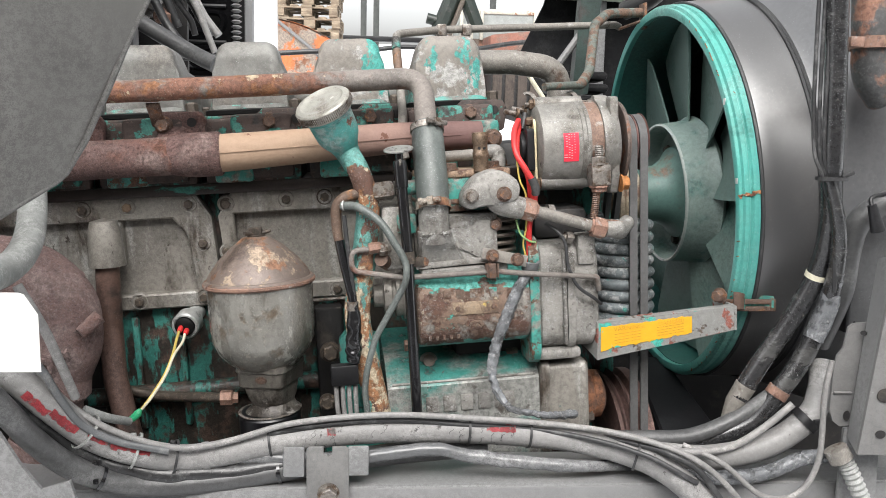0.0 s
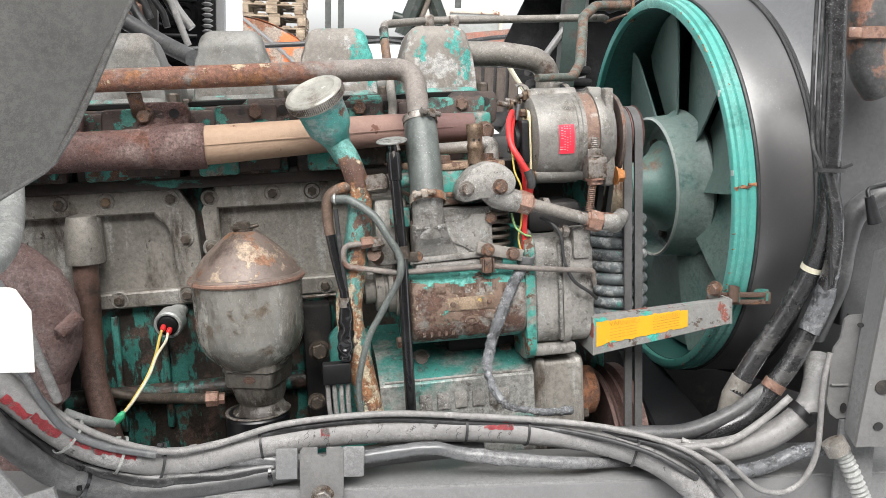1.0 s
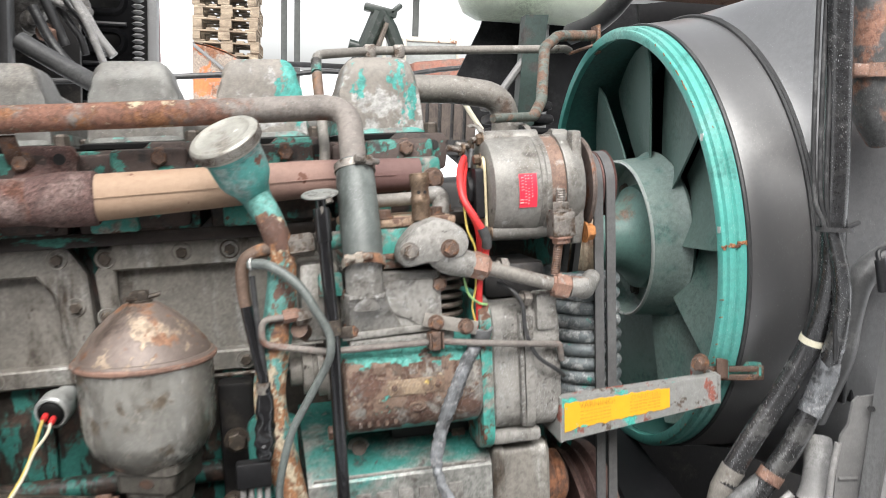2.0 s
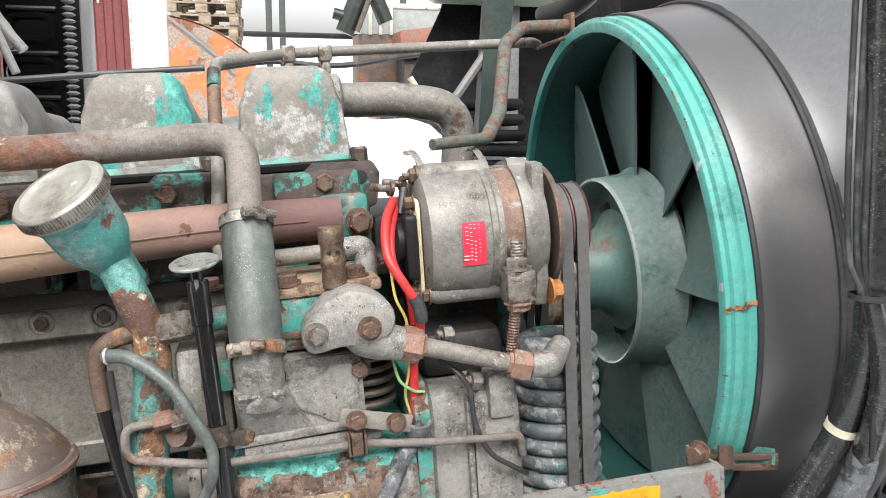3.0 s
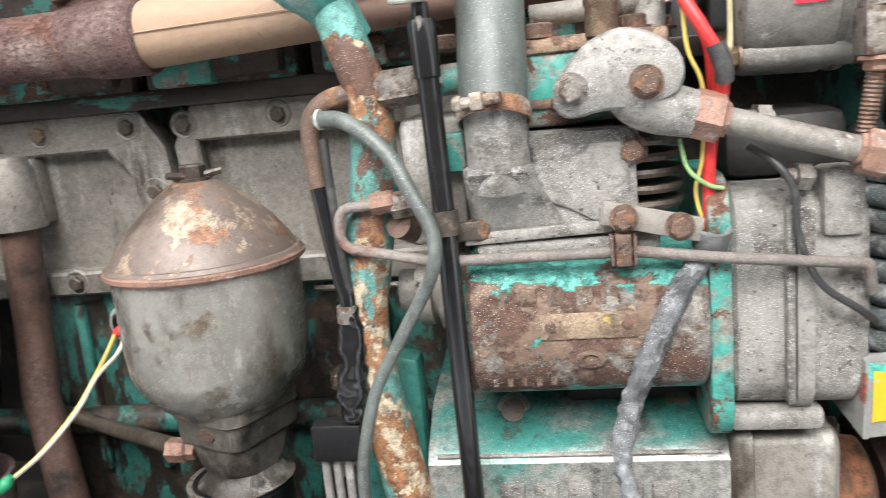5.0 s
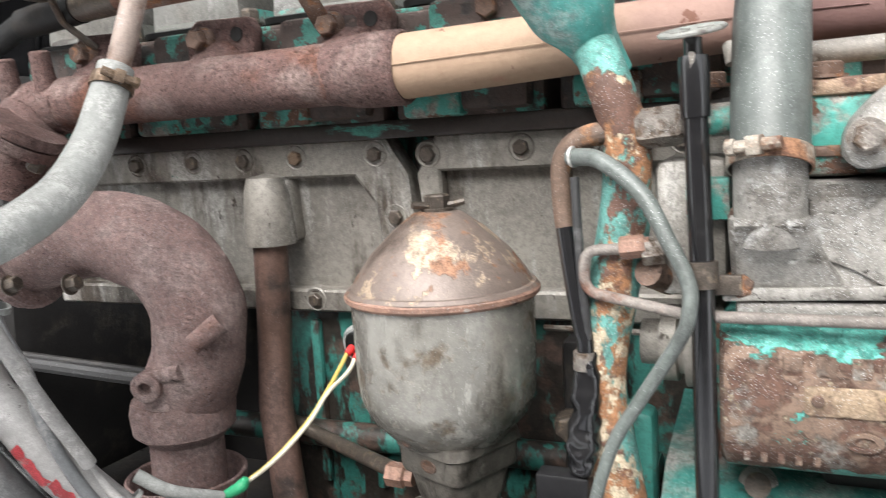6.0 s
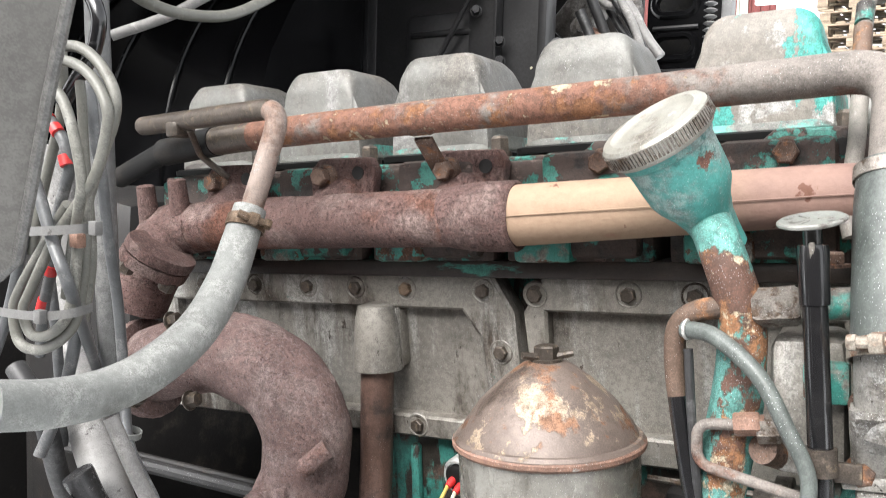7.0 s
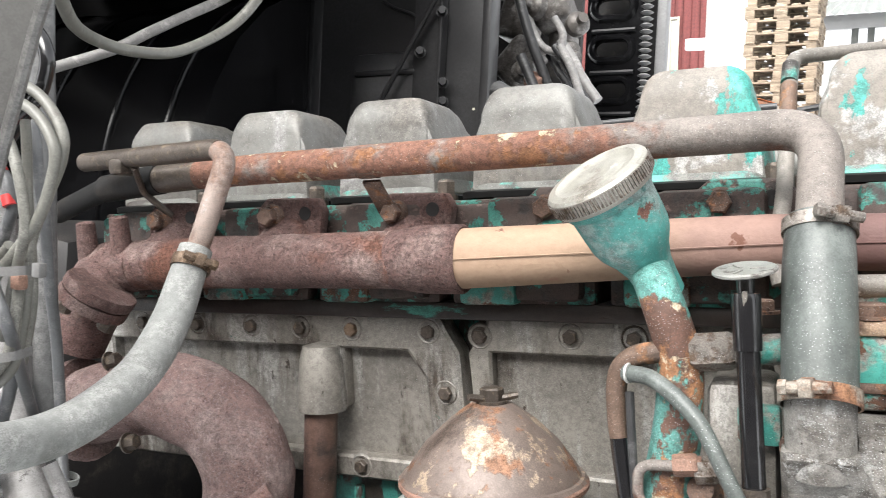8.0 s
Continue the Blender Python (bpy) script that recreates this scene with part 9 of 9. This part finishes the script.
# ================= the yard =================
gr = bmesh.new()
bmesh.ops.create_grid(gr, x_segments=90, y_segments=90, size=300)
for v in gr.verts:
    d = math.hypot(v.co.x, v.co.y - 2)
    v.co.z = 0.15 * noise.noise(v.co * 0.12) * min(1, max(0, (d - 6) / 20)) + 9.0 * max(0, min(1, (v.co.y - 45) / 150)) ** 1.3
bl_, br_ = V(*(0.4611, 8.3, 1.318)), V(*(1.255, 8.3, 1.317))
bank, bw, bt = bmesh.new(), (br_.x - bl_.x) / 2 + 0.45, (bl_.z + br_.z) / 2
bmesh.ops.create_grid(bank, x_segments=48, y_segments=30, size=1)
for v in bank.verts:
    fall = max(0.0, 1 - max(abs(v.co.x) ** 5, abs(v.co.y) ** 3))
    p_ = V((bl_.x + br_.x) / 2 + bw * v.co.x, 8.35 + 0.75 * v.co.y, 0)
    v.co = p_ + V(0, 0, -0.1 + (bt + 0.1 + 0.05 * noise.noise(p_ * 2.3) + 0.02 * noise.noise(p_ * 9)) * fall ** 0.5)
solo("snow_bank", bank, M["snow"], "heap of cleared white snow beside the old machines", "snow bank", frm=YARD)
solo("ground", gr, M["snow"], "snow-covered yard rising to a white slope", "ground", kind="structure", frm=YARD)

# pale wood toned down: the stack's shade is in these colours
WOOD = surf("weathered_pale_pallet_wood", (0.25, 0.20, 0.145), [((0.15, 0.115, 0.083), 6, 0.56, 0.1, 0.8, ALONG), ((0.4, 0.34, 0.25), 9, 0.6, 0.08, 0.8, ALONG)], 0.8, vary=0.2, grain=60, bump=0.2)


def pallet(base):
    """A transport pallet with its short side to the front."""
    p = thing("pallet", "weathered pale wooden transport pallet in a tall stack", "pallet", base, "stacked pallets", frm=YARD)
    bx, by, bz = base
    for i in range(5):
        part("deck_board", box((bx - 0.33 + 0.165 * i, by, bz + 0.133), (0.14 if i % 2 == 0 else 0.10, 1.2, 0.022), 0.003), WOOD, p, frm=YARD)
    for dy in (-0.53, 0, 0.53):
        part("cross_board", box((bx, by + dy, bz + 0.111), (0.8, 0.14, 0.022), 0.003), WOOD, p, frm=YARD)
        for dx in (-0.345, 0, 0.345):
            part("block", box((bx + dx, by + dy, bz + 0.061), (0.11 if dx else 0.145, 0.14, 0.078), 0.003), WOOD, p, frm=YARD)
    for dx in (-0.345, 0, 0.345):
        part("bottom_board", box((bx + dx, by, bz + 0.011), (0.11 if dx else 0.145, 1.2, 0.022), 0.003), WOOD, p, frm=YARD)
    return p


px0 = V(*(-1.032, 11, 3.11))
first = pallet((px0.x, 11.6, 0.0))
for i in range(1, 28):
    copy_thing(first, Matrix.Translation((px0.x + 0.02 * math.sin(i * 2.1), 11.6 + 0.02 * math.cos(i * 1.3), 0.145 * i)))

WHITE = surf("white_painted_steel", (0.78, 0.79, 0.79), (), 0.5, vary=0.05)
wp_ = thing("white_post", "white painted steel portal post with a short arm", "post", (-1.7, 9.0, 0), frm=YARD)
pw = V(*(-1.342, 9, 2.874))
part("post", box((pw.x, 9.0, 2.4), (0.28, 0.28, 4.8), 0.01), WHITE, wp_, frm=YARD)
part("arm", box(V(*(-1.538, 8.95, 2.804)), (0.34, 0.10, 0.11), 0.01), WHITE, wp_, frm=YARD)

red = thing("red_shed", "red painted wooden shed with a pale window", "building", (-6, 24, 0), frm=YARD)
rl, rr_ = V(*(-5.422, 24, 5.049)), V(*(-4.192, 24, 4.971))
RED = surf("falu_red_boards", (0.12, 0.03, 0.028), [((0.085, 0.022, 0.02), 3, 0.56, 0.1, 0.9, (6, 1, 0.2))], 0.85, vary=0.2, grain=12, bump=0.2)
part("wall", box(((rl.x + rr_.x) / 2 - 1.4, 25.5, 3.6), (rr_.x - rl.x + 2.8, 3.0, 7.2), 0.01), RED, red, frm=YARD)
for i in range(12):
    part("board", box((rr_.x - 0.1 - 0.23 * i, 23.985, 3.6), (0.20, 0.03, 7.2), 0.004), RED, red, frm=YARD)
wx, wt = V(*(-5.103, 23.96, 4.715)), V(*(-5.133, 23.96, 5.487))
CREAM = surf("cream_window_casing", (0.42, 0.40, 0.33), (), 0.6, vary=0.1)
w1 = part("window", box((wx.x, 23.96, wt.z - 1.0), (0.17, 0.05, 1.95), 0.01), surf("grey_window_pane", (0.25, 0.26, 0.22), (), 0.2, vary=0.1, bump=0), red, "dull window pane", frm=YARD)
for dx in (-0.115, 0.115):
    part("casing", box((wx.x + dx, 23.94, wt.z - 1.0), (0.06, 0.06, 2.1), 0.005), CREAM, w1, frm=YARD)
part("casing", box((wx.x, 23.93, wt.z + 0.03), (0.29, 0.06, 0.07), 0.005), CREAM, w1, frm=YARD)
part("corner_board", box((rr_.x + 0.06, 23.97, 3.6), (0.22, 0.08, 7.2), 0.01), surf("grey_corner_board", (0.3, 0.29, 0.28), (), 0.8), red, frm=YARD)
part("roof", box(((rl.x + rr_.x) / 2 - 1.4, 25.5, 7.3), (rr_.x - rl.x + 3.4, 3.6, 0.2), 0.02), M["frame_grey"], red, frm=YARD)

rf = thing("open_shed", "open steel shed with posts and a corrugated roof", "building", (3, 14, 0), frm=YARD)
zr = V(*(-0.7371, 20, 4.473)).z
for px in ((-0.4678, 20, 3.533), (2.637, 20, 3.686), (-0.1655, 20, 4.261)):
    part("post", box((px[0], px[1], zr / 2), (0.14, 0.14, zr), 0.008), surf("dark_green_steel", (0.035, 0.038, 0.035), (), 0.6) if "dark_green_steel" not in bpy.data.materials else bpy.data.materials["dark_green_steel"], rf, frm=YARD)
part("eaves_beam", box((6.0, 20.0, zr + 0.06), (17.0, 0.2, 0.30), 0.01), M["frame_grey"], rf, frm=YARD)
cor = bmesh.new()
n_, x0, x1 = 320, -2.2, 14.5
rows = []
for yy, zz_ in ((19.5, zr + 0.16), (27.0, zr + 1.7)):
    rows.append([cor.verts.new((x0 + (x1 - x0) * i / n_, yy, zz_ + 0.03 * math.cos(i * math.pi / 2))) for i in range(n_ + 1)])
for i in range(n_):
    cor.faces.new((rows[0][i], rows[0][i + 1], rows[1][i + 1], rows[1][i]))
bmesh.ops.solidify(cor, geom=cor.faces[:], thickness=0.01)
part("corrugated_roof", cor, surf("pale_corrugated_sheet", (0.45, 0.47, 0.45), (), 0.5, 0.3), rf, frm=YARD)

# old tractor with an orange mudguard
tr = thing("old_tractor", "old rusty tractor body with flaking orange mudguard", "tractor", (-2.0, 10.0, 0), frm=YARD)
ORG = surf("flaking_orange_paint", (0.52, 0.15, 0.05), [((0.27, 0.22, 0.18), 3.2, 0.49, 0.03, 0.7, ONE), ((0.20, 0.09, 0.05), 5, 0.58, 0.05, 0.85, ONE)], 0.55, vary=0.2, grain=30, bump=0.15)
gx, gz = V(*(-1.521, 10, 2.376)), V(*(-0.507, 10, 2.021))
prof = [(gx.x + (gz.x - gx.x) * k, gx.z + (gz.z - gx.z) * k ** 2.2) for k in (0, 0.12, 0.25, 0.4, 0.55, 0.7, 0.85, 1.0, 1.12)]
part("mudguard", loft([[V(x, y, z) for x, z in prof] + [V(x, y, z - 0.02) for x, z in reversed(prof)] for y in (10.0, 10.8)]), ORG, tr, frm=YARD)
part("mudguard_side", loft([[V(x, y, z - 0.005) for x, z in prof] + [V(prof[-1][0], y, 0.9), V(prof[0][0], y, 0.9)] for y in (10.0, 10.03)]), ORG, tr, frm=YARD)
part("side_bead", tube(glide([V(x + 0.2, 9.98, z - 0.03 - 0.09 * i) for i, (x, z) in enumerate(prof[:6])], 4), 0.02, 8), M["frame_grey"], tr, frm=YARD)
part("body", rumple(box((gz.x + 0.5, 10.9, 1.15), (2.2, 1.0, 0.9), 0.08), 0.02, 3), M["copper_nut"], tr, frm=YARD)
for dx, r in ((0.1, 0.75), (2.1, 0.5)):
    part("wheel", lathe([(0, -0.18), (r * 0.55, -0.18), (r * 0.9, -0.2), (r, -0.14), (r, 0.14), (r * 0.9, 0.2), (r * 0.55, 0.18), (0, 0.18)], axis((gx.x + 0.4 + dx, 10.45, r), (0, 1, 0)), 36), M["rubber_plain"], tr, frm=YARD)

# loader: pale cab, rusty bonnet, dark boom
ld = thing("loader", "old loader with a pale rust-edged cab and a dark boom", "loader", (1.5, 14.5, 0), frm=YARD)
c0_, c1_ = V(1.18, 15, 2.92), V(2.75, 15, 2.44)
CABM = surf("pale_rusty_cab_paint", (0.46, 0.44, 0.38), [((0.25, 0.11, 0.06), 6, 0.58, 0.05, 0.8, ONE)], 0.6, vary=0.15, grain=25)
cx_, w_ = (c0_.x + c1_.x) / 2, c1_.x - c0_.x
part("cab_roof", box((cx_, 15.7, c0_.z), (w_ + 0.12, 1.5, 0.09), 0.02), CABM, ld, frm=YARD)
part("cab_base", box((cx_, 15.7, c1_.z - 0.75), (w_, 1.45, 1.5), 0.02), surf("rusty_dark_cab_side", (0.10, 0.075, 0.06), [((0.22, 0.10, 0.06), 4, 0.56, 0.06, 0.8, ONE)], 0.7, vary=0.25, grain=25), ld, frm=YARD)
for k in (0.0, 0.12, 0.24, 0.36, 1.0):
    part("cab_pillar", box((c0_.x + 0.02 + (w_ - 0.04) * k, 14.95, (c0_.z + c1_.z) / 2), (0.06, 0.06, c0_.z - c1_.z + 0.03), 0.006), CABM, ld, frm=YARD)
for k0, k1 in ((0.0, 0.12), (0.12, 0.24), (0.24, 0.36), (0.36, 1.0)):
    part("window_pane", box((c0_.x + 0.02 + (w_ - 0.04) * (k0 + k1) / 2, 14.98, (c0_.z + c1_.z) / 2), ((w_ - 0.04) * (k1 - k0) - 0.05, 0.01, c0_.z - c1_.z), 0.0), surf("dusty_cab_glass", (0.30, 0.32, 0.31), (), 0.12, vary=0.15, bump=0) if "dusty_cab_glass" not in bpy.data.materials else bpy.data.materials["dusty_cab_glass"], ld, frm=YARD)
bo = V(2.30, 14.2, 2.15)
part("bonnet", rumple(box((bo.x + 0.1, 14.4, bo.z + 0.16), (1.25, 1.0, 0.46), 0.08, Matrix.Rotation(-0.12, 4, "Y")), 0.015, 4), surf("rusty_red_bonnet", (0.20, 0.085, 0.06), [((0.15, 0.10, 0.08), 4, 0.56, 0.08, 0.8, ONE)], 0.75, vary=0.2, grain=30), ld, frm=YARD)
part("chassis", box((bo.x, 15.0, 0.8), (1.8, 1.6, 0.6), 0.05), M["dark"], ld, frm=YARD)
part("engine_block", rumple(box((bo.x + 0.1, 14.5, 1.45), (1.1, 0.8, 1.1), 0.04), 0.02, 4), M["dark"], ld, frm=YARD)
for i in range(5):
    part("bonnet_slat", box((bo.x - 0.35 + 0.22 * i, 14.05, 1.55), (0.16, 0.03, 0.75), 0.006), surf("grey_brown_slats", (0.055, 0.042, 0.034), [((0.03, 0.022, 0.018), 8, 0.56, 0.08, 0.8, UP)], 0.8, vary=0.25, grain=25) if i == 0 else bpy.data.materials["grey_brown_slats"], ld, frm=YARD)
for dx in (-0.8, 0.9):
    part("wheel", lathe([(0, -0.2), (0.3, -0.2), (0.55, -0.22), (0.6, -0.15), (0.6, 0.15), (0.55, 0.22), (0.3, 0.2), (0, 0.2)], axis((bo.x + dx, 14.2, 0.6), (0, 1, 0)), 32), M["rubber_plain"], ld, frm=YARD)
BOOM = surf("dark_green_boom", (0.012, 0.018, 0.014), [((0.045, 0.045, 0.042), 6, 0.6, 0.05, 0.5, ONE)], 0.35, vary=0.3)
part("boom_arm", tube([(0.872, 14, 2.4), (1.034, 14, 2.791), (1.212, 14, 3.235)], 0.15, 10), BOOM, ld, frm=YARD)
part("boom_arm", tube([(1.549, 14, 2.585), (1.377, 14, 2.989), (1.212, 14, 3.253)], 0.13, 10), BOOM, ld, frm=YARD)
part("boom_head", box(V(*(1.211, 14, 3.271)), (0.55, 0.2, 0.13), 0.03, Matrix.Rotation(0.2, 4, "Y")), BOOM, ld, frm=YARD)
part("boom_head", box(V(*(1.464, 14, 3.302)), (0.24, 0.2, 0.09), 0.03, Matrix.Rotation(-0.7, 4, "Y")), BOOM, ld, frm=YARD)
part("cylinder", tube([(0.6987, 14, 2.703), (1.151, 14, 2.595)], 0.09, 12), BOOM, ld, frm=YARD)
part("chain_side", tube([(1.07, 13.9, 2.422), (1.318, 13.9, 3.068)], 0.045, 8), M["bolt_dark"], ld, frm=YARD)

# barrier, orange trestle and scrap in the snow
bw = box(V(*(0.0545, 17, 2.463)), (5.0, 0.3, 0.10), 0.01)
solo("dark_beam", bw, M["black_metal"], "long dark steel beam lying across the scrap", "beam", frm=YARD)
ts_ = thing("orange_trestle", "orange painted wooden trestle standing in the snow", "trestle", (0.6, 18.0, 0), frm=YARD)
ORW = surf("orange_painted_wood", (0.48, 0.17, 0.06), [((0.3, 0.16, 0.09), 8, 0.58, 0.06, 0.8, ALONG)], 0.7, vary=0.15)
part("rail", box(V(*(2.134, 18, 1.169)), (1.1, 0.1, 0.2), 0.006), ORW, ts_, frm=YARD)
part("rail", box(V(*(1.618, 18, 1.035)), (1.5, 0.1, 0.12), 0.006), ORW, ts_, frm=YARD)
for px in ((2.26, 17.9, 1.139), (1.317, 18.05, 0.9368), (2.28, 17.9, 1.064)):
    part("leg", box((px[0], px[1], (px[2] + 0.25) / 2), (0.18, 0.1, px[2] + 0.25), 0.006), ORW, ts_, frm=YARD)
sc2 = thing("scrap_container", "rusty brown scrap container in the yard", "container", (1.2, 20.0, 0), frm=YARD)
sx0 = V(*(2.987, 20, 1.394))
part("wall", box((sx0.x + 0.3, 20.8, sx0.z / 2 + 0.02), (1.6, 1.6, sx0.z), 0.02), M["copper_nut"], sc2, frm=YARD)
for i in range(5):
    part("rib", box((sx0.x - 0.3 + 0.3 * i, 19.97, sx0.z / 2), (0.08, 0.06, sx0.z), 0.006), M["copper_nut"], sc2, frm=YARD)

# added wall behind the camera, keeps low sky out of the glossy blacks
wb = thing("wall_behind", "unseen dark wall added behind the camera to block sky light", "wall", (0, -3.4, 0), kind="structure", frm=YARD)
part("boards", box((0, -3.4, 2.1), (14.0, 0.2, 4.4), 0.01), surf("dark_weathered_boards", (0.10, 0.085, 0.075), [((0.06, 0.05, 0.045), 4, 0.55, 0.1, 0.8, (5, 1, 0.2))], 0.8, vary=0.2, grain=20), wb, frm=YARD)
